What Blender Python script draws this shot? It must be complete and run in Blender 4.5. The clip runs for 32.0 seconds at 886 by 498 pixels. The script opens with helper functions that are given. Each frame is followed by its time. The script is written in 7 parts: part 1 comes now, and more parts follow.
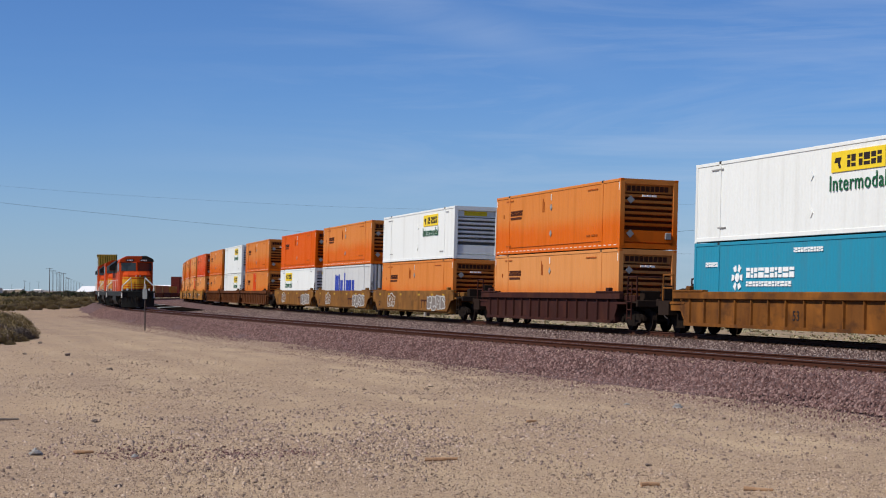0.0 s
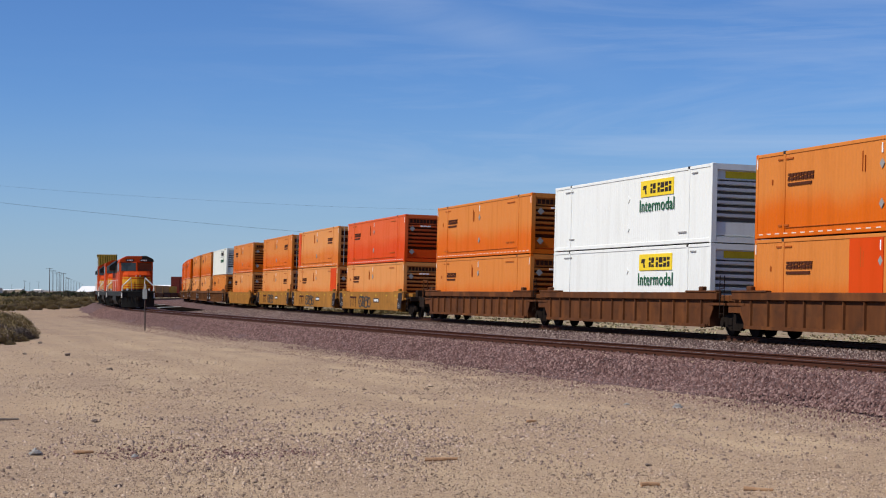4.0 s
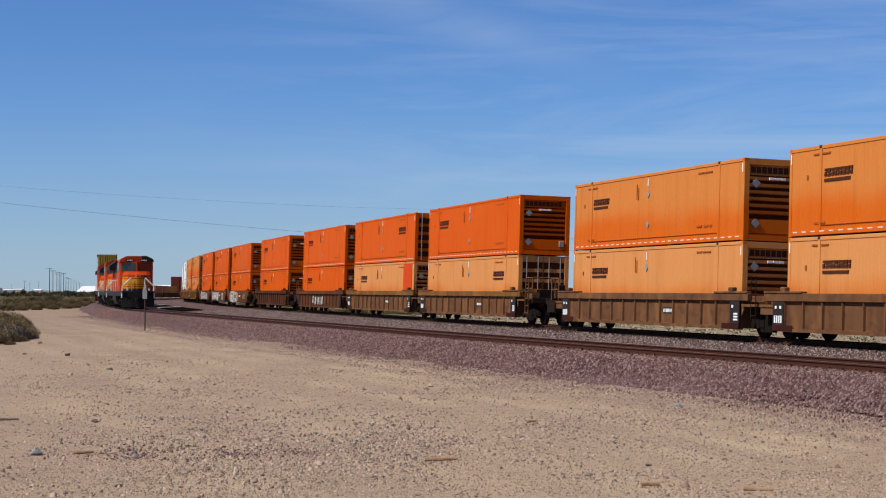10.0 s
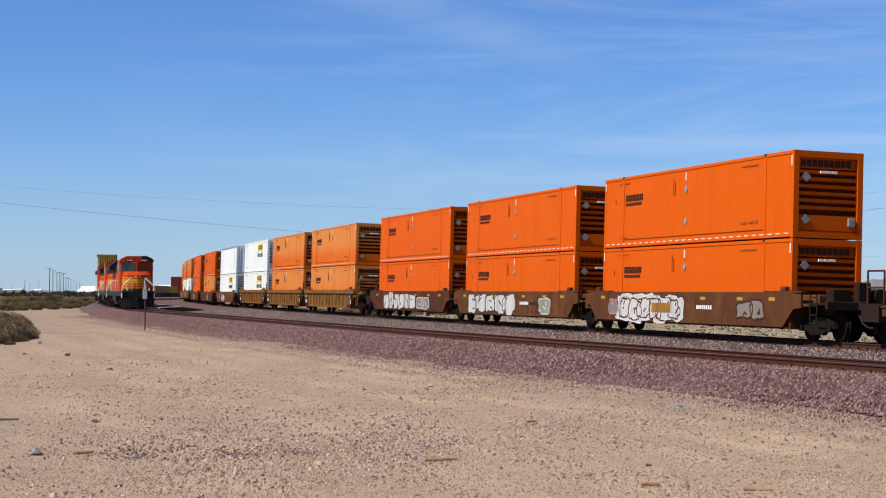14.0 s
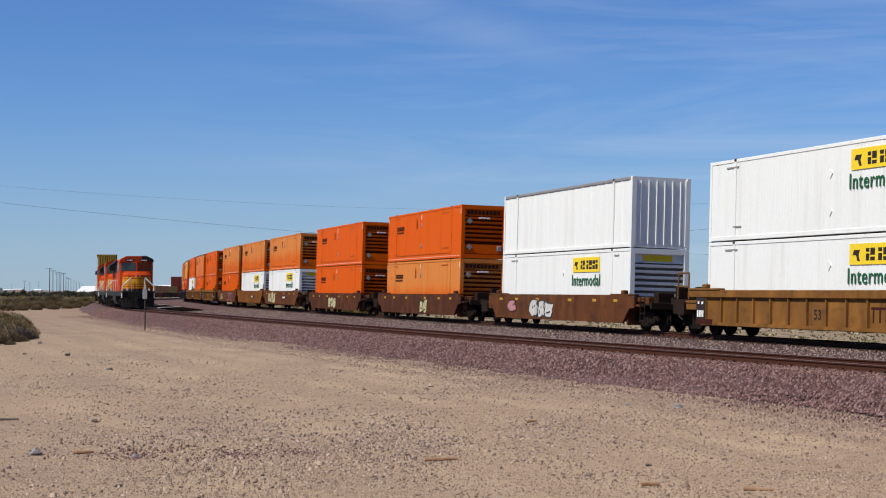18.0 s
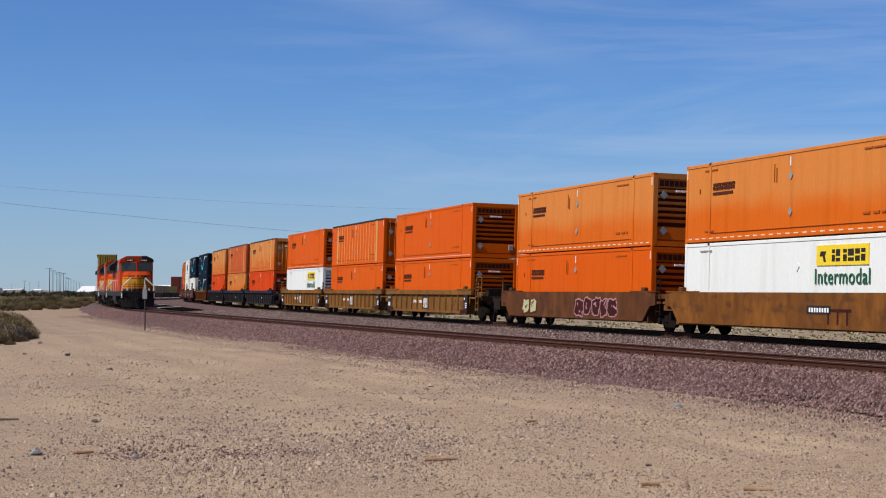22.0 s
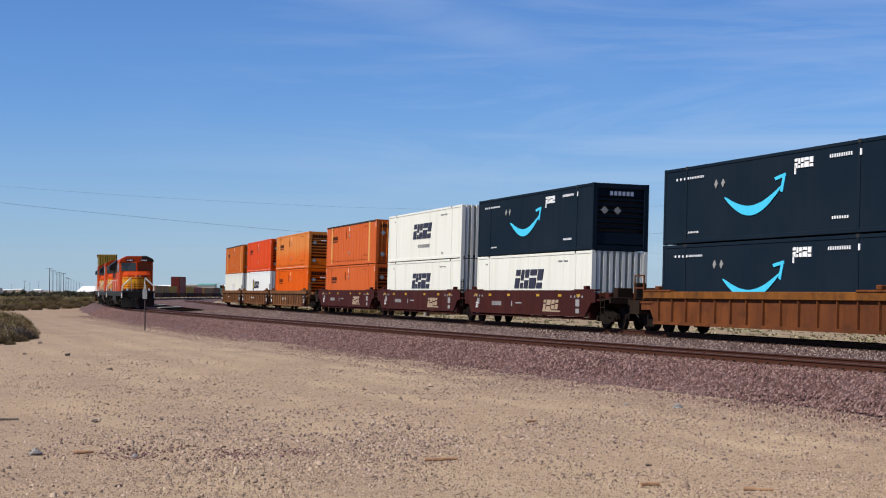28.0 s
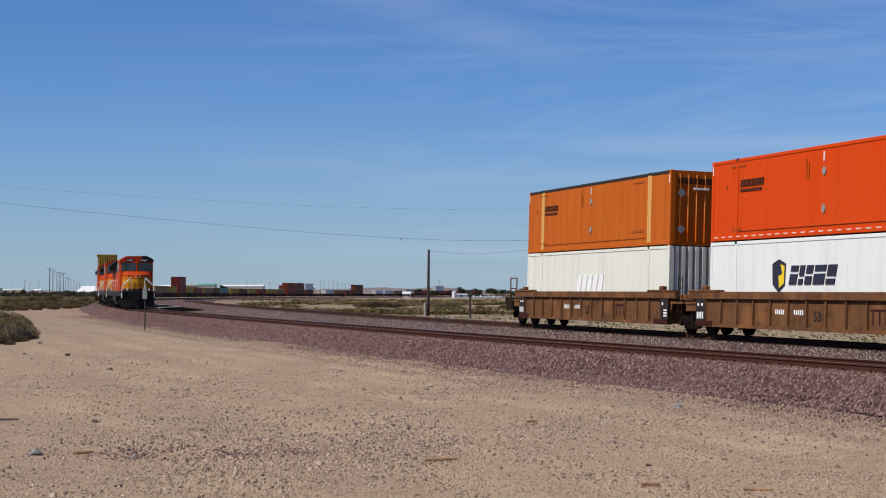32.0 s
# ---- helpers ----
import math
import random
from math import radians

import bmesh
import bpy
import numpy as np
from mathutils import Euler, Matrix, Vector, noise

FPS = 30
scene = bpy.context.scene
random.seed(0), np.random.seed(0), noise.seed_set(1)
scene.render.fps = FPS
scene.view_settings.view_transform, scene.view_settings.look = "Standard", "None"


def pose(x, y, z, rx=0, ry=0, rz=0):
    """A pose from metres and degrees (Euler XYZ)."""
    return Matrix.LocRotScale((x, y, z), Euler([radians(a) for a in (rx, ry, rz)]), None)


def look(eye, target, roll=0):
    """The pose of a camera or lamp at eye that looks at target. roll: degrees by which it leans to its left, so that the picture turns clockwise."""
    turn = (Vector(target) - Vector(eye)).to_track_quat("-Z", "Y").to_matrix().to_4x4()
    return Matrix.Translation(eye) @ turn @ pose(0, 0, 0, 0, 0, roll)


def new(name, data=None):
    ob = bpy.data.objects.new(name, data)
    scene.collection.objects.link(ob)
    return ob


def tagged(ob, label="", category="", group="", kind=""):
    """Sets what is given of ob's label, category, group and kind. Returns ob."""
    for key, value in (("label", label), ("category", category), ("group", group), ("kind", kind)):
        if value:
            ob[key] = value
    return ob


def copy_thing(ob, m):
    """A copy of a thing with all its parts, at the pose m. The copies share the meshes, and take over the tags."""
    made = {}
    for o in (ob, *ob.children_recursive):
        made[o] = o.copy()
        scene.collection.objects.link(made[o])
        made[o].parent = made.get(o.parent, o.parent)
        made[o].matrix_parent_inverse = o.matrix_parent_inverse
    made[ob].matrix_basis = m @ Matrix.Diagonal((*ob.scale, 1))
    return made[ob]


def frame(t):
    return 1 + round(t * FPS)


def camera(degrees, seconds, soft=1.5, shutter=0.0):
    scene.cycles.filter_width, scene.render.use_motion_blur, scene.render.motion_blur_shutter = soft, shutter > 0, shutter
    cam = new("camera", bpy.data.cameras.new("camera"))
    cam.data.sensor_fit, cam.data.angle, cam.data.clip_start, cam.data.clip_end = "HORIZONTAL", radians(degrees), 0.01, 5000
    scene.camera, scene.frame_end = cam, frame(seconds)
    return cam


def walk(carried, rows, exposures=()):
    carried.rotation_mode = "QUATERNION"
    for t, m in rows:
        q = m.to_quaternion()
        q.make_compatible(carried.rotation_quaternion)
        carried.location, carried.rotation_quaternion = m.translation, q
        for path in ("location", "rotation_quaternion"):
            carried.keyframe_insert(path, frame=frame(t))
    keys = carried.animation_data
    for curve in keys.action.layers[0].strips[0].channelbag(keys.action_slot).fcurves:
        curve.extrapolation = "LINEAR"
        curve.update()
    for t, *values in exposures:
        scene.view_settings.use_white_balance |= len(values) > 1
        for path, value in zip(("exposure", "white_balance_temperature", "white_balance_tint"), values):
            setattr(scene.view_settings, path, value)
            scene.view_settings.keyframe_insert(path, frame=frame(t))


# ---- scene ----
cam = camera(29.72, 32.0, soft=1.1, shutter=0.0)
EYE = 1.672
walk(cam, [(0.0, pose(0, 0, EYE, 91.40, 0, 0)), (32.0, pose(0, 0, EYE, 91.40, 0, 0))],
     exposures=[(0.0, 0.0), (2.0, 0.0), (3.0, 0.05), (6.0, 0.06), (7.0, 0.15), (8.0, 0.27), (9.0, 0.13), (10.0, 0.05), (11.0, 0.16), (13.0, 0.31), (14.0, 0.30), (17.0, 0.13), (18.0, 0.06), (19.0, -0.05), (22.0, 0.04), (23.0, 0.05), (25.0, 0.23), (28.0, 0.17), (29.0, 0.13), (30.0, 0.02), (31.0, 0.06), (32.0, -0.05)])

# ---- light ----
SUN_AZ, SUN_EL = radians(246), radians(50)      # the sun stands to the west of the view, compass from +y clockwise
world = bpy.data.worlds.new("sky")
scene.world = world
world.use_nodes = True


def build_sky():
    nt = world.node_tree
    nt.nodes.clear()
    out = nt.nodes.new("ShaderNodeOutputWorld")
    bg = nt.nodes.new("ShaderNodeBackground")
    sky = nt.nodes.new("ShaderNodeTexSky")
    sky.sky_type, sky.sun_disc = "NISHITA", False
    sky.sun_elevation, sky.sun_rotation = SUN_EL, SUN_AZ
    sky.altitude, sky.air_density, sky.dust_density, sky.ozone_density = 600, 1.0, 0.0, 3.5
    bg.inputs["Strength"].default_value = 0.0700
    # thin cirrus: stretched noise in the sky's own directions, one slanting sheet above and level wisps below
    ln = nt.links.new
    tc = nt.nodes.new("ShaderNodeTexCoord")

    def wisps(turn, stretch, shift, scale, lo, hi, most):
        mp = nt.nodes.new("ShaderNodeMapping")
        mp.inputs["Rotation"].default_value = (0, radians(turn), 0)
        mp.inputs["Scale"].default_value, mp.inputs["Location"].default_value = stretch, shift
        nz = nt.nodes.new("ShaderNodeTexNoise")
        nz.inputs["Scale"].default_value, nz.inputs["Detail"].default_value, nz.inputs["Roughness"].default_value = scale, 8.0, 0.62
        nz.inputs["Distortion"].default_value = 0.7
        rp = nt.nodes.new("ShaderNodeMapRange")
        rp.inputs["From Min"].default_value, rp.inputs["From Max"].default_value, rp.inputs["To Max"].default_value = lo, hi, most
        ln(tc.outputs["Generated"], mp.inputs["Vector"])
        ln(mp.outputs["Vector"], nz.inputs["Vector"])
        ln(nz.outputs["Fac"], rp.inputs["Value"])
        return rp.outputs["Result"]

    high = wisps(-17, (1.1, 1.0, 8.0), (0.35, 0, 0.2), 2.4, 0.50, 0.82, 0.34)
    low = wisps(-3, (1.0, 1.0, 15.0), (0.1, 0, 0.45), 2.2, 0.46, 0.80, 0.34)
    both = nt.nodes.new("ShaderNodeMath")
    both.operation = "MAXIMUM"
    ln(high, both.inputs[0])
    ln(low, both.inputs[1])
    # one long faint cirrus trail that slants down to the east
    pos = nt.nodes.new("ShaderNodeSeparateXYZ")
    ln(tc.outputs["Generated"], pos.inputs["Vector"])

    def calc(op, a, b):
        nd = nt.nodes.new("ShaderNodeMath")
        nd.operation = op
        for i, v in enumerate((a, b)):
            if isinstance(v, (int, float)):
                nd.inputs[i].default_value = v
            else:
                ln(v, nd.inputs[i])
        return nd.outputs[0]

    def ramp(v, a, b, most):
        rp = nt.nodes.new("ShaderNodeMapRange")
        rp.interpolation_type = "SMOOTHSTEP"
        rp.inputs["From Min"].default_value, rp.inputs["From Max"].default_value = a, b
        rp.inputs["To Min"].default_value, rp.inputs["To Max"].default_value = 0.0, most
        ln(v, rp.inputs["Value"])
        return rp.outputs["Result"]

    off = calc("ABSOLUTE", calc("SUBTRACT", calc("ADD", pos.outputs["Z"], calc("MULTIPLY", pos.outputs["X"], 0.29)), 0.1607), 0.0)
    trail = calc("MULTIPLY", ramp(off, 0.022, 0.0, 1.0), ramp(pos.outputs["X"], 0.13, 0.02, 1.0))
    fleck = wisps(-16, (0.8, 1.0, 7.0), (0.2, 0, 0.6), 5.0, 0.30, 0.70, 0.20)
    trail = calc("MULTIPLY", calc("MULTIPLY", trail, fleck), ramp(pos.outputs["Y"], 0.0, 0.5, 1.0))
    # the thin cloud lies mostly to the east
    veil = calc("MULTIPLY", both.outputs[0], calc("ADD", ramp(pos.outputs["X"], -0.24, 0.10, 0.95), 0.05))
    both2 = calc("MAXIMUM", veil, trail)
    mx = nt.nodes.new("ShaderNodeMixRGB")
    mx.inputs["Color2"].default_value = (8.6, 9.6, 11.2, 1)
    ln(both2, mx.inputs["Fac"])
    tint = nt.nodes.new("ShaderNodeMixRGB")
    tint.blend_type = "MULTIPLY"
    tint.inputs["Fac"].default_value = 1.0
    tint.inputs["Color2"].default_value = (0.635, 0.93, 1.42, 1)
    ln(sky.outputs["Color"], tint.inputs["Color1"])
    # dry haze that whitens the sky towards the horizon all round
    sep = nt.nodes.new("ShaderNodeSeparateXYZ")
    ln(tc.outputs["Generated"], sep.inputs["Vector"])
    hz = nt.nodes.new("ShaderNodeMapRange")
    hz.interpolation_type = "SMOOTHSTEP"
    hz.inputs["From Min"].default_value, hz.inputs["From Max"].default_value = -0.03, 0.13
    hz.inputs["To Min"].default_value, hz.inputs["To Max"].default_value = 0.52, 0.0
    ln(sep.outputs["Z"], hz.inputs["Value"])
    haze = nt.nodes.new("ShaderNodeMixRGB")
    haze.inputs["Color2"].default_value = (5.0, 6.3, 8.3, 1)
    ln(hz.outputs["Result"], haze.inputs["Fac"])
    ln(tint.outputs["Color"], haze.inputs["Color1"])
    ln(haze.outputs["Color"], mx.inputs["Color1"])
    ln(mx.outputs["Color"], bg.inputs["Color"])
    ln(bg.outputs["Background"], out.inputs["Surface"])


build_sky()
sun_data = bpy.data.lights.new("sun", "SUN")
sun_data.energy, sun_data.angle, sun_data.color = 5.0, radians(0.53), (1.0, 0.94, 0.84)
sun = new("sun", sun_data)
SUN_DIR = Vector((math.sin(SUN_AZ) * math.cos(SUN_EL), math.cos(SUN_AZ) * math.cos(SUN_EL), math.sin(SUN_EL)))
sun.matrix_basis = look(SUN_DIR * 80, (0, 0, 0))

# ---- plan: two curved tracks; s runs away from the camera, w to the right of it ----
KS = [-1200, -110, -60, 0, 60, 120, 180, 240, 400, 900, 1000, 1600]
KV = [0.0, 0.0, 0.4462, 0.4565, 0.5727, 0.6046, 0.6143, 0.62, 0.6232, 0.63, 0.3, 0.0]
S_GRID = np.arange(-1150, 1500.5, 1.0)
I0 = 1150


def build_line():
    k = np.interp(S_GRID, KS, KV) / 1000
    a = np.concatenate([[0], np.cumsum((k[1:] + k[:-1]) / 2)])
    a = 0.27409 - (a - a[I0])
    dx, dy = -np.sin(a), np.cos(a)
    x = np.concatenate([[0], np.cumsum((dx[1:] + dx[:-1]) / 2)])
    y = np.concatenate([[0], np.cumsum((dy[1:] + dy[:-1]) / 2)])
    return x - x[I0] - 2.535, y - y[I0] + 106.332, a


LX, LY, LA = build_line()
CANT = radians(1.665)
GROUND = -0.83
DS = [-1200, -110, -71, -58, -43, -25, -6, 8, 45, 62, 102, 200, 1500]
DV = [6.9, 6.9, 7.3, 8.05, 8.75, 9.4, 10.3, 10.9, 12.85, 13.1, 13.3, 13.1, 13.0]


def spacing(s):
    return float(np.interp(s, DS, DV))


def fall(s):
    """The line drops gently into the distance."""
    return -0.0030 * min(max(0.0, s - 140), 720)


def line_at(s, w=0.0, z=0.0, cant=0.0):
    x, y, a = (float(np.interp(s, S_GRID, q)) for q in (LX, LY, LA))
    lat, up = Vector((math.cos(a), math.sin(a), 0)), Vector((0, 0, 1))
    p = Vector((x, y, fall(s)))
    return p + (lat * math.cos(cant) - up * math.sin(cant)) * w + (up * math.cos(cant) + lat * math.sin(cant)) * z


def frame_at(s, w=0.0, half=8.5, cant=0.0, z=0.0):
    """The pose of a vehicle that stands on the line: x forward (towards smaller s), y to larger w, z up."""
    a, b = line_at(s - half, w if not callable(w) else w(s - half)), line_at(s + half, w if not callable(w) else w(s + half))
    fx = (a - b).normalized()
    fy = Vector((0, 0, 1)).cross(fx).normalized()
    fz = fx.cross(fy)
    m = Matrix((fx, fy, fz)).transposed().to_4x4()
    m.translation = (a + b) / 2
    return m @ Matrix.Rotation(-cant, 4, "X") @ Matrix.Translation((0, 0, z))


VEL = (446.23, -5.299, -0.0557, -0.0774)
NUDGE_T = [0, 3, 6, 9, 11, 13, 14.3, 15.6, 17, 18.5, 20, 22, 23, 24.3, 26, 27.5, 29, 30.8, 32]
NUDGE_V = [0.05, -0.08, 0.0, -0.14, 0.05, 0.17, 0.27, 0.0, -0.26, -0.13, -0.04, -0.06, 0.0, 0.18, 0.04, -0.1, 0.11, 0.03, -0.07]


def run(t):
    """Metres that the train has gone since the start."""
    q = t / 16 - 1
    d = sum(v * (b - c) for v, b, c in zip(VEL, (q, q ** 2, q ** 3, q ** 4), (-1, 1, -1, 1)))
    return d + float(np.interp(t, NUDGE_T, NUDGE_V))


# ---- materials ----
def nodes_of(name):
    m = bpy.data.materials.new(name)
    m.use_nodes = True
    nt = m.node_tree
    return m, nt, nt.nodes["Principled BSDF"]


def add(nt, kind, **inputs):
    n = nt.nodes.new("ShaderNode" + kind)
    for k, v in inputs.items():
        n.inputs[k.replace("_", " ")].default_value = v
    return n


def noise_fac(nt, coord, scale, detail=5.0, stretch=(1, 1, 1), lo=0.35, hi=0.7):
    mp = add(nt, "Mapping")
    mp.inputs["Scale"].default_value = stretch
    nt.links.new(coord, mp.inputs["Vector"])
    nz = add(nt, "TexNoise", Scale=scale, Detail=detail)
    nt.links.new(mp.outputs["Vector"], nz.inputs["Vector"])
    rp = add(nt, "MapRange", From_Min=lo, From_Max=hi)
    nt.links.new(nz.outputs["Fac"], rp.inputs["Value"])
    return rp.outputs["Result"], nz.outputs["Fac"]


def mix(nt, fac, a, b, mode="MIX"):
    n = nt.nodes.new("ShaderNodeMixRGB")
    n.blend_type = mode
    for sock, v in (("Fac", fac), ("Color1", a), ("Color2", b)):
        if isinstance(v, (tuple, float, int)):
            n.inputs[sock].default_value = (*v, 1) if isinstance(v, tuple) else v
        else:
            nt.links.new(v, n.inputs[sock])
    return n.outputs["Color"]


def scaled(nt, sock, k, plus=0.0):
    n = nt.nodes.new("ShaderNodeMath")
    n.operation = "MULTIPLY_ADD"
    nt.links.new(sock, n.inputs[0])
    n.inputs[1].default_value, n.inputs[2].default_value = k, plus
    return n.outputs[0]


def bumped(nt, bsdf, sock, strength=0.3, dist=0.02):
    b = add(nt, "Bump", Strength=strength, Distance=dist)
    nt.links.new(sock, b.inputs["Height"])
    nt.links.new(b.outputs["Normal"], bsdf.inputs["Normal"])


MATS = {}


def paint(name, col, dirt=(0.10, 0.07, 0.05), amount=0.35, rough=0.5, metal=0.0, fade=None, bleached=None, rust=0.0):
    """Weathered paint on steel: patches, streaks that run down, fine grain."""
    if name in MATS:
        return MATS[name]
    m, nt, b = nodes_of(name)
    tc = add(nt, "TexCoord")
    oi = add(nt, "ObjectInfo")
    sh = nt.nodes.new("ShaderNodeVectorMath")
    sh.operation = "ADD"
    sc = nt.nodes.new("ShaderNodeVectorMath")
    sc.operation = "SCALE"
    sc.inputs[0].default_value = (37.0, 11.0, 5.0)
    nt.links.new(oi.outputs["Random"], sc.inputs["Scale"])
    nt.links.new(tc.outputs["Object"], sh.inputs[0])
    nt.links.new(sc.outputs["Vector"], sh.inputs[1])
    co = sh.outputs["Vector"]
    big, _ = noise_fac(nt, co, 0.35, 3.0, lo=0.3, hi=0.75)
    streak, _ = noise_fac(nt, co, 1.0, 6.0, (2.2, 2.2, 0.16), 0.5, 0.85)
    grain, graw = noise_fac(nt, co, 9.0, 6.0, lo=0.45, hi=0.8)
    faded = fade or tuple(min(1.0, c * 0.9 + 0.012) for c in col)
    c = mix(nt, scaled(nt, big, 0.45), col, faded)
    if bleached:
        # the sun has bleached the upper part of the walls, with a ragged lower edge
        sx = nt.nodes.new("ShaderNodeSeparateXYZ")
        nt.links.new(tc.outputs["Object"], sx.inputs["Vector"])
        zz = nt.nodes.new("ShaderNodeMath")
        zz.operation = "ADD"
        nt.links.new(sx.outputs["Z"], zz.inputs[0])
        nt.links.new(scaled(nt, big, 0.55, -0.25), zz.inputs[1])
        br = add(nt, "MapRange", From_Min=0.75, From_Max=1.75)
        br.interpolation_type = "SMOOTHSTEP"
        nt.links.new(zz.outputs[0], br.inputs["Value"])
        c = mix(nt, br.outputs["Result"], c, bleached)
    c = mix(nt, scaled(nt, streak, amount), c, dirt)
    c = mix(nt, scaled(nt, grain, amount * 0.35), c, dirt)
    if rust:
        # rust that runs down from the top chord, pale dust in patches, dark scuffs
        run1, _ = noise_fac(nt, co, 1.0, 7.0, (2.2, 2.2, 0.7), 0.50, 0.74)
        run2, _ = noise_fac(nt, co, 1.0, 6.0, (1.1, 1.1, 0.5), 0.48, 0.68)
        scuff, _ = noise_fac(nt, co, 2.6, 8.0, (0.5, 0.5, 1.0), 0.52, 0.70)
        c = mix(nt, scaled(nt, run2, 0.65 * rust), c, (col[0] * 1.8 + 0.03, col[1] * 1.75 + 0.013, col[2] * 1.5 + 0.004))
        c = mix(nt, scaled(nt, run1, 0.6 * rust), c, (0.055, 0.020, 0.010))
        c = mix(nt, scaled(nt, scuff, 0.6 * rust), c, (0.030, 0.018, 0.013))
    nt.links.new(c, b.inputs["Base Color"])
    r = scaled(nt, streak, 0.2, rough)
    nt.links.new(r, b.inputs["Roughness"])
    b.inputs["Metallic"].default_value = metal
    b.inputs["Specular IOR Level"].default_value = 0.05
    bumped(nt, b, graw, 0.12, 0.01)
    MATS[name] = m
    return m


def plain(name, col, rough=0.6, metal=0.0, var=0.2, scale=6.0):
    if name in MATS:
        return MATS[name]
    m, nt, b = nodes_of(name)
    tc = add(nt, "TexCoord")
    f, raw = noise_fac(nt, tc.outputs["Object"], scale, 5.0)
    c = mix(nt, scaled(nt, f, var), col, tuple(x * 0.45 for x in col))
    nt.links.new(c, b.inputs["Base Color"])
    b.inputs["Roughness"].default_value, b.inputs["Metallic"].default_value = rough, metal
    b.inputs["Specular IOR Level"].default_value = 0.10 if rough > 0.3 else 0.5
    bumped(nt, b, raw, 0.15, 0.01)
    MATS[name] = m
    return m


def soil(name, cols, scale, rough=0.95, bump=0.5, pebble=None, worn=None):
    """Loose ground: broad patches, mid clods, fine grains; pebble: colours of small stones seen as specks."""
    m, nt, b = nodes_of(name)
    tc = add(nt, "TexCoord")
    co = tc.outputs["Object"]
    f1, _ = noise_fac(nt, co, 0.09, 5.0, lo=0.35, hi=0.65)
    f2, r2 = noise_fac(nt, co, 0.9 * scale, 8.0, lo=0.35, hi=0.7)
    f3, r3 = noise_fac(nt, co, 22 * scale, 8.0, lo=0.4, hi=0.72)
    c = mix(nt, f1, cols[0], cols[1])
    c = mix(nt, scaled(nt, f2, 0.6), c, cols[2])
    c = mix(nt, scaled(nt, f3, 0.6), c, cols[3])
    h = r3
    if worn:
        f4, _ = noise_fac(nt, co, 0.55, 7.0, (0.35, 1.5, 1.0), 0.42, 0.68)
        c = mix(nt, scaled(nt, f4, 0.5), c, cols[4])
        ga = nt.nodes.new("ShaderNodeAttribute")
        ga.attribute_name = "grass"
        gf, _ = noise_fac(nt, co, 0.25, 6.0, lo=0.2, hi=0.5)
        gm = nt.nodes.new("ShaderNodeMath")
        gm.operation = "MULTIPLY"
        nt.links.new(ga.outputs["Fac"], gm.inputs[0])
        nt.links.new(gf, gm.inputs[1])
        c = mix(nt, gm.outputs[0], c, (0.150, 0.118, 0.064))
        # stone dust washed out from the foot of the bank
        sp = nt.nodes.new("ShaderNodeAttribute")
        sp.attribute_name = "spill"
        sf, _ = noise_fac(nt, co, 1.3, 7.0, (0.6, 1.0, 1.0), 0.25, 0.6)
        sm = nt.nodes.new("ShaderNodeMath")
        sm.operation = "MULTIPLY"
        nt.links.new(sp.outputs["Fac"], sm.inputs[0])
        nt.links.new(sf, sm.inputs[1])
        c = mix(nt, sm.outputs[0], c, (0.185, 0.125, 0.094))
        at = nt.nodes.new("ShaderNodeAttribute")
        at.attribute_name = "worn"
        c = mix(nt, at.outputs["Fac"], c, worn)
        c = mix(nt, scaled(nt, f3, 0.3), c, cols[3])
    if pebble:
        vo = add(nt, "TexVoronoi", Scale=pebble[0])
        nt.links.new(co, vo.inputs["Vector"])
        rp = add(nt, "MapRange", From_Min=0.0, From_Max=1.0)
        sep = nt.nodes.new("ShaderNodeSeparateColor")
        nt.links.new(vo.outputs["Color"], sep.inputs["Color"])
        ramp = nt.nodes.new("ShaderNodeValToRGB")
        els = ramp.color_ramp.elements
        els[0].color, els[1].color = (*pebble[1], 1), (*pebble[2], 1)
        e = els.new(0.5)
        e.color = (*pebble[3], 1)
        nt.links.new(sep.outputs["Red"], ramp.inputs["Fac"])
        c = mix(nt, pebble[4], c, ramp.outputs["Color"])
        nt.links.new(vo.outputs["Distance"], rp.inputs["Value"])
        h = vo.outputs["Distance"] if bump > 0.8 else r3
    nt.links.new(c, b.inputs["Base Color"])
    b.inputs["Roughness"].default_value = rough
    b.inputs["Specular IOR Level"].default_value = 0.2
    bumped(nt, b, h, bump, 0.05)
    MATS[name] = m
    return m


SAND = soil("desert_soil", ((0.43, 0.305, 0.184), (0.325, 0.231, 0.144), (0.375, 0.268, 0.172), (0.21, 0.147, 0.095), (0.275, 0.194, 0.127)), 1.0, bump=0.55,
            pebble=(20.0, (0.15, 0.105, 0.085), (0.42, 0.32, 0.24), (0.35, 0.252, 0.165), 0.34), worn=(0.53, 0.40, 0.245))
BALLAST = soil("ballast_rock", ((0.118, 0.066, 0.060), (0.135, 0.080, 0.074), (0.10, 0.058, 0.056), (0.145, 0.098, 0.090)), 2.0, bump=1.0,
               pebble=(18.0, (0.055, 0.035, 0.035), (0.20, 0.132, 0.124), (0.12, 0.070, 0.067), 0.75))
RAILSTEEL = plain("rusty_rail", (0.065, 0.024, 0.014), 0.8, 0.0)
RAILHEAD = plain("worn_rail_head", (0.30, 0.27, 0.25), 0.35, 0.9, 0.1)
TIE = plain("weathered_tie", (0.070, 0.040, 0.028), 0.9)


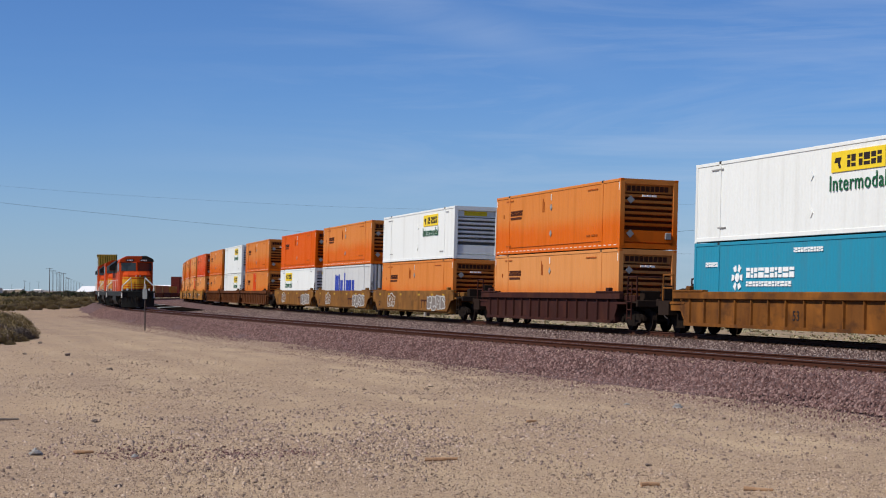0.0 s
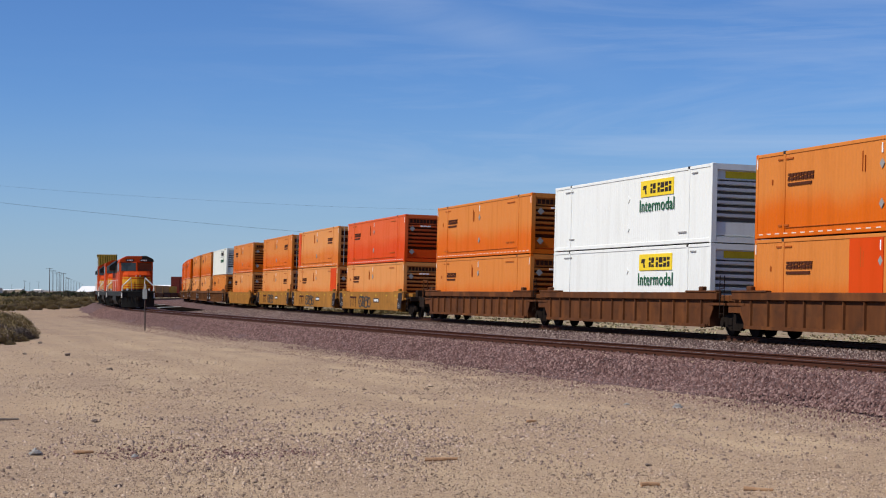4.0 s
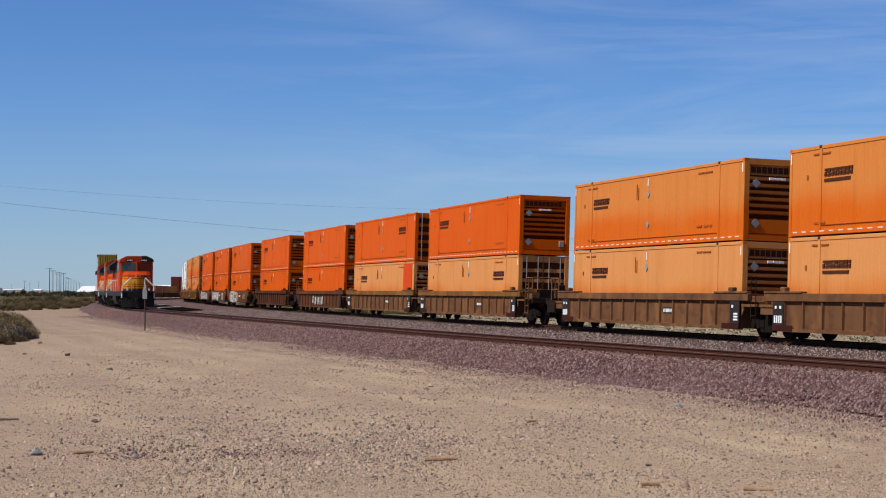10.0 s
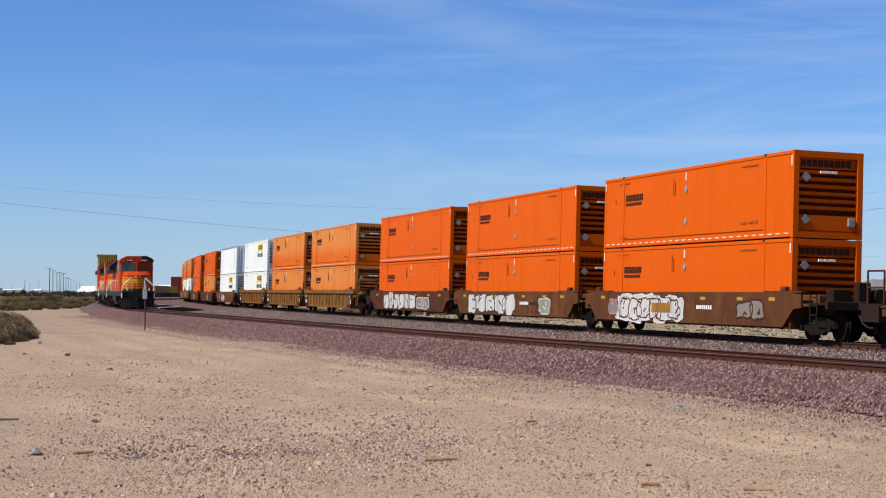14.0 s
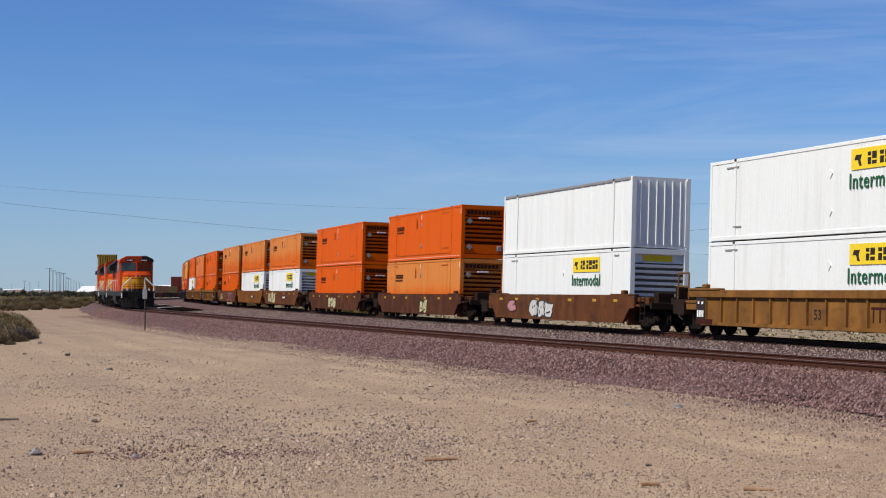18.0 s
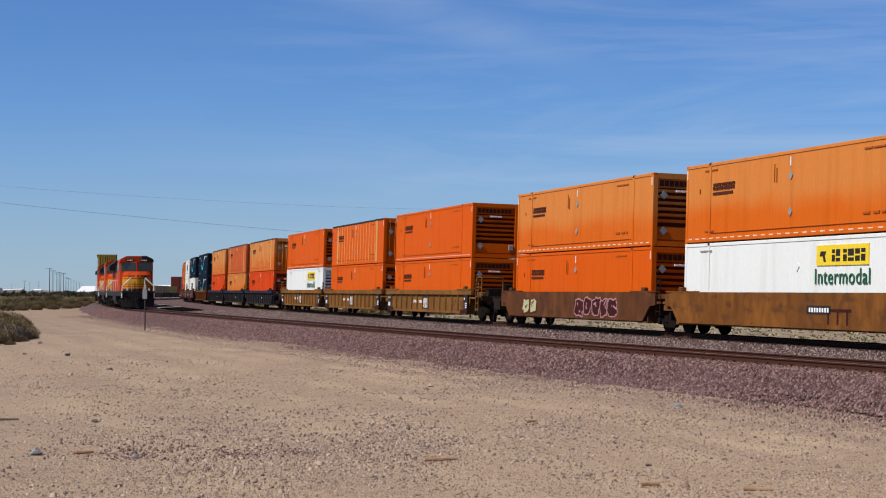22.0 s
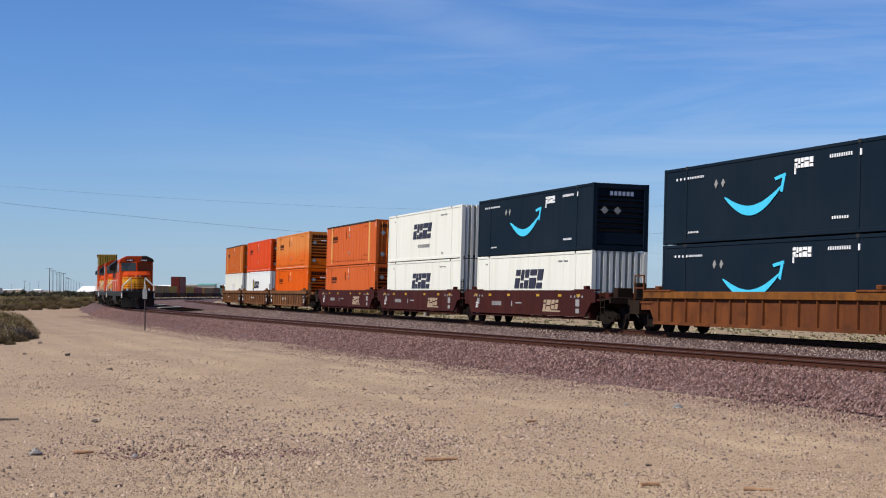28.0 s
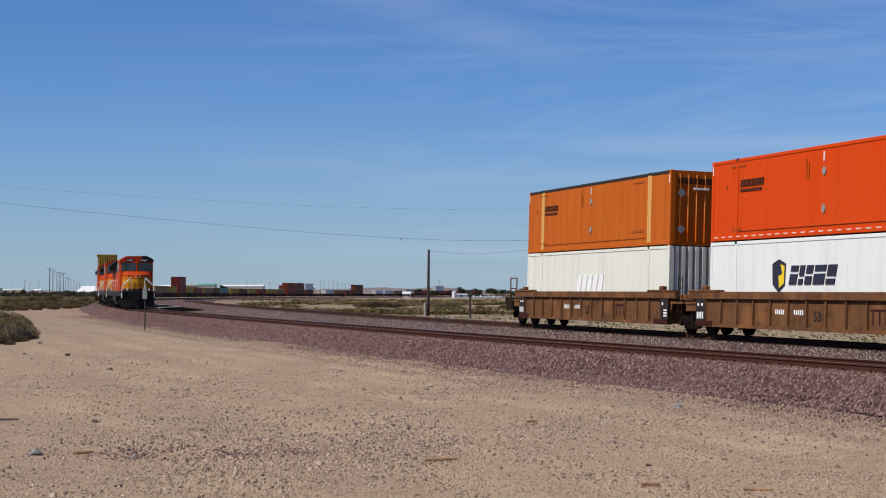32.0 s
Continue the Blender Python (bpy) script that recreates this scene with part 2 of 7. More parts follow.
# ---- mesh helpers ----
def block(bm, x0, x1, y0, y1, z0, z1, bevel=0.0):
    v = [bm.verts.new(p) for p in ((x0, y0, z0), (x1, y0, z0), (x1, y1, z0), (x0, y1, z0), (x0, y0, z1), (x1, y0, z1), (x1, y1, z1), (x0, y1, z1))]
    fs = [bm.faces.new([v[i] for i in q]) for q in ((0, 3, 2, 1), (4, 5, 6, 7), (0, 1, 5, 4), (1, 2, 6, 5), (2, 3, 7, 6), (3, 0, 4, 7))]
    if bevel:
        es = {e for f in fs for e in f.edges}
        bmesh.ops.bevel(bm, geom=list(es), offset=bevel, segments=1, affect="EDGES")
    return v


def prism(bm, pts, y0, y1, axis="y"):
    """A closed outline in the x-z plane, drawn out along y (or in y-z along x, or x-y along z)."""
    def at(p, d):
        return (p[0], d, p[1]) if axis == "y" else (d, p[0], p[1]) if axis == "x" else (p[0], p[1], d)
    a, b = [bm.verts.new(at(p, y0)) for p in pts], [bm.verts.new(at(p, y1)) for p in pts]
    n = len(pts)
    for i in range(n):
        bm.faces.new((a[i], a[(i + 1) % n], b[(i + 1) % n], b[i]))
    bm.faces.new(a[::-1])
    bm.faces.new(b)


def rod(bm, p, q, r, n=8, r2=None):
    p, q = Vector(p), Vector(q)
    d = q - p
    m = Matrix.Translation((p + q) / 2) @ d.to_track_quat("Z", "Y").to_matrix().to_4x4()
    bmesh.ops.create_cone(bm, cap_ends=True, segments=n, radius1=r, radius2=r if r2 is None else r2, depth=d.length, matrix=m)


def mesh_of(name, bm, mat=None, smooth=False):
    bmesh.ops.recalc_face_normals(bm, faces=bm.faces)
    me = bpy.data.meshes.new(name)
    bm.to_mesh(me)
    bm.free()
    if mat:
        me.materials.append(mat)
    if smooth:
        for f in me.polygons:
            f.use_smooth = True
    return me


def child(name, me, parent, label="", mat=None, at=None):
    """A part: a mesh object under a thing or a part. mat goes on this object alone, so that meshes can be shared."""
    ob = new(name, me)
    ob.parent = parent
    if at is not None:
        ob.matrix_basis = at
    if mat:
        if not me.materials:
            me.materials.append(None)
        ob.material_slots[0].link = "OBJECT"
        ob.material_slots[0].material = mat
    return tagged(ob, label)


def part(name, bm, mat, parent, label="", smooth=False):
    return child(name, mesh_of(name, bm, mat, smooth), parent, label)


def grid_mesh(name, rows, mat, smooth=True):
    """A sheet from rows of points."""
    r, c = len(rows), len(rows[0])
    verts = [tuple(p) for row in rows for p in row]
    faces = [(i * c + j, i * c + j + 1, (i + 1) * c + j + 1, (i + 1) * c + j) for i in range(r - 1) for j in range(c - 1)]
    me = bpy.data.meshes.new(name)
    me.from_pydata(verts, [], faces)
    me.materials.append(mat)
    if smooth:
        for f in me.polygons:
            f.use_smooth = True
    return me


# ---- ground, ballast, rails ----
def place(s_):
    return -spacing(s_)


def land(x, y):
    r = math.hypot(x, y)
    h = GROUND - 0.0030 * min(max(0.0, r - 240), 720)
    amp = min(1.0, max(0.0, (r - 6) / 30))
    h += 0.045 * noise.noise((x * 0.11, y * 0.11, 3)) * amp + 0.03 * noise.noise((x * 0.55, y * 0.55, 9)) + 0.012 * noise.noise((x * 2.1, y * 2.1, 4))
    if r > 120:
        h += 0.45 * noise.noise((x * 0.012, y * 0.012, 5)) * min(1, (r - 120) / 200)
    return h


def beside(xy):
    """Distances of points from the centre of the nearer track, to its left counted positive."""
    sel = np.arange(I0 - 160, I0 + 420, 2)
    px, py, pa = LX[sel], LY[sel], LA[sel]
    d = np.interp(S_GRID[sel], DS, DV)
    ox, oy = px - np.cos(pa) * d, py - np.sin(pa) * d
    out = np.empty(len(xy))
    for a in range(0, len(xy), 4000):
        q = xy[a:a + 4000]
        dd = (q[:, :1] - ox) ** 2 + (q[:, 1:] - oy) ** 2
        i = dd.argmin(1)
        out[a:a + 4000] = -((q[:, 0] - ox[i]) * np.cos(pa[i]) + (q[:, 1] - oy[i]) * np.sin(pa[i]))
    return out


def build_ground():
    radii = [0.0, 3, 6, 9, 12, 14, 16] + [2.5 * 2954 / v for v in np.arange(415, 18, -2.2)] + list(np.geomspace(440, 4200, 30))
    angs = list(np.linspace(-17.5, 17.5, 210)) + list(np.linspace(20, 340, 80))
    rows = []
    for r in radii:
        row = []
        for a in angs + [angs[0] + 360]:
            x, y = r * math.sin(radians(a)), r * math.cos(radians(a))
            row.append((x, y, land(x, y)))
        rows.append(row)
    pts = np.array([p for row in rows for p in row])
    w = beside(pts[:, :2])
    worn = np.zeros(len(pts))
    for i, (x, y, z) in enumerate(pts):
        if math.hypot(x, y) > 330 or w[i] < 2.5 or w[i] > 22:
            continue
        bend = 0.45 * noise.noise((x * 0.05, y * 0.05, 8))
        k = sum(g * math.exp(-((w[i] + bend - c) / wd) ** 2) for c, wd, g in ((5.2, 0.40, 0.75), (6.9, 0.5, 0.9), (8.2, 0.55, 0.8), (10.1, 0.5, 0.7), (12.6, 0.6, 0.6), (14.4, 0.6, 0.55), (17.5, 0.8, 0.5)))
        k *= min(1.0, max(0.2, 1 - (math.hypot(x, y) - 70) / 100))
        worn[i] = min(1.0, k * (0.55 + 0.9 * noise.noise((x * 0.3, y * 0.3, 2))))
        pts[i, 2] -= 0.03 * max(0.0, worn[i])
    n = len(rows[0])
    me = grid_mesh("ground", pts.reshape(len(rows), n, 3), SAND)
    at = me.attributes.new("worn", "FLOAT", "POINT")
    at.data.foreach_set("value", np.clip(worn, 0, 1).astype(np.float32))
    r = np.hypot(pts[:, 0], pts[:, 1])
    px = 784 + 2954 * pts[:, 0] / np.maximum(pts[:, 1], 1.0)
    grass = np.clip((r - 190) / 15, 0, 1) * np.where((px < 200) | (r > 420), (w > 13) | (r > 420), w < -18)
    grass = np.maximum(grass, 0.7 * ((w < -16) & (w > -120) & (r < 330)))
    ga = me.attributes.new("grass", "FLOAT", "POINT")
    ga.data.foreach_set("value", grass.astype(np.float32))
    spill = np.where(w > 0, np.clip((11.0 - w) / 6.5, 0, 1) ** 1.3, 0) * (r < 260)
    spill = np.maximum(spill, np.clip((r - 75) / 60, 0, 0.75) * ((w > 2) & (w < 24) & (r < 300)))
    k = np.array([0.5 + noise.noise((a * 0.22, b * 0.10, 4)) + 0.5 * noise.noise((a * 0.8, b * 0.3, 6)) for a, b, _ in pts])
    spill = np.clip(spill + 0.55 * np.clip((3 - pts[:, 0]) / 9, 0, 1) * np.clip(k, 0, 1) * (r < 150) * (r > 22), 0, 0.9)
    sa = me.attributes.new("spill", "FLOAT", "POINT")
    sa.data.foreach_set("value", spill.astype(np.float32))
    ob = new("ground", me)
    return tagged(ob, "pale sandy desert ground with gravel and wheel tracks", "ground", kind="structure")


def stations(lo, hi):
    out, s = [], lo
    while s < hi:
        out.append(s)
        s += 2.0 if -95 < s < 150 else 8.0 if -200 < s < 500 else 20.0
    return out + [hi]


def build_ballast():
    rows = []
    for s in stations(-1100, 1450):
        d = spacing(s)
        e = 0.25 * noise.noise((s * 0.09, 4, 1)) + 0.25 * noise.noise((s * 0.4, 7, 1))
        prof = [(-d - 4.2 + e, GROUND - 0.16), (-d - 3.4 + e, GROUND - 0.03), (-d - 3.0 + e, -0.76), (-d - 2.6, -0.58), (-d - 1.9, -0.24), (-d - 1.45, -0.19), (-d, -0.185),
                (-d + 1.45, -0.19), (-d + 2.0, -0.24), (-d + 3.0, -0.34), (-3.0, -0.34), (-1.9, -0.24), (-1.45, -0.19), (0, -0.185),
                (1.45, -0.21), (1.9, -0.28), (3.4, -0.72), (4.6, GROUND - 0.1)]
        rows.append([line_at(s, w, z + 0.03 * noise.noise((s * 0.3, w * 0.8, 1))) for w, z in prof])
    ob = new("ballast_bed", grid_mesh("ballast_bed", rows, BALLAST))
    return tagged(ob, "bed of broken pinkish grey ballast rock under the tracks", "ballast", kind="structure")


RAIL_OUT = [(-0.075, -0.175), (0.075, -0.175), (0.075, -0.155), (0.012, -0.135), (0.012, -0.045), (0.037, -0.035), (0.037, -0.003), (-0.037, -0.003), (-0.037, -0.035), (-0.012, -0.045), (-0.012, -0.135), (-0.075, -0.155)]


def sweep(name, outline, sts, off, cant, mat):
    rows = []
    for s in sts:
        w = off(s)
        rows.append([line_at(s, w + u, z, cant) for u, z in outline + outline[:1]])
    return grid_mesh(name, rows, mat, smooth=False)


def build_tracks():
    for label, off, cant in (("rusty railway track on dark wooden ties beside the dirt road", lambda s: -spacing(s), 0.0),
                             ("railway track on dark ties carrying the moving train", lambda s: 0.0, CANT)):
        tr = new("railway_track")
        tagged(tr, label, "railway track", "the two tracks", "structure")
        for g in (-0.755, 0.755):
            rail = child("rail", sweep("rail", RAIL_OUT, stations(-1050, 1400), lambda s, g=g: off(s) + g, cant, RAILSTEEL), tr)
            child("rail_head", sweep("rail_head", [(-0.030, -0.003), (0.030, -0.003), (0.028, 0.0), (-0.028, 0.0)], stations(-300, 500), lambda s, g=g: off(s) + g, cant, RAILHEAD), rail, "worn bright running surface")
        tie_mesh = bpy.data.meshes.new("tie")
        bm = bmesh.new()
        block(bm, -0.11, 0.11, -1.3, 1.3, -0.34, -0.165, 0.012)
        for g in (-0.755, 0.755):
            block(bm, -0.09, 0.09, g - 0.17, g + 0.17, -0.166, -0.15)
            for q in (-0.115, 0.115):
                block(bm, -0.05, 0.05, g + q - 0.03, g + q + 0.03, -0.152, -0.115)
        bm.to_mesh(tie_mesh)
        bm.free()
        tie_mesh.materials.append(TIE)
        n = 0
        s = -92.0
        while n < 290:
            ob = child("tie", tie_mesh, tr)
            ob.matrix_basis = frame_at(s, off, 0.5, cant)
            s += 0.53 + random.uniform(-0.03, 0.03)
            n += 1


# ---- containers ----
CL, CW, CH = 16.15, 2.59, 2.896
RUSTDIRT = (0.13, 0.028, 0.003)
ORANGE = paint("orange_paint", (0.585, 0.084, 0.0015), RUSTDIRT, amount=0.12, fade=(0.585, 0.104, 0.002))
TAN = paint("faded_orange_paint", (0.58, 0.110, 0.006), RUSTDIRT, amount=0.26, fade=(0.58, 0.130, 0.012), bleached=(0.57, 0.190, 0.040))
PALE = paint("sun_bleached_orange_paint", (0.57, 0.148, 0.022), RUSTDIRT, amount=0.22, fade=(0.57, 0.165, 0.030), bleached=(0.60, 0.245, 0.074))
RED = paint("red_orange_paint", (0.58, 0.052, 0.004), RUSTDIRT, amount=0.18, fade=(0.58, 0.072, 0.009))
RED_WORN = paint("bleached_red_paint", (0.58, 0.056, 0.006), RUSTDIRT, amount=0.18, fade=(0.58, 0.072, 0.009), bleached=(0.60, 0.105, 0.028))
SALMON = paint("salmon_faded_paint", (0.50, 0.095, 0.018), RUSTDIRT, amount=0.30, fade=(0.51, 0.118, 0.030))
MUSTARD = paint("mustard_orange_paint", (0.47, 0.100, 0.009), RUSTDIRT, amount=0.40, fade=(0.46, 0.122, 0.016))
# dark tones that carry the shade of the end recesses, with some grime
GRIMY_SHADE = plain("grey_grime_shade", (0.12, 0.11, 0.10), 0.8)
RECESS_SHADE = plain("recess_shade_orange", (0.085, 0.018, 0.005), 0.8)
RIBPALE = paint("pale_orange_ribs", (0.62, 0.33, 0.10), RUSTDIRT, amount=0.3)
WHITE = paint("white_paint", (0.71, 0.725, 0.695), (0.27, 0.24, 0.18), 0.22, fade=(0.67, 0.685, 0.65))
CREAM = paint("cream_white_paint", (0.68, 0.68, 0.60), (0.30, 0.25, 0.17), 0.26, fade=(0.64, 0.635, 0.55))
TEAL = paint("teal_paint", (0.02, 0.23, 0.34), amount=0.25)
GREY = paint("pale_grey_paint", (0.58, 0.585, 0.57), amount=0.3)
NAVY = paint("dark_navy_paint", (0.005, 0.0125, 0.022), (0.02, 0.02, 0.02), 0.12, rough=0.75)
BLACK = plain("black_marking", (0.03, 0.022, 0.02), 0.6)
FADED = plain("brown_faded_marking", (0.075, 0.022, 0.010), 0.7)
FAINT = plain("faint_stencil", (0.36, 0.085, 0.014), 0.7)
INK = plain("charcoal_marking", (0.03, 0.03, 0.05), 0.5)
SILVER = plain("grey_placard", (0.27, 0.265, 0.255), 0.6)
YELLOW = plain("yellow_marking", (0.78, 0.56, 0.03), 0.5)
DULL_YELLOW = plain("dull_yellow_reflector", (0.42, 0.25, 0.025), 0.6)
GREEN = plain("dark_green_marking", (0.02, 0.11, 0.05), 0.5)
LETTER_WHITE = plain("white_marking", (0.80, 0.80, 0.78), 0.55)
CYAN = plain("light_blue_marking", (0.06, 0.52, 0.76), 0.5)
BLUE = plain("blue_marking", (0.03, 0.06, 0.36), 0.5)
GALV = plain("galvanised_steel", (0.30, 0.29, 0.28), 0.6, 0.35)
CREAM_MARK = plain("cream_marking", (0.36, 0.27, 0.18), 0.6)
TAPE = plain("reflective_tape", (0.66, 0.62, 0.57), 0.35)
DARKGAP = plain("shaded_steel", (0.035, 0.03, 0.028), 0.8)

SHARED = {}


def shared(key, build):
    if key not in SHARED:
        bm = bmesh.new()
        build(bm)
        SHARED[key] = mesh_of(key, bm)
    return SHARED[key]


def corrugated(bm, pitch, depth, flat, length=CL - 0.30, z0=0.16, z1=CH - 0.11, face=-CW / 2 + 0.02):
    """A sheet with upright corrugations, seen from -y; the ribs stand out by depth."""
    n = int(length / pitch)
    p = length / n
    pts = []
    for i in range(n):
        x = -length / 2 + i * p
        pts += [(x, face + depth), (x + p * flat, face + depth), (x + p * (flat + 0.12), face), (x + p * 0.88, face)]
    pts.append((length / 2, face + depth))
    lo = [bm.verts.new((x, y, z0)) for x, y in pts]
    hi = [bm.verts.new((x, y, z1)) for x, y in pts]
    back0, back1 = [bm.verts.new((x, face + 0.07, z0)) for x, y in pts], [bm.verts.new((x, face + 0.07, z1)) for x, y in pts]
    for i in range(len(pts) - 1):
        bm.faces.new((lo[i], lo[i + 1], hi[i + 1], hi[i]))
        bm.faces.new((back0[i + 1], back0[i], back1[i], back1[i + 1]))
        bm.faces.new((hi[i], hi[i + 1], back1[i + 1], back1[i]))


def m_side_plate(bm):
    corrugated(bm, 0.205, 0.006, 0.40)


def m_side_deep(bm):
    corrugated(bm, 0.86, 0.03, 0.72)


def m_side_close(bm):
    corrugated(bm, 0.29, 0.045, 0.38)


def m_side_flat(bm):
    block(bm, -CL / 2 + 0.15, CL / 2 - 0.15, -CW / 2 + 0.022, -CW / 2 + 0.07, 0.16, CH - 0.11)


def m_side_ribs(bm):
    for i in range(14):
        x = -5.53 + i * 0.851
        prism(bm, [(x - 0.035, -CW / 2 + 0.023), (x - 0.018, -CW / 2 + 0.004), (x + 0.018, -CW / 2 + 0.004), (x + 0.035, -CW / 2 + 0.023)], 0.18, CH - 0.13, axis="z")


def m_lined_end(bm):
    block(bm, CL / 2 - 0.24, CL / 2 - 0.06, -CW / 2 + 0.15, CW / 2 - 0.15, 0.02, CH - 0.01)


def m_end_lines(bm):
    for i in range(6):
        y = -0.875 + i * 0.35
        prism(bm, [(CL / 2 - 0.061, y - 0.03), (CL / 2 - 0.02, y - 0.014), (CL / 2 - 0.02, y + 0.014), (CL / 2 - 0.061, y + 0.03)], 0.16, CH - 0.16, axis="z")


def m_side_smooth(bm):
    corrugated(bm, 1.22, 0.004, 0.90)


def m_roof(bm):
    block(bm, -CL / 2 + 0.1, CL / 2 - 0.1, -CW / 2 + 0.08, CW / 2 - 0.08, CH - 0.07, CH - 0.025)
    for i in range(24):
        x = -CL / 2 + 0.5 + i * (CL - 1.0) / 23
        block(bm, x - 0.12, x + 0.12, -CW / 2 + 0.16, CW / 2 - 0.16, CH - 0.03, CH - 0.008)


def m_floor(bm):
    block(bm, -CL / 2 + 0.1, CL / 2 - 0.1, -CW / 2 + 0.09, CW / 2 - 0.09, 0.06, 0.17)


def m_rail_top(bm):
    block(bm, -CL / 2 + 0.15, CL / 2 - 0.15, -CW / 2, -CW / 2 + 0.10, CH - 0.13, CH - 0.01, 0.012)


def m_rail_low(bm):
    block(bm, -CL / 2 + 0.15, CL / 2 - 0.15, -CW / 2, -CW / 2 + 0.10, 0.03, 0.18, 0.012)


def m_post(bm):
    block(bm, -0.08, 0.08, -0.07, 0.14, 0.10, CH - 0.10, 0.01)


def m_mid_post(bm):
    block(bm, -0.075, 0.075, -0.02, 0.06, 0.12, CH - 0.06, 0.008)


def m_wide_post(bm):
    block(bm, -0.20, -0.05, -0.02, 0.06, 0.12, CH - 0.10, 0.008)
    block(bm, 0.05, 0.17, -0.02, 0.06, 0.12, CH - 0.10, 0.008)
    block(bm, -0.05, 0.05, -0.008, 0.06, 0.12, CH - 0.10)


def m_casting(bm):
    block(bm, -0.09, 0.09, -0.08, 0.08, -0.06, 0.06, 0.012)


def m_nose(bm):
    """The closed end: one pressed sheet with bars across it, a flat band above and a flat panel below."""
    x = CL / 2
    prof = [(0.02, -0.005), (0.22, -0.005), (0.225, -0.14), (0.27, -0.14), (0.28, -0.05), (0.76, -0.05), (0.79, -0.26)]
    for i in range(6):
        z = 1.02 + i * 0.236
        prof += [(z - 0.085, -0.26), (z - 0.055, -0.045), (z + 0.050, -0.035), (z + 0.058, -0.26)]
    prof += [(CH - 0.60, -0.26), (CH - 0.58, -0.05), (CH - 0.555, -0.05), (CH - 0.55, -0.15), (CH - 0.23, -0.15), (CH - 0.225, -0.005), (CH - 0.01, -0.005)]
    y0, y1 = -CW / 2 + 0.15, CW / 2 - 0.15
    prism(bm, [(x + d, z) for z, d in prof] + [(x - 0.30, CH - 0.01), (x - 0.30, 0.02)], y0, y1)


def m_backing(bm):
    # an added dark sheet, so that the gaps between the bars look deeply shaded
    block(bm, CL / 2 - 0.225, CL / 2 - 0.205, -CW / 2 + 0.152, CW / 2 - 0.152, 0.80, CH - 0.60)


def m_door_leaf(bm):
    """One door leaf of the door end (at +y), pressed with five panels."""
    x = CL / 2
    prof = [(0.03, -0.06)]
    for i in range(5):
        z = 0.44 + i * 0.49
        prof += [(z - 0.17, -0.05), (z - 0.155, -0.13), (z + 0.155, -0.13), (z + 0.17, -0.05)]
    prof.append((CH - 0.02, -0.06))
    prism(bm, [(x + d, z) for z, d in prof] + [(x - 0.14, CH - 0.02), (x - 0.14, 0.03)], 0.012, CW / 2 - 0.15)


def m_door_panels(bm):
    # dark plates that paint the shade of the five door recesses
    for i in range(5):
        z = 0.44 + i * 0.49
        block(bm, CL / 2 - 0.125, CL / 2 - 0.11, 0.03, CW / 2 - 0.17, z - 0.15, z + 0.15)


def m_ribs_end(bm):
    """A closed end: one sheet of upright corrugations."""
    x = CL / 2
    n, y0, y1 = 8, -CW / 2 + 0.15, CW / 2 - 0.15
    p = (y1 - y0) / n
    pts = []
    for i in range(n):
        y = y0 + i * p
        pts += [(x - 0.24, y), (x - 0.24, y + p * 0.30), (x - 0.02, y + p * 0.40), (x - 0.02, y + p * 0.90)]
    pts += [(x - 0.24, y1), (x - 0.28, y1), (x - 0.28, y0)]
    prism(bm, pts, 0.02, CH - 0.01, axis="z")


def m_rod(bm):
    x = CL / 2
    rod(bm, (x - 0.02, 0, 0.08), (x - 0.02, 0, CH - 0.08), 0.024, 8)


def m_tape(bm):
    for i in range(28):
        x = -CL / 2 + 0.45 + i * (CL - 0.9) / 27
        block(bm, x - 0.14, x + 0.14, -CW / 2 - 0.004, -CW / 2 + 0.004, 0.135, 0.172)


def bars(key, rects, y=-CW / 2, up=0.008):
    """Flat markings on the side: x, z, width, height, slant."""
    def build(bm):
        for x, z, w, h, sl in rects:
            prism(bm, [(x - w / 2 - sl * h / 2, z - h / 2), (x + w / 2 - sl * h / 2, z - h / 2), (x + w / 2 + sl * h / 2, z + h / 2), (x - w / 2 + sl * h / 2, z + h / 2)], y - up, y + 0.02)
    return shared(key, build)


def notched(x, z, w, h, n, slant=0.1):
    """A row of plain blocks of uneven width, each split by a thin slit at another height."""
    shares = [(1.0, 1.35, 0.7, 1.1, 0.9)[(i * 2 + n) % 5] for i in range(n)]
    unit, out, p = w / sum(shares), [], x - w / 2
    for i, q in enumerate(shares):
        c, b, cut = p + q * unit / 2, q * unit - 0.20 * w / n, (0.62, 0.36, 0.50)[i % 3]
        p += q * unit
        lo, hi = (cut - 0.07) * h, (1 - cut - 0.07) * h
        for zz, hh in ((-h / 2 + lo / 2, lo), (h / 2 - hi / 2, hi)):
            out.append((c + slant * zz, z + zz, b, hh, slant))
    return out


def diamond_mesh(bm):
    prism(bm, [(0, -0.16), (0.13, 0), (0, 0.16), (-0.13, 0)], -CW / 2 - 0.008, -CW / 2 + 0.02)


def end_diamond_mesh(bm):
    prism(bm, [(0, -0.17), (0.17, 0), (0, 0.17), (-0.17, 0)], CL / 2 - 0.04, CL / 2 - 0.005, axis="x")


def end_unit_mesh(bm):
    block(bm, CL / 2 - 0.12, CL / 2 + 0.03, 0.75, 1.0, 0.42, 0.70, 0.02)


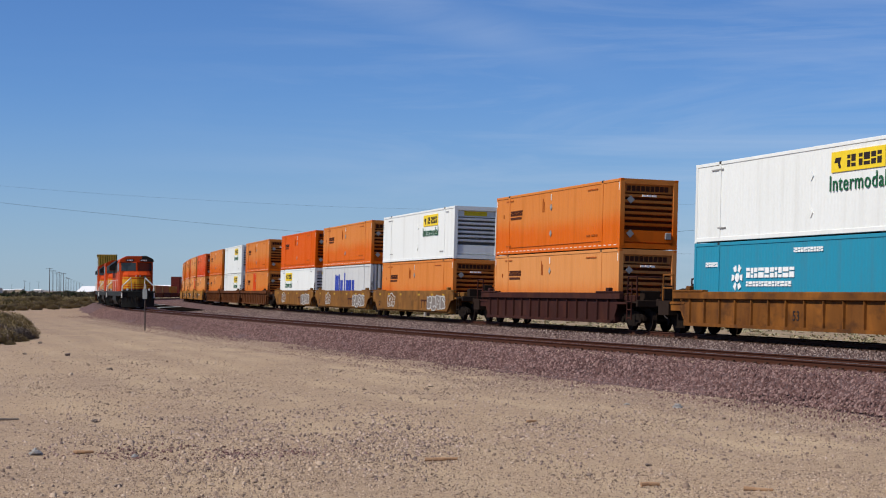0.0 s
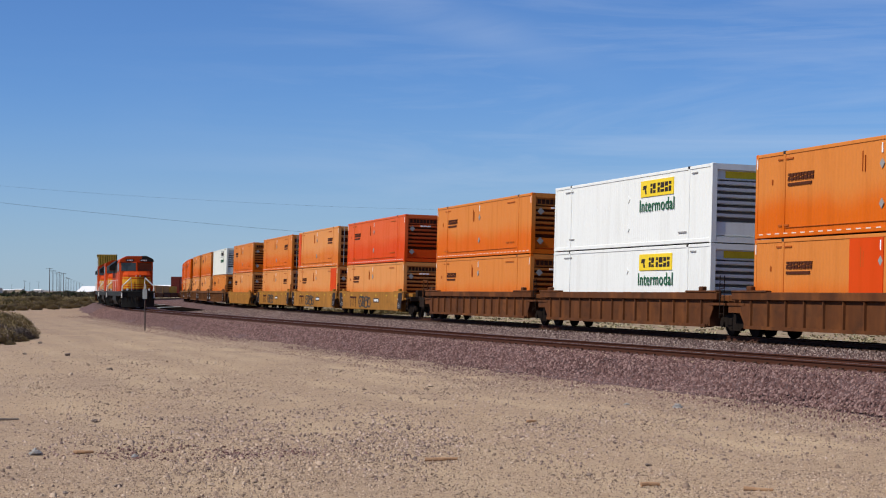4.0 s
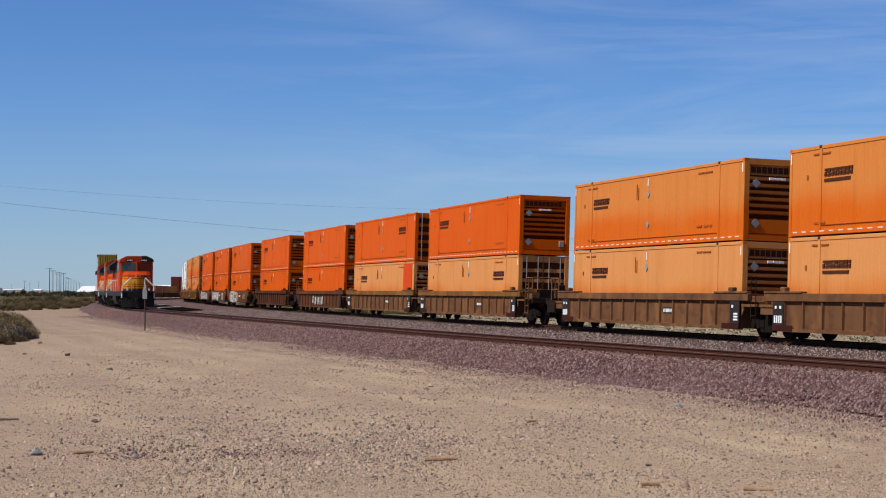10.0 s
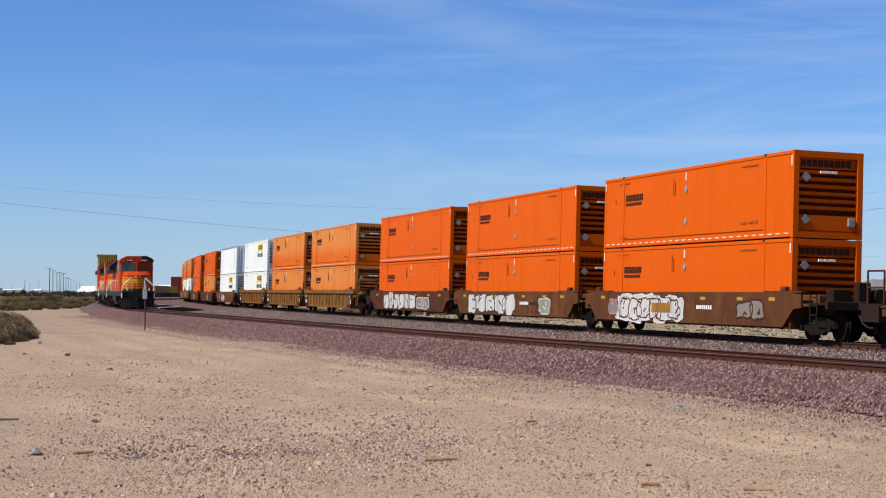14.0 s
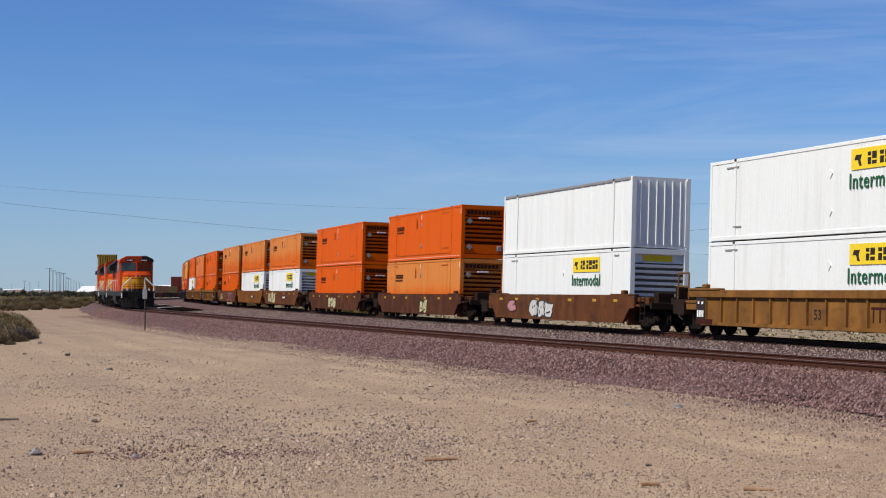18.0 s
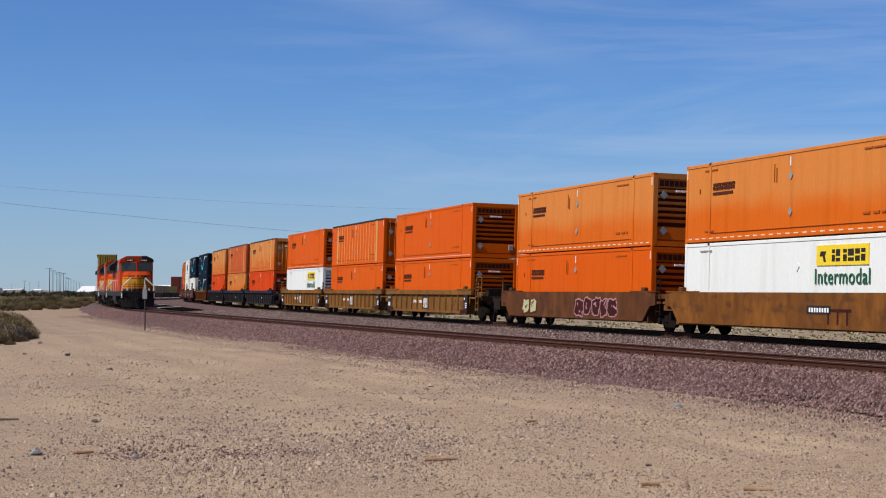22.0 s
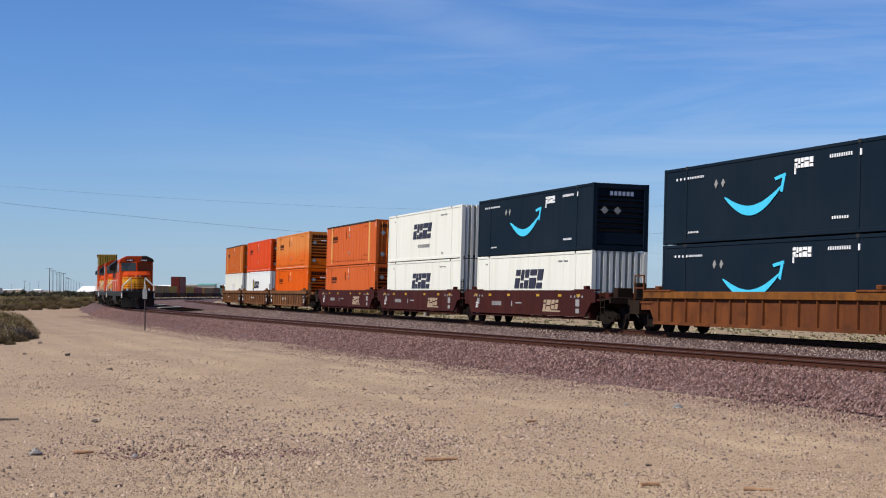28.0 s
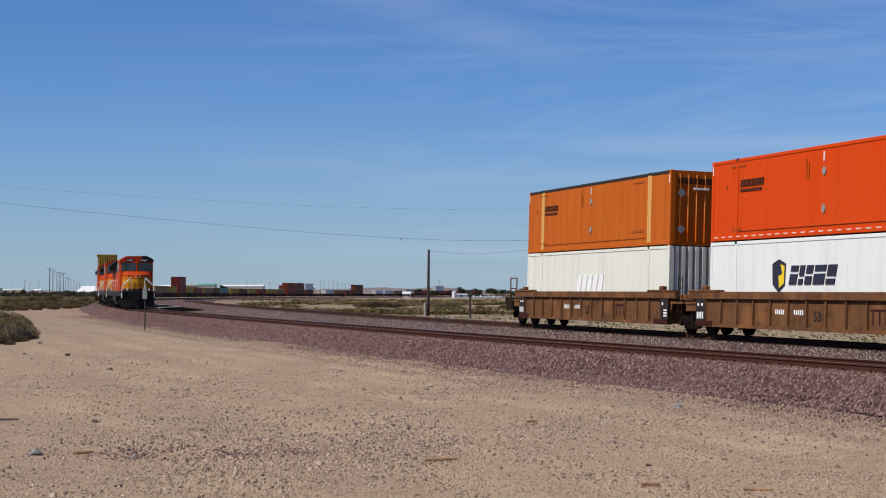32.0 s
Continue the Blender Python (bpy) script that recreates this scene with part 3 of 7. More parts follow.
def word_mesh(text, size, x, z, slant=0.0, y=-CW / 2 - 0.006):
    key = ("word", text, size, x, z, y)
    if key in SHARED:
        return SHARED[key]
    cu = bpy.data.curves.new("word", "FONT")
    cu.body, cu.size, cu.extrude, cu.offset, cu.shear, cu.align_x, cu.resolution_u = text, size, 0.006, 0.004, slant, "CENTER", 3
    cu.space_character = 1.08
    ob = bpy.data.objects.new("word", cu)
    me = bpy.data.meshes.new_from_object(ob)
    bpy.data.objects.remove(ob)
    me.transform(Matrix.Translation((x, y, z)) @ Matrix.Rotation(math.pi / 2, 4, "X"))
    me.materials.clear()
    SHARED[key] = me
    return me


def smile_mesh(bm):
    """A curved upward stroke with an arrow head at its right end."""
    up, lo = [], []
    for i in range(21):
        q = i / 20
        x = -2.9 + q * 4.2
        zc = 1.72 - 0.82 * math.sin(math.pi * (0.06 + 0.86 * q)) + 0.25 * q
        th = 0.02 + 0.15 * math.sin(math.pi * q) ** 0.8
        up.append((x, zc + th))
        lo.append((x, zc - th))
    prism(bm, up[::-1] + lo, -CW / 2 - 0.009, -CW / 2 + 0.02)
    prism(bm, [(0.75, 2.06), (1.5, 2.16), (1.55, 2.06), (0.85, 1.95)], -CW / 2 - 0.010, -CW / 2 + 0.02)
    prism(bm, [(1.38, 2.16), (1.55, 2.14), (1.34, 1.52), (1.18, 1.58)], -CW / 2 - 0.011, -CW / 2 + 0.02)


SMALL = [(-6.35, 2.62, 0.35, 0.05, 0), (-5.75, 2.62, 0.5, 0.05, 0), (4.6, 2.58, 0.42, 0.05, 0), (5.2, 2.58, 0.7, 0.05, 0), (-6.3, 0.42, 0.28, 0.06, 0),
         (-5.9, 0.42, 0.3, 0.06, 0), (4.55, 0.62, 0.4, 0.07, 0), (5.1, 0.62, 0.35, 0.07, 0), (5.5, 0.62, 0.2, 0.07, 0), (-6.9, 1.9, 0.06, 0.16, 0),
         (-1.25, 2.2, 0.03, 0.62, 0), (-1.10, 2.12, 0.025, 0.5, 0), (0.0, 0.34, 12.0, 0.014, 0)]


def decals(box, kind, door, proud):
    flip = 1 if door else -1
    if kind == "orange":
        child("logo", bars("logo_orange%d" % flip, notched(flip * 5.0, 2.0, 1.70, 0.24, 9)), box, "row of dark letter shapes", FADED)
        child("logo_underline", bars("logo_line%d" % flip, [(flip * 5.0 - 0.06, 1.755, 1.56, 0.09, 0)]), box, "dark line", FADED)
        tagged(child("stencil", bars("stencils", SMALL), box, "small faint stencilled bars", FAINT), kind="stuff")
        for z in (2.06, 0.86):
            d = child("placard", shared("placard", diamond_mesh), box, "grey diamond placard", SILVER)
            d.matrix_basis = pose(-0.15, 0, z)
        child("marker_strip", bars("marker_strip", [(-0.15, 2.53, 0.06, 0.30, 0), (-7.95, 2.56, 0.05, 0.32, 0), (7.95, 2.56, 0.05, 0.32, 0)]), box, "narrow white strips", LETTER_WHITE)["kind"] = "stuff"
        if not door:
            for z in (2.02, 0.62):
                d = child("placard", shared("end_placard", end_diamond_mesh), box, "grey diamond placard", SILVER)
                d.matrix_basis = pose(0, -0.82, z)
            child("end_logo", shared("end_logo%s" % proud, lambda bm: [block(bm, CL / 2 - 0.16 + proud, CL / 2 - 0.135 + proud, -0.95 + i * 0.21, -0.78 + i * 0.21, CH - 0.51, CH - 0.29) for i in range(9)]), box, "row of dark letter shapes", FADED)
            child("document_box", shared("document_box", end_unit_mesh), box, "grey steel document box", GALV)
            child("handle", shared("end_handle", lambda bm: [block(bm, CL / 2 - 0.06, CL / 2 + 0.01, y - 0.09, y + 0.09, CH - 0.74, CH - 0.66) for y in (-0.22, 0.0, 0.22)]), box, "bright grab handle", LETTER_WHITE)
    elif kind in ("freight_yellow", "freight_left"):
        c = 3.2 if kind == "freight_yellow" else -3.8
        child("sign_panel", bars("panel_y%d" % c, [(c, 2.28, 3.1, 0.64, 0)]), box, "yellow rectangular sign panel", YELLOW)
        child("logo", bars("panel_bars%d" % c, notched(c - 0.35, 2.27, 0.55, 0.38, 2, 0.0) + notched(c + 0.72, 2.27, 1.35, 0.38, 4, 0.0) + [(c - 1.15, 2.33, 0.34, 0.16, 0.5), (c - 1.05, 2.16, 0.14, 0.18, -0.4)], up=0.014), box, "row of black letter shapes", BLACK)
        child("lettering", word_mesh("Intermodal", 0.70, c, 1.38), box, "green lettering", GREEN)
        tagged(child("stencil", bars("stencils_w", [(-6.3, 2.6, 0.9, 0.05, 0), (6.6, 2.62, 0.5, 0.05, 0), (-5.9, 0.5, 0.6, 0.05, 0), (5.6, 0.45, 0.7, 0.06, 0)]), box, "small grey stencilled bars", SILVER), kind="stuff")
        child("end_panel", shared("end_panel_y", lambda bm: block(bm, CL / 2 - 0.16, CL / 2 - 0.13, -0.7, 0.6, CH - 0.52, CH - 0.27)), box, "yellow end label", YELLOW)
        for z in (1.95, 0.75):
            d = child("placard", shared("placard", diamond_mesh), box, "white diamond placard", WHITE)
            d.matrix_basis = pose(0.4, 0, z)
    elif kind == "freight_grey":
        child("sign_panel", bars("panel_g", [(3.2, 2.64, 2.9, 0.05, 0), (3.2, 2.0, 2.9, 0.05, 0), (1.75, 2.32, 0.05, 0.6, 0), (4.65, 2.32, 0.05, 0.6, 0)]), box, "thin grey outline of a worn sign", SILVER)
        child("logo", bars("panel_gb", notched(3.2, 2.32, 2.2, 0.36, 7, 0.0)), box, "row of worn grey letter shapes", BLACK)
        child("lettering", word_mesh("Intermodal", 0.70, 3.2, 1.38), box, "green lettering", GREEN)
    elif kind == "swift":
        child("logo", bars("logo_s", notched(0.0, 1.72, 4.0, 0.88, 5, 0.3)), box, "slanted dark blue block shapes", INK)
        tagged(child("stencil", bars("stencils_s", notched(0.4, 0.85, 2.6, 0.17, 11, 0.0) + [(4.2, 2.5, 0.5, 0.05, 0), (4.9, 2.5, 0.45, 0.05, 0), (-6.5, 2.5, 0.2, 0.05, 0), (4.4, 0.35, 0.3, 0.1, 0)]), box, "small grey stencilled bars", SILVER), kind="stuff")
    elif kind == "swift_pale":
        child("logo", bars("logo_sp", [(-1.3 + i * 0.62, 1.45, 0.42, 0.75, 0.3) for i in range(5)], up=0.0), box, "pale worn letter shapes", LETTER_WHITE)
    elif kind == "swift_shield":
        child("shield", shared("shield", lambda bm: prism(bm, [(-2.95, 1.11), (-2.55, 1.36), (-2.5, 2.06), (-2.95, 2.21), (-3.4, 2.06), (-3.35, 1.36)], -CW / 2 - 0.008, -CW / 2 + 0.02)), box, "dark blue shield emblem", INK)
        child("shield_flash", shared("shield_flash", lambda bm: prism(bm, [(-2.9, 1.26), (-2.58, 1.41), (-2.55, 1.98), (-2.82, 2.04), (-2.7, 1.71), (-2.95, 1.66)], -CW / 2 - 0.013, -CW / 2 + 0.02)), box, "yellow flash on the emblem", YELLOW)
        child("logo", bars("logo_ss", notched(-0.75, 1.68, 3.0, 0.62, 5, 0.3)), box, "slanted dark blue block shapes", INK)
    elif kind == "smile":
        child("emblem", shared("smile", smile_mesh), box, "light blue curved arrow emblem", CYAN)
        child("logo", bars("logo_p", notched(2.72, 2.42, 1.25, 0.32, 5, 0.0) + [(2.16, 2.22, 0.09, 0.3, 0)]), box, "row of white letter shapes", LETTER_WHITE)
        tagged(child("stencil", bars("stencils_p", [(-6.9 + 0.33 * i, 2.45, 0.10, 0.09, 0) for i in range(4)] + [(-5.7 + 0.13 * i, 2.45, 0.06, 0.08, 0) for i in range(9)] + [(4.4 + 0.14 * i, 2.5, 0.07, 0.11, 0) for i in range(10)] + [(6.2, 2.5, 0.10, 0.20, 0)] + [(-5.8 + 0.13 * i, 0.42, 0.06, 0.07, 0) for i in range(7)] + [(4.6 + 0.15 * i, 0.55, 0.08, 0.09, 0) for i in range(7)]), box, "small white stencilled bars", LETTER_WHITE), kind="stuff")
        for x in (-3.6, -3.05):
            d = child("placard", shared("placard", diamond_mesh), box, "grey diamond placard", SILVER)
            d.matrix_basis = pose(x, 0, 2.1)
        for y in (-0.75, -0.15):
            d = child("placard", shared("end_placard", end_diamond_mesh), box, "grey diamond placard", SILVER)
            d.matrix_basis = pose(0, y, 1.72)
        child("end_logo", shared("end_logo_p", lambda bm: [block(bm, CL / 2 - 0.058, CL / 2 - 0.045, -0.5 + i * 0.19, -0.37 + i * 0.19, CH - 0.52, CH - 0.34) for i in range(6)]), box, "row of white letter shapes", LETTER_WHITE)
    elif kind == "teal":
        child("emblem", shared("ring", lambda bm: [prism(bm, [(-4.6 + r * math.cos(a + da), 1.62 + 1.1 * r * math.sin(a + da)) for r, da in ((0.40, -0.26), (0.43, 0.26), (0.24, 0.30), (0.22, -0.30))], -CW / 2 - 0.008, -CW / 2 + 0.02) for a in [k * math.pi / 3 for k in range(6)]] + [prism(bm, [(-4.6 + 0.17 * math.cos(k * math.pi / 3), 1.62 + 0.17 * math.sin(k * math.pi / 3)) for k in range(6)], -CW / 2 - 0.008, -CW / 2 + 0.02)]), box, "white round emblem", LETTER_WHITE)
        child("logo", bars("logo_t", notched(-2.25, 1.78, 3.4, 0.34, 10, 0.0) + notched(-2.35, 1.40, 3.2, 0.17, 14, 0.0)), box, "row of white letter shapes", LETTER_WHITE)
        tagged(child("stencil", bars("stencils_t", notched(-6.6, 2.1, 1.0, 0.16, 7, 0.0) + notched(0.3, 2.5, 1.9, 0.15, 12, 0.0)), box, "small white stencilled bars", LETTER_WHITE), kind="stuff")
    elif kind == "blue_word":
        child("logo", bars("logo_b", [(-3.1, 1.55, 0.26, 1.5, 0), (-2.5, 1.62, 0.62, 1.2, 0), (-1.88, 1.55, 0.26, 1.5, 0), (0.0, 1.6, 0.26, 1.6, 0)]
              + [(x + k * 0.19, 1.38, 0.34, 1.0, 0) for x in (-1.05, 0.82, 1.75) for k in (-1, 1)] + [(2.55, 1.38, 0.22, 1.0, 0), (2.98, 1.38, 0.30, 1.0, 0)]), box, "large blue letter shapes", BLUE)
    for ob in box.children:
        if ob.name.split(".")[0] in ("logo", "end_logo", "emblem"):
            tagged(ob, kind="stuff")


def container(mat, kind="orange", end="nose", side="plate", tape=True, label="", patch=None):
    """A 53 ft container; its origin lies at the middle of its underside, its front looks along +x."""
    box = new("container")
    tagged(box, label, "container", "containers of the train")
    side_me = shared("side_" + side, {"plate": m_side_plate, "deep": m_side_deep, "close": m_side_close, "flat": m_side_flat, "smooth": m_side_smooth}[side])
    turn = pose(0, 0, 0, 0, 0, 180)
    for m in (None, turn):
        child("side_panel", side_me, box, "", mat, m)
        child("top_rail", shared("top_rail", m_rail_top), box, "", GALV if mat is WHITE and side == "deep" else DARKGAP if side == "flat" else mat, m)
        child("bottom_rail", shared("bottom_rail", m_rail_low), box, "", mat, m)
    child("roof", shared("roof", m_roof), box, "", mat)
    child("floor", shared("floor", m_floor), box, "", DARKGAP)
    ends = {"nose": m_nose, "ribs": m_ribs_end, "lined": m_lined_end}
    if side == "flat":
        tagged(child("side_ribs", shared("side_ribs", m_side_ribs), box, "row of thin worn ribs", mat if mat in (SALMON, MUSTARD) else RIBPALE), kind="stuff")
    if end == "lined":
        # on orange ends the ribs are paler: their lit edges put into the colour
        tagged(child("end_ribs", shared("end_lines", m_end_lines), box, "thin worn ribs", TAN if side == "flat" else WHITE), kind="stuff")
    for which, m in ((end, None), ("doors" if end != "doors" else "nose", turn)):
        if which != "doors":
            child("front_end", shared("end_" + which, ends[which]), box, "", mat, m)
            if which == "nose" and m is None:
                # gap shade as a dark sheet, toned to the box colour
                child("backing", shared("end_backing", m_backing), box, "grimy sheet behind the bars", GRIMY_SHADE if mat in (WHITE, CREAM) else DARKGAP if mat in (NAVY, TEAL) else RECESS_SHADE)
            continue
        for y, mm in ((0, Matrix()), (1, pose(0, -CW / 2 + 0.138, 0))):
            leaf = child("door", shared("door_leaf", m_door_leaf), box, "", mat, (m or Matrix()) @ mm)
            if m is None:
                # recess shade of the door leaf, given as dark plates
                tagged(child("door_panels", shared("door_panels", m_door_panels), leaf, "sooty recessed panels", RECESS_SHADE), kind="stuff")
        if m is None:
            for y in (-0.86, -0.28, 0.28, 0.86):
                child("lock_rod", shared("lock_rod", m_rod), box, "bare steel lock rod", GALV, pose(0, y, 0))
    for sx in (-1, 1):
        for sy in (-1, 1):
            child("corner_post", shared("corner_post", m_post), box, "", mat, pose(sx * (CL / 2 - 0.08), sy * (CW / 2 - 0.075), 0, 0, 0, 0 if sy < 0 else 180))
            for z in (0.06, CH - 0.06):
                child("corner_casting", shared("casting", m_casting), box, "", mat, pose(sx * (CL / 2 - 0.09), sy * (CW / 2 - 0.081), z))
        child("lift_post", shared("wide_post", m_wide_post) if side == "flat" else shared("mid_post", m_mid_post), box, "", RIBPALE if side == "flat" else mat, pose(sx * 6.096, -CW / 2 + 0.018, 0))
        child("lift_casting", shared("casting", m_casting), box, "dark steel lifting casting", DARKGAP, pose(sx * 6.096, -CW / 2 + 0.077, CH - 0.055))
    if tape and side != "flat" and kind in ("orange", "swift_shield"):
        tagged(child("reflective_strip", shared("tape", m_tape), box, "broken white reflective strip", TAPE), kind="stuff")
    if patch:
        x0, x1, pm = patch
        child("replacement_panel", shared("patch%s" % str((x0, x1)), lambda bm: block(bm, x0, x1, -CW / 2 - 0.006, -CW / 2 + 0.03, 0.18, CH - 0.13)), box, "repainted side panel of another shade", pm)
    decals(box, kind, end == "doors", 0.105 if end == "lined" else 0.0)
    return box


# ---- well cars ----
CAR_TAN = paint("tan_brown_car_paint", (0.1405, 0.0629, 0.0273), (0.06, 0.03, 0.018), 0.6, rough=0.7, rust=0.75)
CAR_GOLD = paint("golden_brown_car_paint", (0.1823, 0.0812, 0.0199), (0.08, 0.04, 0.018), 0.6, rough=0.65, rust=0.6)
CAR_BROWN = paint("brown_car_paint", (0.0989, 0.0353, 0.0129), (0.04, 0.025, 0.018), 0.5, rough=0.7, rust=0.7)
CAR_RUST = paint("rust_car_paint", (0.0695, 0.0237, 0.0116), (0.035, 0.022, 0.018), 0.5, rough=0.8, rust=0.75)
CAR_DARK = paint("dark_maroon_car_paint", (0.0387, 0.0126, 0.0101), (0.02, 0.015, 0.013), 0.5, rough=0.75, rust=0.5)
CAR_YELLOW = paint("yellow_car_paint", (0.300, 0.132, 0.024), (0.11, 0.06, 0.03), 0.45, rough=0.6, rust=0.35)
CAR_OCHRE = paint("ochre_car_paint", (0.1548, 0.0572, 0.0116), (0.07, 0.033, 0.016), 0.6, rough=0.65, rust=0.9)
CAR_MAROON = paint("maroon_car_paint", (0.042, 0.0085, 0.0065), (0.04, 0.02, 0.016), 0.35, rough=0.6, rust=0.3)
CAR_SIENNA = paint("sienna_rust_car_paint", (0.115, 0.036, 0.012), (0.045, 0.022, 0.013), 0.6, rough=0.7, rust=0.6)
CAR_BLUE = paint("black_blue_car_paint", (0.0189, 0.0172, 0.0189), (0.06, 0.045, 0.035), 0.5, rough=0.65)
CAR_CHORD = paint("navy_chord_paint", (0.0155, 0.0198, 0.0413), (0.09, 0.07, 0.06), 0.6, rough=0.8)
GRIME = paint("oily_truck_steel", (0.011, 0.007, 0.005), (0.006, 0.005, 0.004), 0.6, rough=0.95)
DARK_STEEL = paint("dark_weathered_end_steel", (0.022, 0.013, 0.009), (0.012, 0.009, 0.007), 0.5, rough=0.9)
WHEEL = paint("worn_wheel_steel", (0.018, 0.011, 0.008), (0.012, 0.009, 0.007), 0.5, rough=0.8)
GRAFFITI = paint("white_spray_paint", (0.52, 0.51, 0.48), (0.12, 0.08, 0.06), 0.75)
GRAFFITI_GREY = paint("grey_spray_paint", (0.20, 0.17, 0.15), (0.12, 0.09, 0.07), 0.5)
GRAFFITI_GREEN = paint("grey_green_spray_paint", (0.22, 0.25, 0.18), (0.12, 0.09, 0.07), 0.5)
GRAFFITI_DARK = paint("black_spray_paint", (0.04, 0.04, 0.04), (0.2, 0.16, 0.1), 0.3)
GRAFFITI_PINK = paint("pink_spray_paint", (0.42, 0.20, 0.22), (0.2, 0.12, 0.1), 0.4)
GRAFFITI_PALE = paint("pale_yellow_spray_paint", (0.45, 0.42, 0.24), (0.2, 0.16, 0.1), 0.4)

WB, WT = 0.30, 1.50        # underside and top of a well side
# how far the bodies stand above (or below) the usual height, by kind of car
LIFTS = dict(a=0.05, b=0.0, c=0.08, d=0.03, e=0.0, f=-0.10, g=0.0, h=0.05, x=0.05, i=0.05, j=0.05, y=0.05, z=0.05, k=0.11, l=-0.08, m=-0.11, n=-0.11, p=0.04, v=0.04, w=0.04,
             q=0.11, r=0.05, s=0.05, t=0.11, u=0.05)
WY = 1.56                  # outer face of a well side


def side_outline():
    """The side of a well unit in x-z: low in the middle, drawn up over the trucks."""
    return [(-8.62, WT), (-8.62, 0.90), (-8.2, WB), (8.2, WB), (8.62, 0.90), (8.62, WT)]


def m_well_side(bm):
    prism(bm, side_outline(), -WY + 0.075, -WY + 0.125)
    prism(bm, [(-8.2, WB - 0.04), (8.2, WB - 0.04), (8.2, WB + 0.07), (-8.2, WB + 0.07)], -WY - 0.02, -WY + 0.30)


def m_well_smooth(bm):
    prism(bm, [(-9.25, 1.42), (-9.25, 1.00), (-8.75, 0.96), (-8.05, 0.36), (8.05, 0.36), (8.75, 0.96), (9.25, 1.00), (9.25, 1.42), (8.3, WT), (-8.3, WT)], -WY - 0.02, -WY + 0.06)


def m_chord(bm):
    block(bm, -9.12, 9.12, -WY - 0.04, -WY + 0.16, 1.24, WT + 0.01, 0.02)


def m_end_chord(bm):
    block(bm, -1.25, 1.25, -0.07, 0.16, 0, 0.075, 0.015)
    block(bm, -0.16, 0.16, -0.06, 0.14, 0.06, 0.22, 0.03)


def m_rib(bm):
    prism(bm, [(-0.045, 0.08), (-0.028, -0.01), (0.028, -0.01), (0.045, 0.08)], WB + 0.03, 1.25, axis="z")


def m_ribs_far(bm):
    for i in range(14):
        x, y = -7.8 + i * 1.2, -WY + 0.005
        prism(bm, [(x - 0.045, y + 0.08), (x - 0.028, y - 0.01), (x + 0.028, y - 0.01), (x + 0.045, y + 0.08)], WB + 0.03, 1.25, axis="z")


def m_deck(bm):
    """The end platform over the truck and the sloping bulkhead below it."""
    block(bm, 8.35, 9.62, -WY + 0.06, WY - 0.06, 1.05, 1.14)
    block(bm, 8.30, 8.40, -WY + 0.08, WY - 0.08, 0.30, 1.38)
    prism(bm, [(8.40, 0.42), (8.75, 0.80), (9.60, 0.80), (9.60, 1.05), (8.40, 1.05)], 0.55, WY - 0.10)
    prism(bm, [(8.40, 0.40), (8.75, 0.78), (9.60, 0.78), (9.60, 1.05), (8.40, 1.05)], -0.55, 0.55)
    block(bm, 8.45, 9.55, -1.10, 1.10, 1.14, 1.42, 0.03)


def m_floor_well(bm):
    block(bm, -8.25, 8.25, -WY + 0.05, -0.95, 0.35, 0.40)
    block(bm, -8.25, 8.25, 0.95, WY - 0.05, 0.35, 0.40)
    for i in range(7):
        x = -7.8 + i * 2.6
        block(bm, x - 0.15, x + 0.15, -WY + 0.05, WY - 0.05, 0.34, 0.42)


def m_platform(bm):
    """Long end of a car that has a coupler: sill and walkway."""
    block(bm, 9.5, 11.05, -0.32, 0.32, 0.72, 1.10, 0.03)
    block(bm, 9.5, 10.75, -1.5, 1.5, 1.10, 1.17)
    block(bm, 10.65, 10.8, -1.52, 1.52, 0.95, 1.22, 0.02)
    block(bm, 9.7, 10.65, 0.75, 1.5, 0.62, 1.10)
    rod(bm, (9.75, 0.55, 1.42), (10.55, 0.55, 1.42), 0.24, 12)
    block(bm, 9.7, 10.15, -0.95, -0.25, 1.17, 1.62, 0.03)
    block(bm, 10.22, 10.5, -0.25, 0.2, 1.17, 1.85, 0.03)


def m_rails_end(bm):
    y = -1.48
    for x in (9.75, 10.65):
        rod(bm, (x, y, 1.1), (x, y, 2.15), 0.034, 6)
    for z in (1.65, 2.15):
        rod(bm, (9.75, y, z), (10.65, y, z), 0.030, 6)
    rod(bm, (10.65, -1.48, 2.15), (10.65, -0.35, 2.15), 0.030, 6)
    rod(bm, (10.65, -0.35, 1.1), (10.65, -0.35, 2.15), 0.030, 6)


def m_rails_far(bm):
    for x in (9.75, 10.65):
        rod(bm, (x, 1.3, 1.1), (x, 1.3, 2.15), 0.034, 6)
    for z in (1.65, 2.15):
        rod(bm, (9.75, 1.3, z), (10.65, 1.3, z), 0.030, 6)


def m_ladder(bm):
    for x in (9.78, 10.22):
        rod(bm, (x, -1.52, 0.42), (x, -1.52, 1.95), 0.028, 6)
    for i in range(5):
        rod(bm, (9.78, -1.52, 0.5 + i * 0.33), (10.22, -1.52, 0.5 + i * 0.33), 0.022, 6)


def m_ladder_low(bm):
    for x in (9.70, 10.12):
        rod(bm, (x, -1.50, 0.42), (x, -1.50, 1.42), 0.024, 6)
    for i in range(4):
        rod(bm, (9.70, -1.50, 0.5 + i * 0.28), (10.12, -1.50, 0.5 + i * 0.28), 0.02, 6)


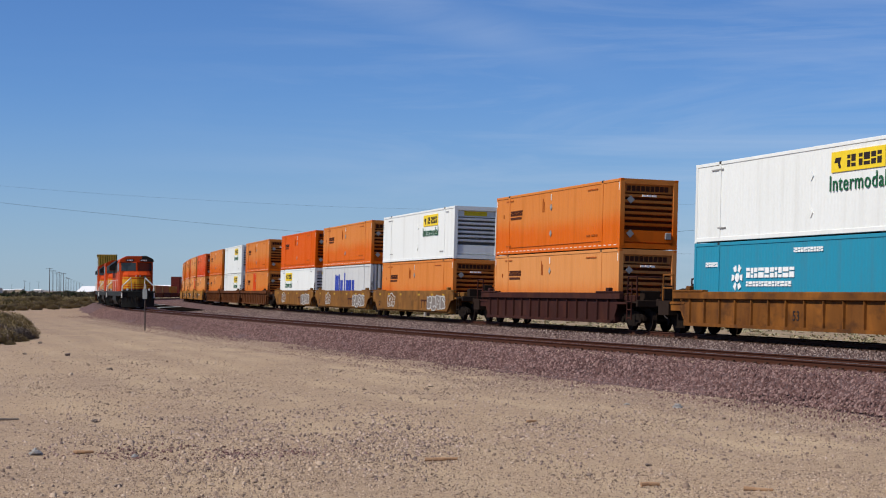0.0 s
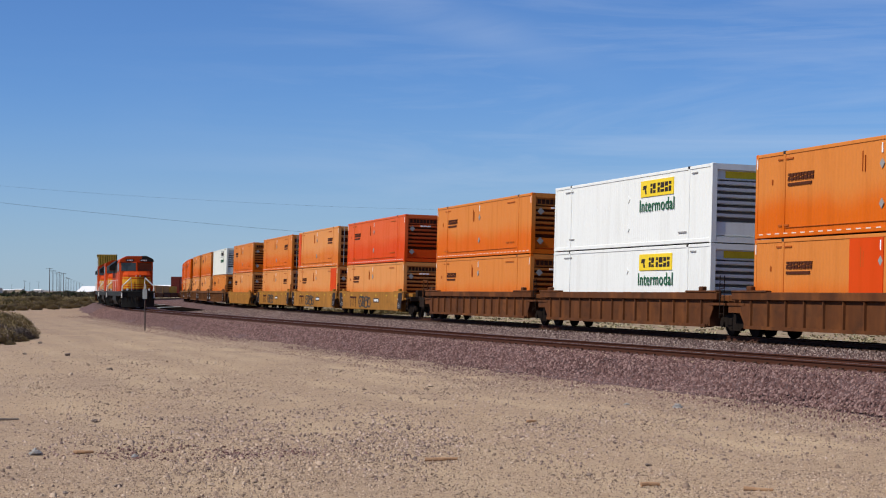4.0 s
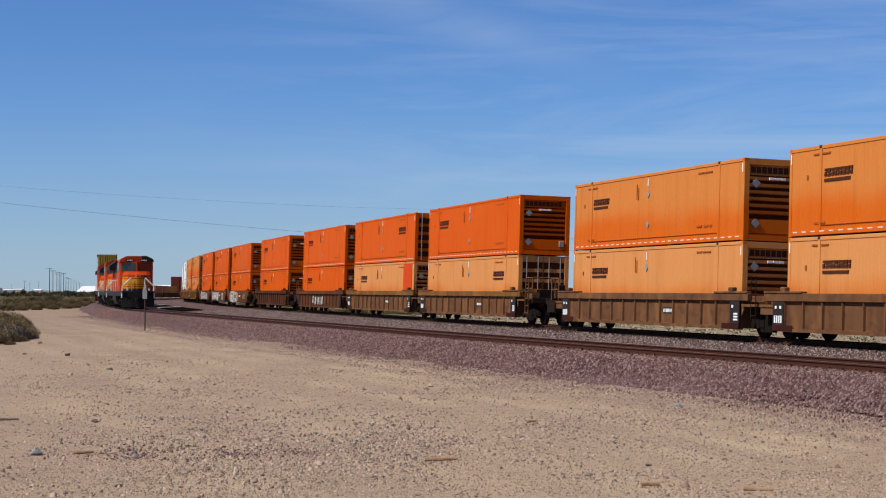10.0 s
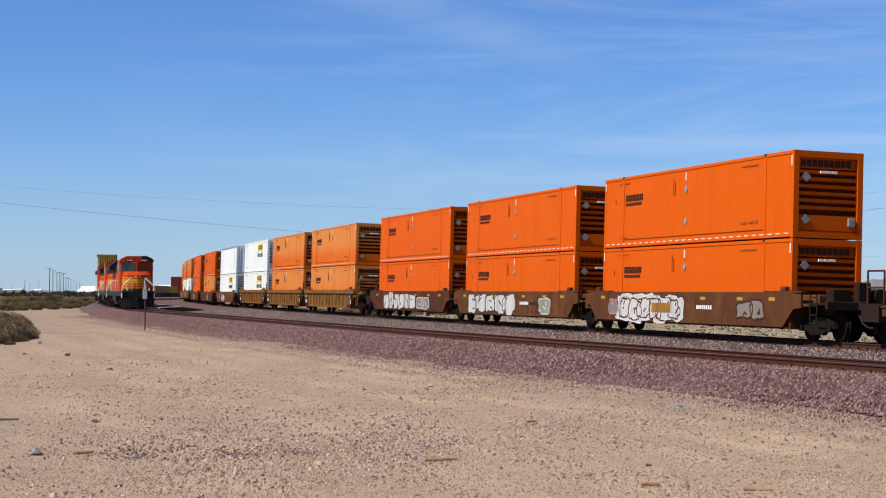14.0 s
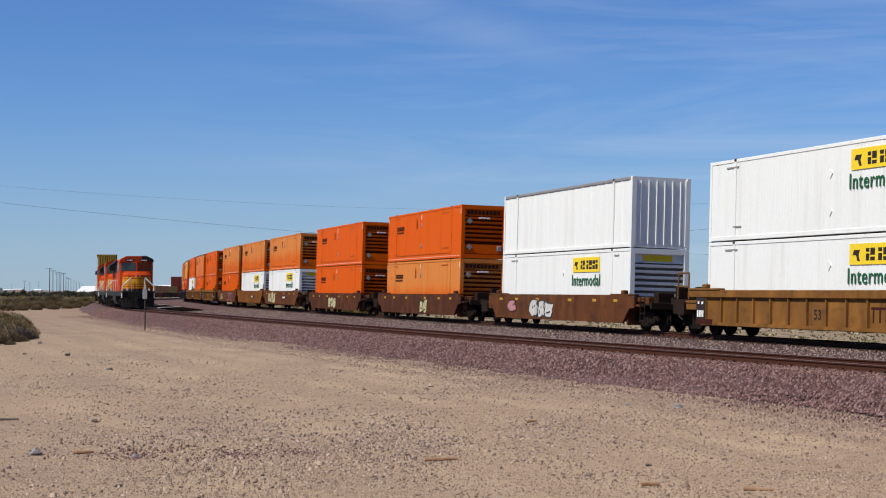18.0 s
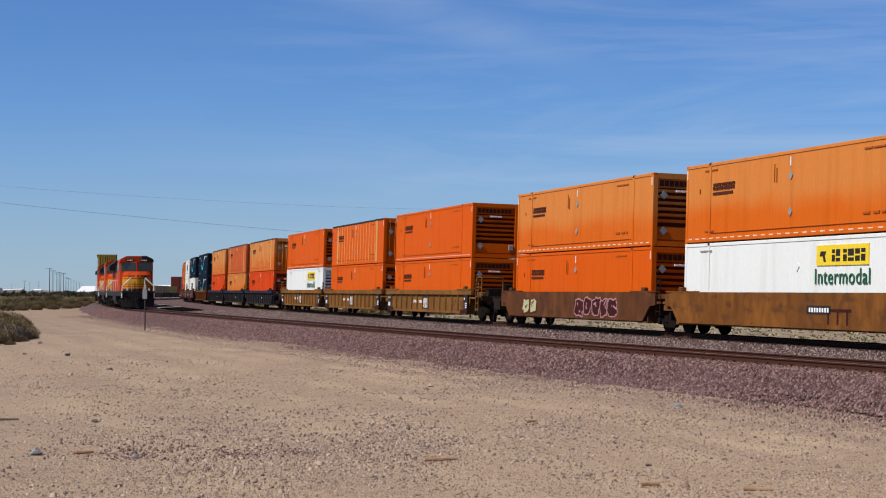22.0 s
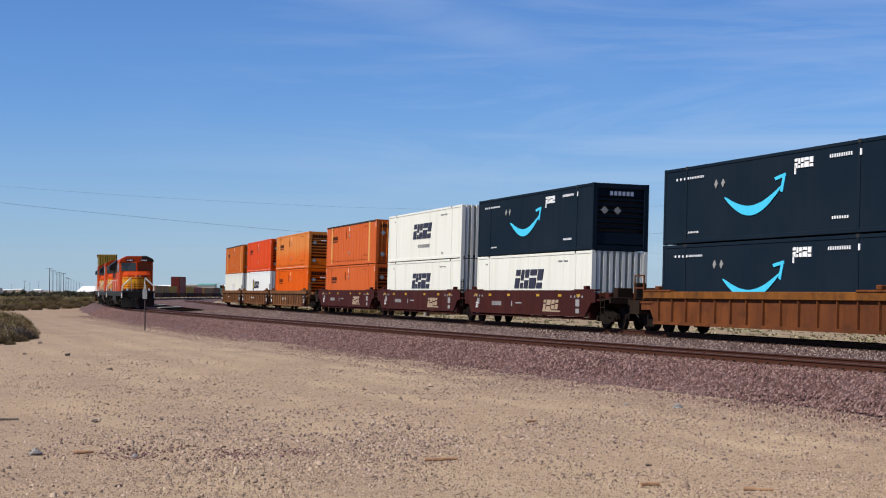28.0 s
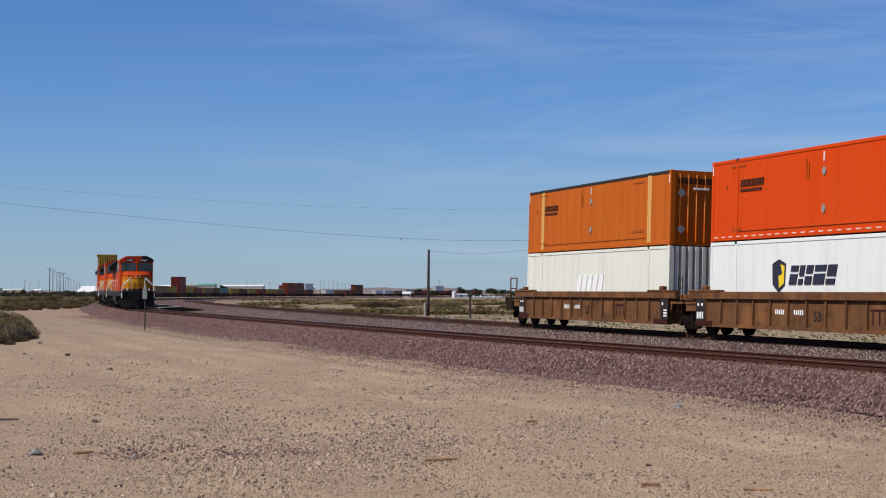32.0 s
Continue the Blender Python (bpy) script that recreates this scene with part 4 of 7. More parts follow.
def m_brake(bm):
    rod(bm, (10.35, -0.75, 2.25), (10.42, -0.75, 2.25), 0.28, 16)
    rod(bm, (10.30, -0.75, 1.15), (10.30, -0.75, 2.4), 0.035, 6)
    block(bm, 10.12, 10.34, -0.95, -0.55, 1.95, 2.5, 0.03)


def m_coupler(bm):
    block(bm, 11.0, 11.5, -0.09, 0.09, 0.78, 0.98, 0.02)
    prism(bm, [(11.45, -0.16), (11.72, -0.14), (11.76, 0.02), (11.62, 0.05), (11.60, 0.16), (11.45, 0.16)], 0.74, 1.02, axis="z")


def m_hose(bm):
    for y in (-0.5,):
        pts = [(11.0, y, 0.85), (11.2, y, 0.6), (11.45, y * 0.8, 0.47), (11.7, y * 0.5, 0.5)]
        for a, b in zip(pts, pts[1:]):
            rod(bm, a, b, 0.025, 6)


def m_frame_truck(bm):
    """Cast side frame of a truck, with spring nest and bearing ends."""
    prism(bm, [(-1.15, 0.42), (-1.10, 0.62), (-0.55, 0.78), (0.55, 0.78), (1.10, 0.62), (1.15, 0.42), (0.92, 0.38), (0.50, 0.30), (0.40, 0.20), (-0.40, 0.20), (-0.50, 0.30), (-0.92, 0.38)], -1.13, -0.97)
    for x in (-0.89, 0.89):
        rod(bm, (x, -1.20, 0.44), (x, -0.95, 0.44), 0.13, 10)
    for x in (-0.24, 0.0, 0.24):
        rod(bm, (x, -1.06, 0.28), (x, -1.06, 0.62), 0.09, 8)


def m_bolster(bm):
    block(bm, -0.22, 0.22, -1.05, 1.05, 0.42, 0.72, 0.03)
    rod(bm, (0, 0, 0.7), (0, 0, 0.86), 0.3, 12)


def m_wheels(bm):
    for y in (-0.755, 0.755):
        s = -1 if y < 0 else 1
        rod(bm, (0, y - 0.065 * s, 0.46), (0, y + 0.065 * s, 0.46), 0.457, 24)
        rod(bm, (0, y - 0.095 * s, 0.46), (0, y - 0.060 * s, 0.46), 0.483, 24)
        rod(bm, (0, y + 0.06 * s, 0.46), (0, y + 0.09 * s, 0.46), 0.15, 12, 0.12)
    rod(bm, (0, -1.05, 0.46), (0, 1.05, 0.46), 0.075, 8)


def truck(parent, x):
    t = child("truck", shared("bolster", m_bolster), parent, "greasy cast steel truck", GRIME, pose(x, 0, 0))
    child("side_frame", shared("truck_frame", m_frame_truck), t, "", GRIME)
    child("side_frame", shared("truck_frame", m_frame_truck), t, "", GRIME, pose(0, 0, 0, 0, 0, 180))
    for dx in (-0.89, 0.89):
        child("wheelset", shared("wheelset", m_wheels), t, "dark steel wheels with worn treads", WHEEL, pose(dx, 0, 0))
    return t


def bubble(rnd, i, n, x0, x1, z0, z1):
    """The swollen outline of one sprayed shape in a row."""
    p = (x1 - x0) / n
    cx, cz = x0 + (i + 0.5) * p + rnd.uniform(-0.1, 0.1) * p, (z0 + z1) / 2 + rnd.uniform(-0.05, 0.05)
    hw, hh, lean, sd = p * rnd.uniform(0.52, 0.80), (z1 - z0) / 2 * rnd.uniform(0.85, 1.0), rnd.uniform(-0.1, 0.3), rnd.uniform(0, 90)
    out = []
    for k in range(26):
        a = 2 * math.pi * k / 26
        c, s_ = math.cos(a), math.sin(a)
        r = 0.84 + 0.34 * noise.noise((c * 1.5 + sd, s_ * 1.5, i)) + 0.22 * noise.noise((c * 4 + sd, s_ * 4, i + 7))
        u = math.copysign(abs(c) ** 0.6, c) * hw * r
        v = math.copysign(abs(s_) ** 0.6, s_) * hh * min(1.0, r + 0.1)
        out.append((cx + u + lean * v, cz + v))
    return out, (cx, cz, hw, hh)


def stroke(bm, a, b, r, y):
    d = Vector((b[0] - a[0], b[1] - a[1]))
    if d.length < 1e-4:
        return
    k, e = Vector((-d.y, d.x)).normalized() * r, d.normalized() * r * 0.5
    prism(bm, [(a[0] + k.x - e.x, a[1] + k.y - e.y), (a[0] - k.x - e.x, a[1] - k.y - e.y), (b[0] - k.x + e.x, b[1] - k.y + e.y), (b[0] + k.x + e.x, b[1] + k.y + e.y)], y, -WY + 0.01 + (0.09 if y > -WY else 0))


def tag_mesh(seed, x0, x1, n, z0=0.42, z1=1.25, inset=0.0, thick=0.028):
    """Sprayed outlines round swollen shapes, with short inner strokes."""
    def build(bm):
        rnd = random.Random(seed)
        for i in range(n):
            pts, (cx, cz, hw, hh) = bubble(rnd, i, n, x0, x1, z0, z1)
            y = -WY - 0.034 - 0.0006 * (i % 4) + inset
            for a, b in zip(pts, pts[1:] + pts[:1]):
                stroke(bm, a, b, thick, y)
            for _ in range(2):
                a = (cx + rnd.uniform(-0.5, 0.3) * hw, cz + rnd.uniform(-0.5, 0.5) * hh)
                stroke(bm, a, (a[0] + rnd.uniform(-0.1, 0.5) * hw, a[1] + rnd.uniform(-0.5, 0.5) * hh), thick * 1.3, y)
    return shared("tag%s" % str((seed, x0, x1, n, inset)), build)


def patch_mesh(seed, x0, x1, n, z0=0.42, z1=1.25, inset=0.0):
    """The sprayed filling of the same shapes."""
    def build(bm):
        rnd = random.Random(seed)
        for i in range(n):
            pts, _ = bubble(rnd, i, n, x0, x1, z0, z1)
            prism(bm, pts[::-1], -WY - 0.026 - 0.0006 * (i % 4) + inset, -WY - 0.01 + inset)
            for _ in range(2):
                for _ in range(4):
                    rnd.random()
    return shared("field%s" % str((seed, x0, x1, n)), build)


def well_car(style, mat, front, rear, label, chord=None, marks=(), lift=0.0):
    """One well unit, x forward, at rail height. front, rear: 'coupler' ends carry a truck, walkway and coupler; a 'joint' shares the truck of its neighbour
    (it is built at the rear of the unit ahead)."""
    car = new("well_car")
    tagged(car, label, "well car", "well cars of the train")
    turn = pose(0, 0, 0, 0, 0, 180)
    for m in (None, turn):
        sd = child("side", shared("well_side_" + style, m_well_smooth if style == "smooth" else m_well_side), car, "", mat, m)
        if style == "ribbed":
            child("top_chord", shared("chord", m_chord), car, "", chord or mat, m)
            if m is None:
                for i in range(14):
                    child("rib", shared("rib", m_rib), sd, "", mat, pose(-7.8 + i * 1.2, -WY + 0.005, 0))
            else:
                tagged(child("ribs", shared("ribs_far", m_ribs_far), sd, "row of upright ribs", mat), kind="stuff")
        for sx in (-1, 1):
            if style == "ribbed":
                child("chord_cap", shared("chord_cap", m_end_chord), sd, "raised end of the top chord", mat, pose(sx * 7.85, -WY, WT))
            else:
                child("chord_cap", shared("chord_cap", m_end_chord), sd, "", mat, pose(sx * 7.98, -WY + 0.05, WT - 0.03))
    child("well_floor", shared("well_floor", m_floor_well), car, "", mat)
    for end, m in ((front, None), (rear, turn)):
        child("end_deck", shared("deck", m_deck), car, "", mat, m)
        if end == "coupler":
            child("platform", shared("platform", m_platform), car, "", DARK_STEEL, m)
            if style == "ribbed":
                child("handrail", shared("handrail", m_rails_end), car, "", mat, m)
                child("handrail", shared("handrail_far", m_rails_far), car, "", mat, m)
                child("ladder", shared("ladder", m_ladder), car, "", mat, m)
            else:
                child("ladder", shared("ladder_low", m_ladder_low), car, "", DARK_STEEL, m)
            child("coupler", shared("coupler", m_coupler), car, "rusty steel knuckle coupler", GRIME, m)
            child("air_hose", shared("hose", m_hose), car, "black rubber air hose", DARKGAP, m)
        else:
            child("ladder", shared("ladder_joint", lambda bm: [rod(bm, (9.2, -1.5, 0.6), (9.2, -1.5, 2.1), 0.018, 6), rod(bm, (9.55, -1.5, 0.6), (9.55, -1.5, 2.1), 0.018, 6)] + [rod(bm, (9.2, -1.5, 0.75 + i * 0.3), (9.55, -1.5, 0.75 + i * 0.3), 0.014, 6) for i in range(5)]), car, "", DARK_STEEL, m)
    if front == "coupler":
        truck(car, 9.45)
    if rear == "coupler":
        truck(car, -9.45)
        child("brake_wheel", shared("brake_wheel", m_brake), car, "hand brake wheel on a post", DARK_STEEL, turn)
    else:
        truck(car, -9.715)
    for name, me, mm, lab in marks:
        mark = child(name, me, car, lab, mm)
        if name != "end_panel":
            tagged(mark, kind="stuff")
    for ob in car.children:
        if ob.name.split(".")[0] not in ("truck", "coupler", "air_hose", "well_floor"):
            ob.matrix_basis = pose(0, 0, lift) @ ob.matrix_basis
    return car


def side_word(text, size, x, z, inset=0.0):
    return word_mesh(text, size, x, z, 0.0, -WY - 0.024 + inset)


def car_bars(key, rects, out=0.026):
    return bars(key, rects, y=-WY - out + 0.008, up=0.004)


# ---- the train, unit by unit from its head: upper and lower container, car ----
def boxes():
    O, T, P, R, Sa, Mu, Rw = "orange", "faded orange", "bleached pale orange", "red-orange", "salmon orange", "mustard orange", "sun-bleached red"
    mats = {O: ORANGE, T: TAN, P: PALE, R: RED, Sa: SALMON, Mu: MUSTARD, Rw: RED_WORN}

    def o(c, end="nose", side="plate", patch=None, tape=True):
        lab = "%s container with %s and dark logo bars" % (c, {"nose": "a barred end", "doors": "lock rods", "ribs": "a ribbed end", "lined": "a ribbed end"}[end])
        if side == "flat":
            lab = "%s container with thin upright ribs and logo bars" % c
        return dict(mat=mats[c], kind="orange", end=end, side=side, patch=patch, tape=tape, label=lab)
    jb = dict(mat=WHITE, kind="freight_yellow", end="nose", label="white container with a yellow sign panel and green lettering")
    jl = dict(jb, kind="freight_left")
    jg = dict(mat=CREAM, kind="freight_grey", end="nose", label="off-white container with a worn sign and green lettering")
    pw = dict(mat=WHITE, kind="", end="lined", side="deep", label="plain white corrugated container with galvanised rails")
    sw = dict(mat=CREAM, kind="swift", end="ribs", label="cream white container with slanted dark blue logo shapes")
    sp = dict(mat=CREAM, kind="swift_pale", end="ribs", side="smooth", label="cream white container with a pale worn logo")
    sh = dict(mat=WHITE, kind="swift_shield", end="ribs", side="smooth", label="white container with a blue and yellow shield emblem")
    nv = dict(mat=NAVY, kind="smile", end="nose", side="smooth", label="dark navy container with a light blue curved arrow")
    tl = dict(mat=TEAL, kind="teal", end="nose", label="teal container with a white round emblem and letter shapes")
    mt = dict(mat=GREY, kind="blue_word", end="ribs", side="close", label="pale grey container with large blue letter shapes")
    red_l, red_r, red_m = (-7.9, -6.9, RED), (5.6, 7.6, RED), (-1.9, 0.0, RED)
    return [
        (jb, tl, "a"), (o(T), o(P), "b"),
        (jb, o(T), "c"), (o(T), mt, "c"), (o(O), jl, "c"),
        (o(T), o(T, patch=red_m), "d"), (jb, jb, "d"), (o(T), o(T), "d"),
        (o(Rw), o(P), "e"), (o(P, "doors", patch=red_l), o(P, patch=red_r), "e"), (o(T, "doors"), o(P, "doors"), "e"),
        (o(T), o(P), "f"),
        (jg, o(T), "g"), (o(T), o(P), "g"), (o(T), o(P), "g"),
        (o(O), o(P, "doors"), "h"), (o(O, "doors"), o(P, patch=red_r), "h"), (o(O), o(O), "x"),
        (o(O), o(O), "i"),
        (o(O), o(O), "j"), (o(O), o(O), "y"), (o(O), o(O), "z"),
        (o(T), o(T), "k"), (o(T), o(T), "k"), (jb, jb, "k"),
        (pw, jb, "l"), (o(O), o(T), "m"), (o(O), o(O), "n"),
        (o(T), jb, "p"), (o(T), jb, "v"), (o(T), o(O), "w"),
        (o(O), o(O), "q"), (o(O, "lined", "flat"), o(O), "q"), (o(O), jb, "q"),
        (o(T, "lined", "flat"), o(R), "r"), (o(Sa, "lined", "flat"), o(T), "r"), (o(T, "lined", "flat"), o(R), "r"),
        (nv, nv, "s"),
        (nv, sw, "t"), (sw, sw, "t"), (o(Sa, "lined", "flat"), o(Sa), "t"),
        (o(T), o(O), "u"), (o(R), sh, "u"), (o(Mu, "lined", "flat"), sp, "u")]


def cars():
    plate = ("plate", car_bars("plate", [(2.2, 0.95, 1.5, 0.28, 0)]), BLACK, "black reporting plate")
    plate_w = ("plate_marks", car_bars("plate_marks", [(1.65 + i * 0.16, 0.95, 0.1, 0.14, 0) for i in range(8)], 0.032), LETTER_WHITE, "row of white stencil bars")
    length = ("length_mark", side_word("53", 0.46, 0.0, 0.58, 0.093), BLACK, "stencilled length in feet")
    length_w = ("length_mark", side_word("53", 0.40, -7.1, 0.62), LETTER_WHITE, "stencilled length in feet")
    red_r = ("lettering", car_bars("red_bars_r", [(3.61, 0.96, 1.0, 0.08, 0)] + [(3.25 + 0.36 * i, 0.73, 0.09, 0.40, 0) for i in range(3)], -0.069), CAR_MAROON, "dull red letter shapes")
    plate_r = ("plate", car_bars("plate_r", [(2.4, 0.85, 0.85, 0.24, 0)], -0.069), BLACK, "black reporting plate")
    plate_rw = ("plate_marks", car_bars("plate_rw", [(2.08 + i * 0.11, 0.85, 0.07, 0.13, 0) for i in range(7)], -0.063), LETTER_WHITE, "row of white stencil bars")
    white_r = ("stencil", car_bars("white_r", [(-2.7 + i * 0.13, 0.85, 0.08, 0.16, 0) for i in range(5)] + [(-1.45 + i * 0.13, 0.85, 0.08, 0.16, 0) for i in range(5)], -0.067), LETTER_WHITE, "white stencil bars")
    length_w2 = ("length_mark", side_word("53", 0.44, -7.4, 0.55), BLACK, "stencilled length in feet")
    brand = ("lettering", car_bars("brand_bars", [(5.0 + i * 0.36, 0.72, 0.24, 0.36, 0.1) for i in range(4)]), LETTER_WHITE, "slanted pale letter shapes")
    red_marks = ("lettering", car_bars("red_bars", [(3.36, 0.94, 1.6, 0.10, 0)] + [(2.8 + 0.56 * i, 0.70, 0.12, 0.40, 0) for i in range(3)]), CAR_MAROON, "dull red letter shapes")
    ends = ("end_panel", car_bars("black_end_a", [(-8.15, 0.84, 0.72, 0.80, 0)], 0.03), BLACK, "black end panel")
    ends2 = ("end_panel", car_bars("black_end_b", [(8.15, 0.84, 0.72, 0.80, 0)], 0.03), BLACK, "black end panel")
    feet = ("end_foot", car_bars("red_feet_a", [(-7.85, 0.38, 1.3, 0.18, 0), (7.85, 0.38, 1.3, 0.18, 0)], 0.04), CAR_MAROON, "dark red foot blocks")
    tan_block = ("graffiti", car_bars("tan_block", [(-1.5, 0.9, 1.7, 0.36, 0)], 0.044), CAR_YELLOW, "dull yellow sprayed block")
    bands = ("end_panel", car_bars("slant_end_a", [(-8.4, 0.95, 0.95, 0.95, -0.25)], 0.04), BLACK, "black slanted end band")
    bands2 = ("end_panel", car_bars("slant_end_b", [(8.4, 0.95, 0.95, 0.95, 0.25)], 0.04), BLACK, "black slanted end band")
    big_red = ("lettering", car_bars("big_red", [(-4.52, 1.12, 1.95, 0.12, 0)] + [(-5.2 + 0.68 * i, 0.78, 0.15, 0.58, 0) for i in range(3)], 0.032), CAR_MAROON, "large dull red letter shapes")
    slogan = ("lettering", car_bars("pale_letters", notched(3.85, 0.86, 2.0, 0.42, 4, 0.3) + [(3.95, 0.565, 2.3, 0.06, 0), (3.35, 0.62, 1.1, 0.06, 0)], 0.032), CREAM_MARK, "slanted pale letter shapes with a line")
    fine_w = ("stencil", car_bars("fine_white", [(-4.6 + i * 0.17, 0.86, 0.11, 0.2, 0) for i in range(9)] + [(-1.6, 0.86, 0.15, 0.24, 0), (-0.6, 0.90, 0.9, 0.06, 0), (-6.9, 0.95, 0.4, 0.3, 0), (7.2, 0.95, 0.45, 0.3, 0), (7.2, 0.6, 0.4, 0.2, 0)] + [(-7.6 + i * 0.45, 1.22, 0.14, 0.1, 0) for i in range(4)] + [(6.4 + i * 0.45, 1.22, 0.14, 0.1, 0) for i in range(4)], 0.032), SILVER, "small pale stencil bars")
    ymark = ("reflector", car_bars("ymarks", [(x, 1.27, 0.42, 0.11, 0) for x in (-7.3, -5.0, -2.1, 2.1, 5.0, 7.3)], 0.03), DULL_YELLOW, "small yellow reflectors")
    code = ("stencil", car_bars("car_code", [(-8.36 + i * 0.14, 0.66, 0.09, 0.24, 0) for i in range(4)] + [(-8.3, 1.05, 0.12, 0.1, 0), (-8.0, 1.05, 0.12, 0.1, 0), (8.0, 1.05, 0.12, 0.1, 0), (8.25, 0.7, 0.3, 0.06, 0), (8.25, 0.6, 0.3, 0.06, 0), (8.25, 0.8, 0.3, 0.06, 0)], 0.04), LETTER_WHITE, "white stencil bars")

    def outline(seed, x0, x1, n, m, z0=0.42, z1=1.25, inset=0.0, thick=0.028):
        return ("graffiti", tag_mesh(seed, x0, x1, n, z0, z1, inset, thick), m, "sprayed graffiti outlines without words")

    def throw(seed, x0, x1, n, fill, line, z0=0.42, z1=1.25, inset=0.0):
        return [("graffiti", patch_mesh(seed, x0, x1, n, z0, z1, inset), fill, "sprayed graffiti fields"), outline(seed, x0, x1, n, line, z0, z1, inset)]
    rib, smo = "ribbed", "smooth"
    return {
        "a": (rib, CAR_OCHRE, "tan-brown ribbed well car with rust stains", None, [length]),
        "b": (rib, CAR_DARK, "dark maroon ribbed well car with grimy sides", None, []),
        "c": (smo, CAR_GOLD, "ochre smooth-sided well car with white graffiti", None, [red_marks, length_w2, *throw(3, 4.0, 7.6, 4, GRAFFITI_GREY, GRAFFITI), outline(4, -5.2, -3.5, 3, GRAFFITI, 0.5, 1.3), ymark]),
        "d": (rib, CAR_BROWN, "brown ribbed well car", None, []),
        "e": (smo, CAR_YELLOW, "yellow smooth-sided well car with black graffiti", None, [plate, plate_w, bands, bands2, code, big_red, outline(5, -2.6, 0.6, 4, GRAFFITI_DARK, 0.5, 1.2, 0.0, 0.05), ymark]),
        "f": (smo, CAR_YELLOW, "yellow smooth-sided well car", None, [ymark]),
        "g": (rib, CAR_TAN, "tan-brown ribbed well car with black end panels", None, [ends, ends2, feet, code, plate_r, plate_rw]),
        "h": (rib, CAR_TAN, "tan-brown ribbed well car with stencilled sides", CAR_GOLD, [ends, ends2, feet, code, plate_r, plate_rw]),
        "x": (rib, CAR_BROWN, "brown ribbed well car with a white tag along its side", None, [ends, ends2, *throw(8, -2.6, 1.6, 5, GRAFFITI, GRAFFITI_DARK, 0.42, 1.15, 0.092)]),
        "i": (rib, CAR_RUST, "rusty dark brown ribbed well car", None, []),
        "j": (smo, CAR_BROWN, "brown smooth-sided well car with large white graffiti", None, [*throw(11, -5.6, 0.4, 5, GRAFFITI, GREY, 0.30, 1.46), outline(43, -5.4, 0.2, 6, CAR_BROWN, 0.4, 1.3), *throw(12, -6.6, -5.8, 1, GRAFFITI_GREY, GRAFFITI_PINK, 0.5, 1.3), *throw(17, 4.9, 6.6, 2, GRAFFITI_GREY, CAR_RUST, 0.5, 1.2), tan_block, plate_w, ymark]),
        "y": (smo, CAR_BROWN, "brown smooth-sided well car with tall white graffiti", None, [*throw(26, -6.8, 0.8, 5, GRAFFITI, GRAFFITI_DARK, 0.32, 1.45), red_marks, *throw(27, 4.5, 5.6, 1, GRAFFITI_GREEN, GRAFFITI, 0.4, 1.3), plate_w, ymark]),
        "z": (smo, CAR_RUST, "dark brown smooth-sided well car with broad white graffiti", None, [*throw(28, -5.4, 2.0, 6, GRAFFITI, CAR_RUST, 0.36, 1.42), *throw(29, 2.6, 5.0, 2, GRAFFITI_GREY, GRAFFITI, 0.45, 1.2), ymark]),
        "k": (rib, CAR_GOLD, "golden brown ribbed well car with dull red letter shapes", None, [ends, ends2, feet, code, red_r, length]),
        "l": (smo, CAR_BROWN, "brown smooth-sided well car with a white tag", None, [*throw(14, -2.9, -0.2, 3, GRAFFITI, GRAFFITI_DARK), *throw(44, -6.2, -5.2, 1, GRAFFITI_PINK, CAR_RUST, 0.6, 1.3), ymark]),
        "m": (smo, CAR_RUST, "dark rusty smooth-sided well car", None, [*throw(15, 1.0, 2.6, 2, GRAFFITI_PALE, CAR_RUST), ymark]),
        "n": (smo, CAR_RUST, "dark rusty smooth-sided well car with a pale tag", None, [*throw(16, -1.6, 1.0, 3, GRAFFITI_PALE, CAR_RUST), ymark]),
        "p": (smo, CAR_BROWN, "brown smooth-sided well car with pale graffiti", None, [plate, plate_w, *throw(18, -6.2, -2.4, 4, GRAFFITI_PALE, CAR_BROWN, 0.38, 1.42), red_marks, ymark]),
        "v": (smo, CAR_OCHRE, "rust-orange smooth-sided well car with dull red letter shapes", None, [plate, plate_w, red_marks]),
        "w": (smo, CAR_BROWN, "brown smooth-sided well car with pink graffiti", None, [*throw(18, -6.0, -4.2, 2, GRAFFITI_PALE, CAR_BROWN), *throw(31, 0.9, 5.4, 5, CAR_MAROON, GRAFFITI_PINK, 0.42, 1.3), plate]),
        "q": (rib, CAR_GOLD, "golden brown ribbed well car with a small white tag", None, [ends, ends2, feet, code, *throw(21, -0.5, 0.5, 1, GRAFFITI, GRAFFITI_DARK, 0.4, 1.15, 0.092), white_r]),
        "r": (rib, CAR_BLUE, "black ribbed well car with a navy top chord", CAR_CHORD, [plate_r, plate_rw]),
        "s": (rib, CAR_SIENNA, "rust-brown ribbed well car with an ochre top chord", CAR_OCHRE, []),
        "t": (smo, CAR_MAROON, "maroon smooth-sided well car with pale letter shapes", None, [slogan, length_w, fine_w, ymark]),
        "u": (rib, CAR_TAN, "tan-brown ribbed well car with stencilled length", None, [ends, ends2, feet, code, length, red_r, white_r]),
    }


FIRST, PITCH_JOINT, PITCH_COUPLED = -62.22, 19.407, 23.396
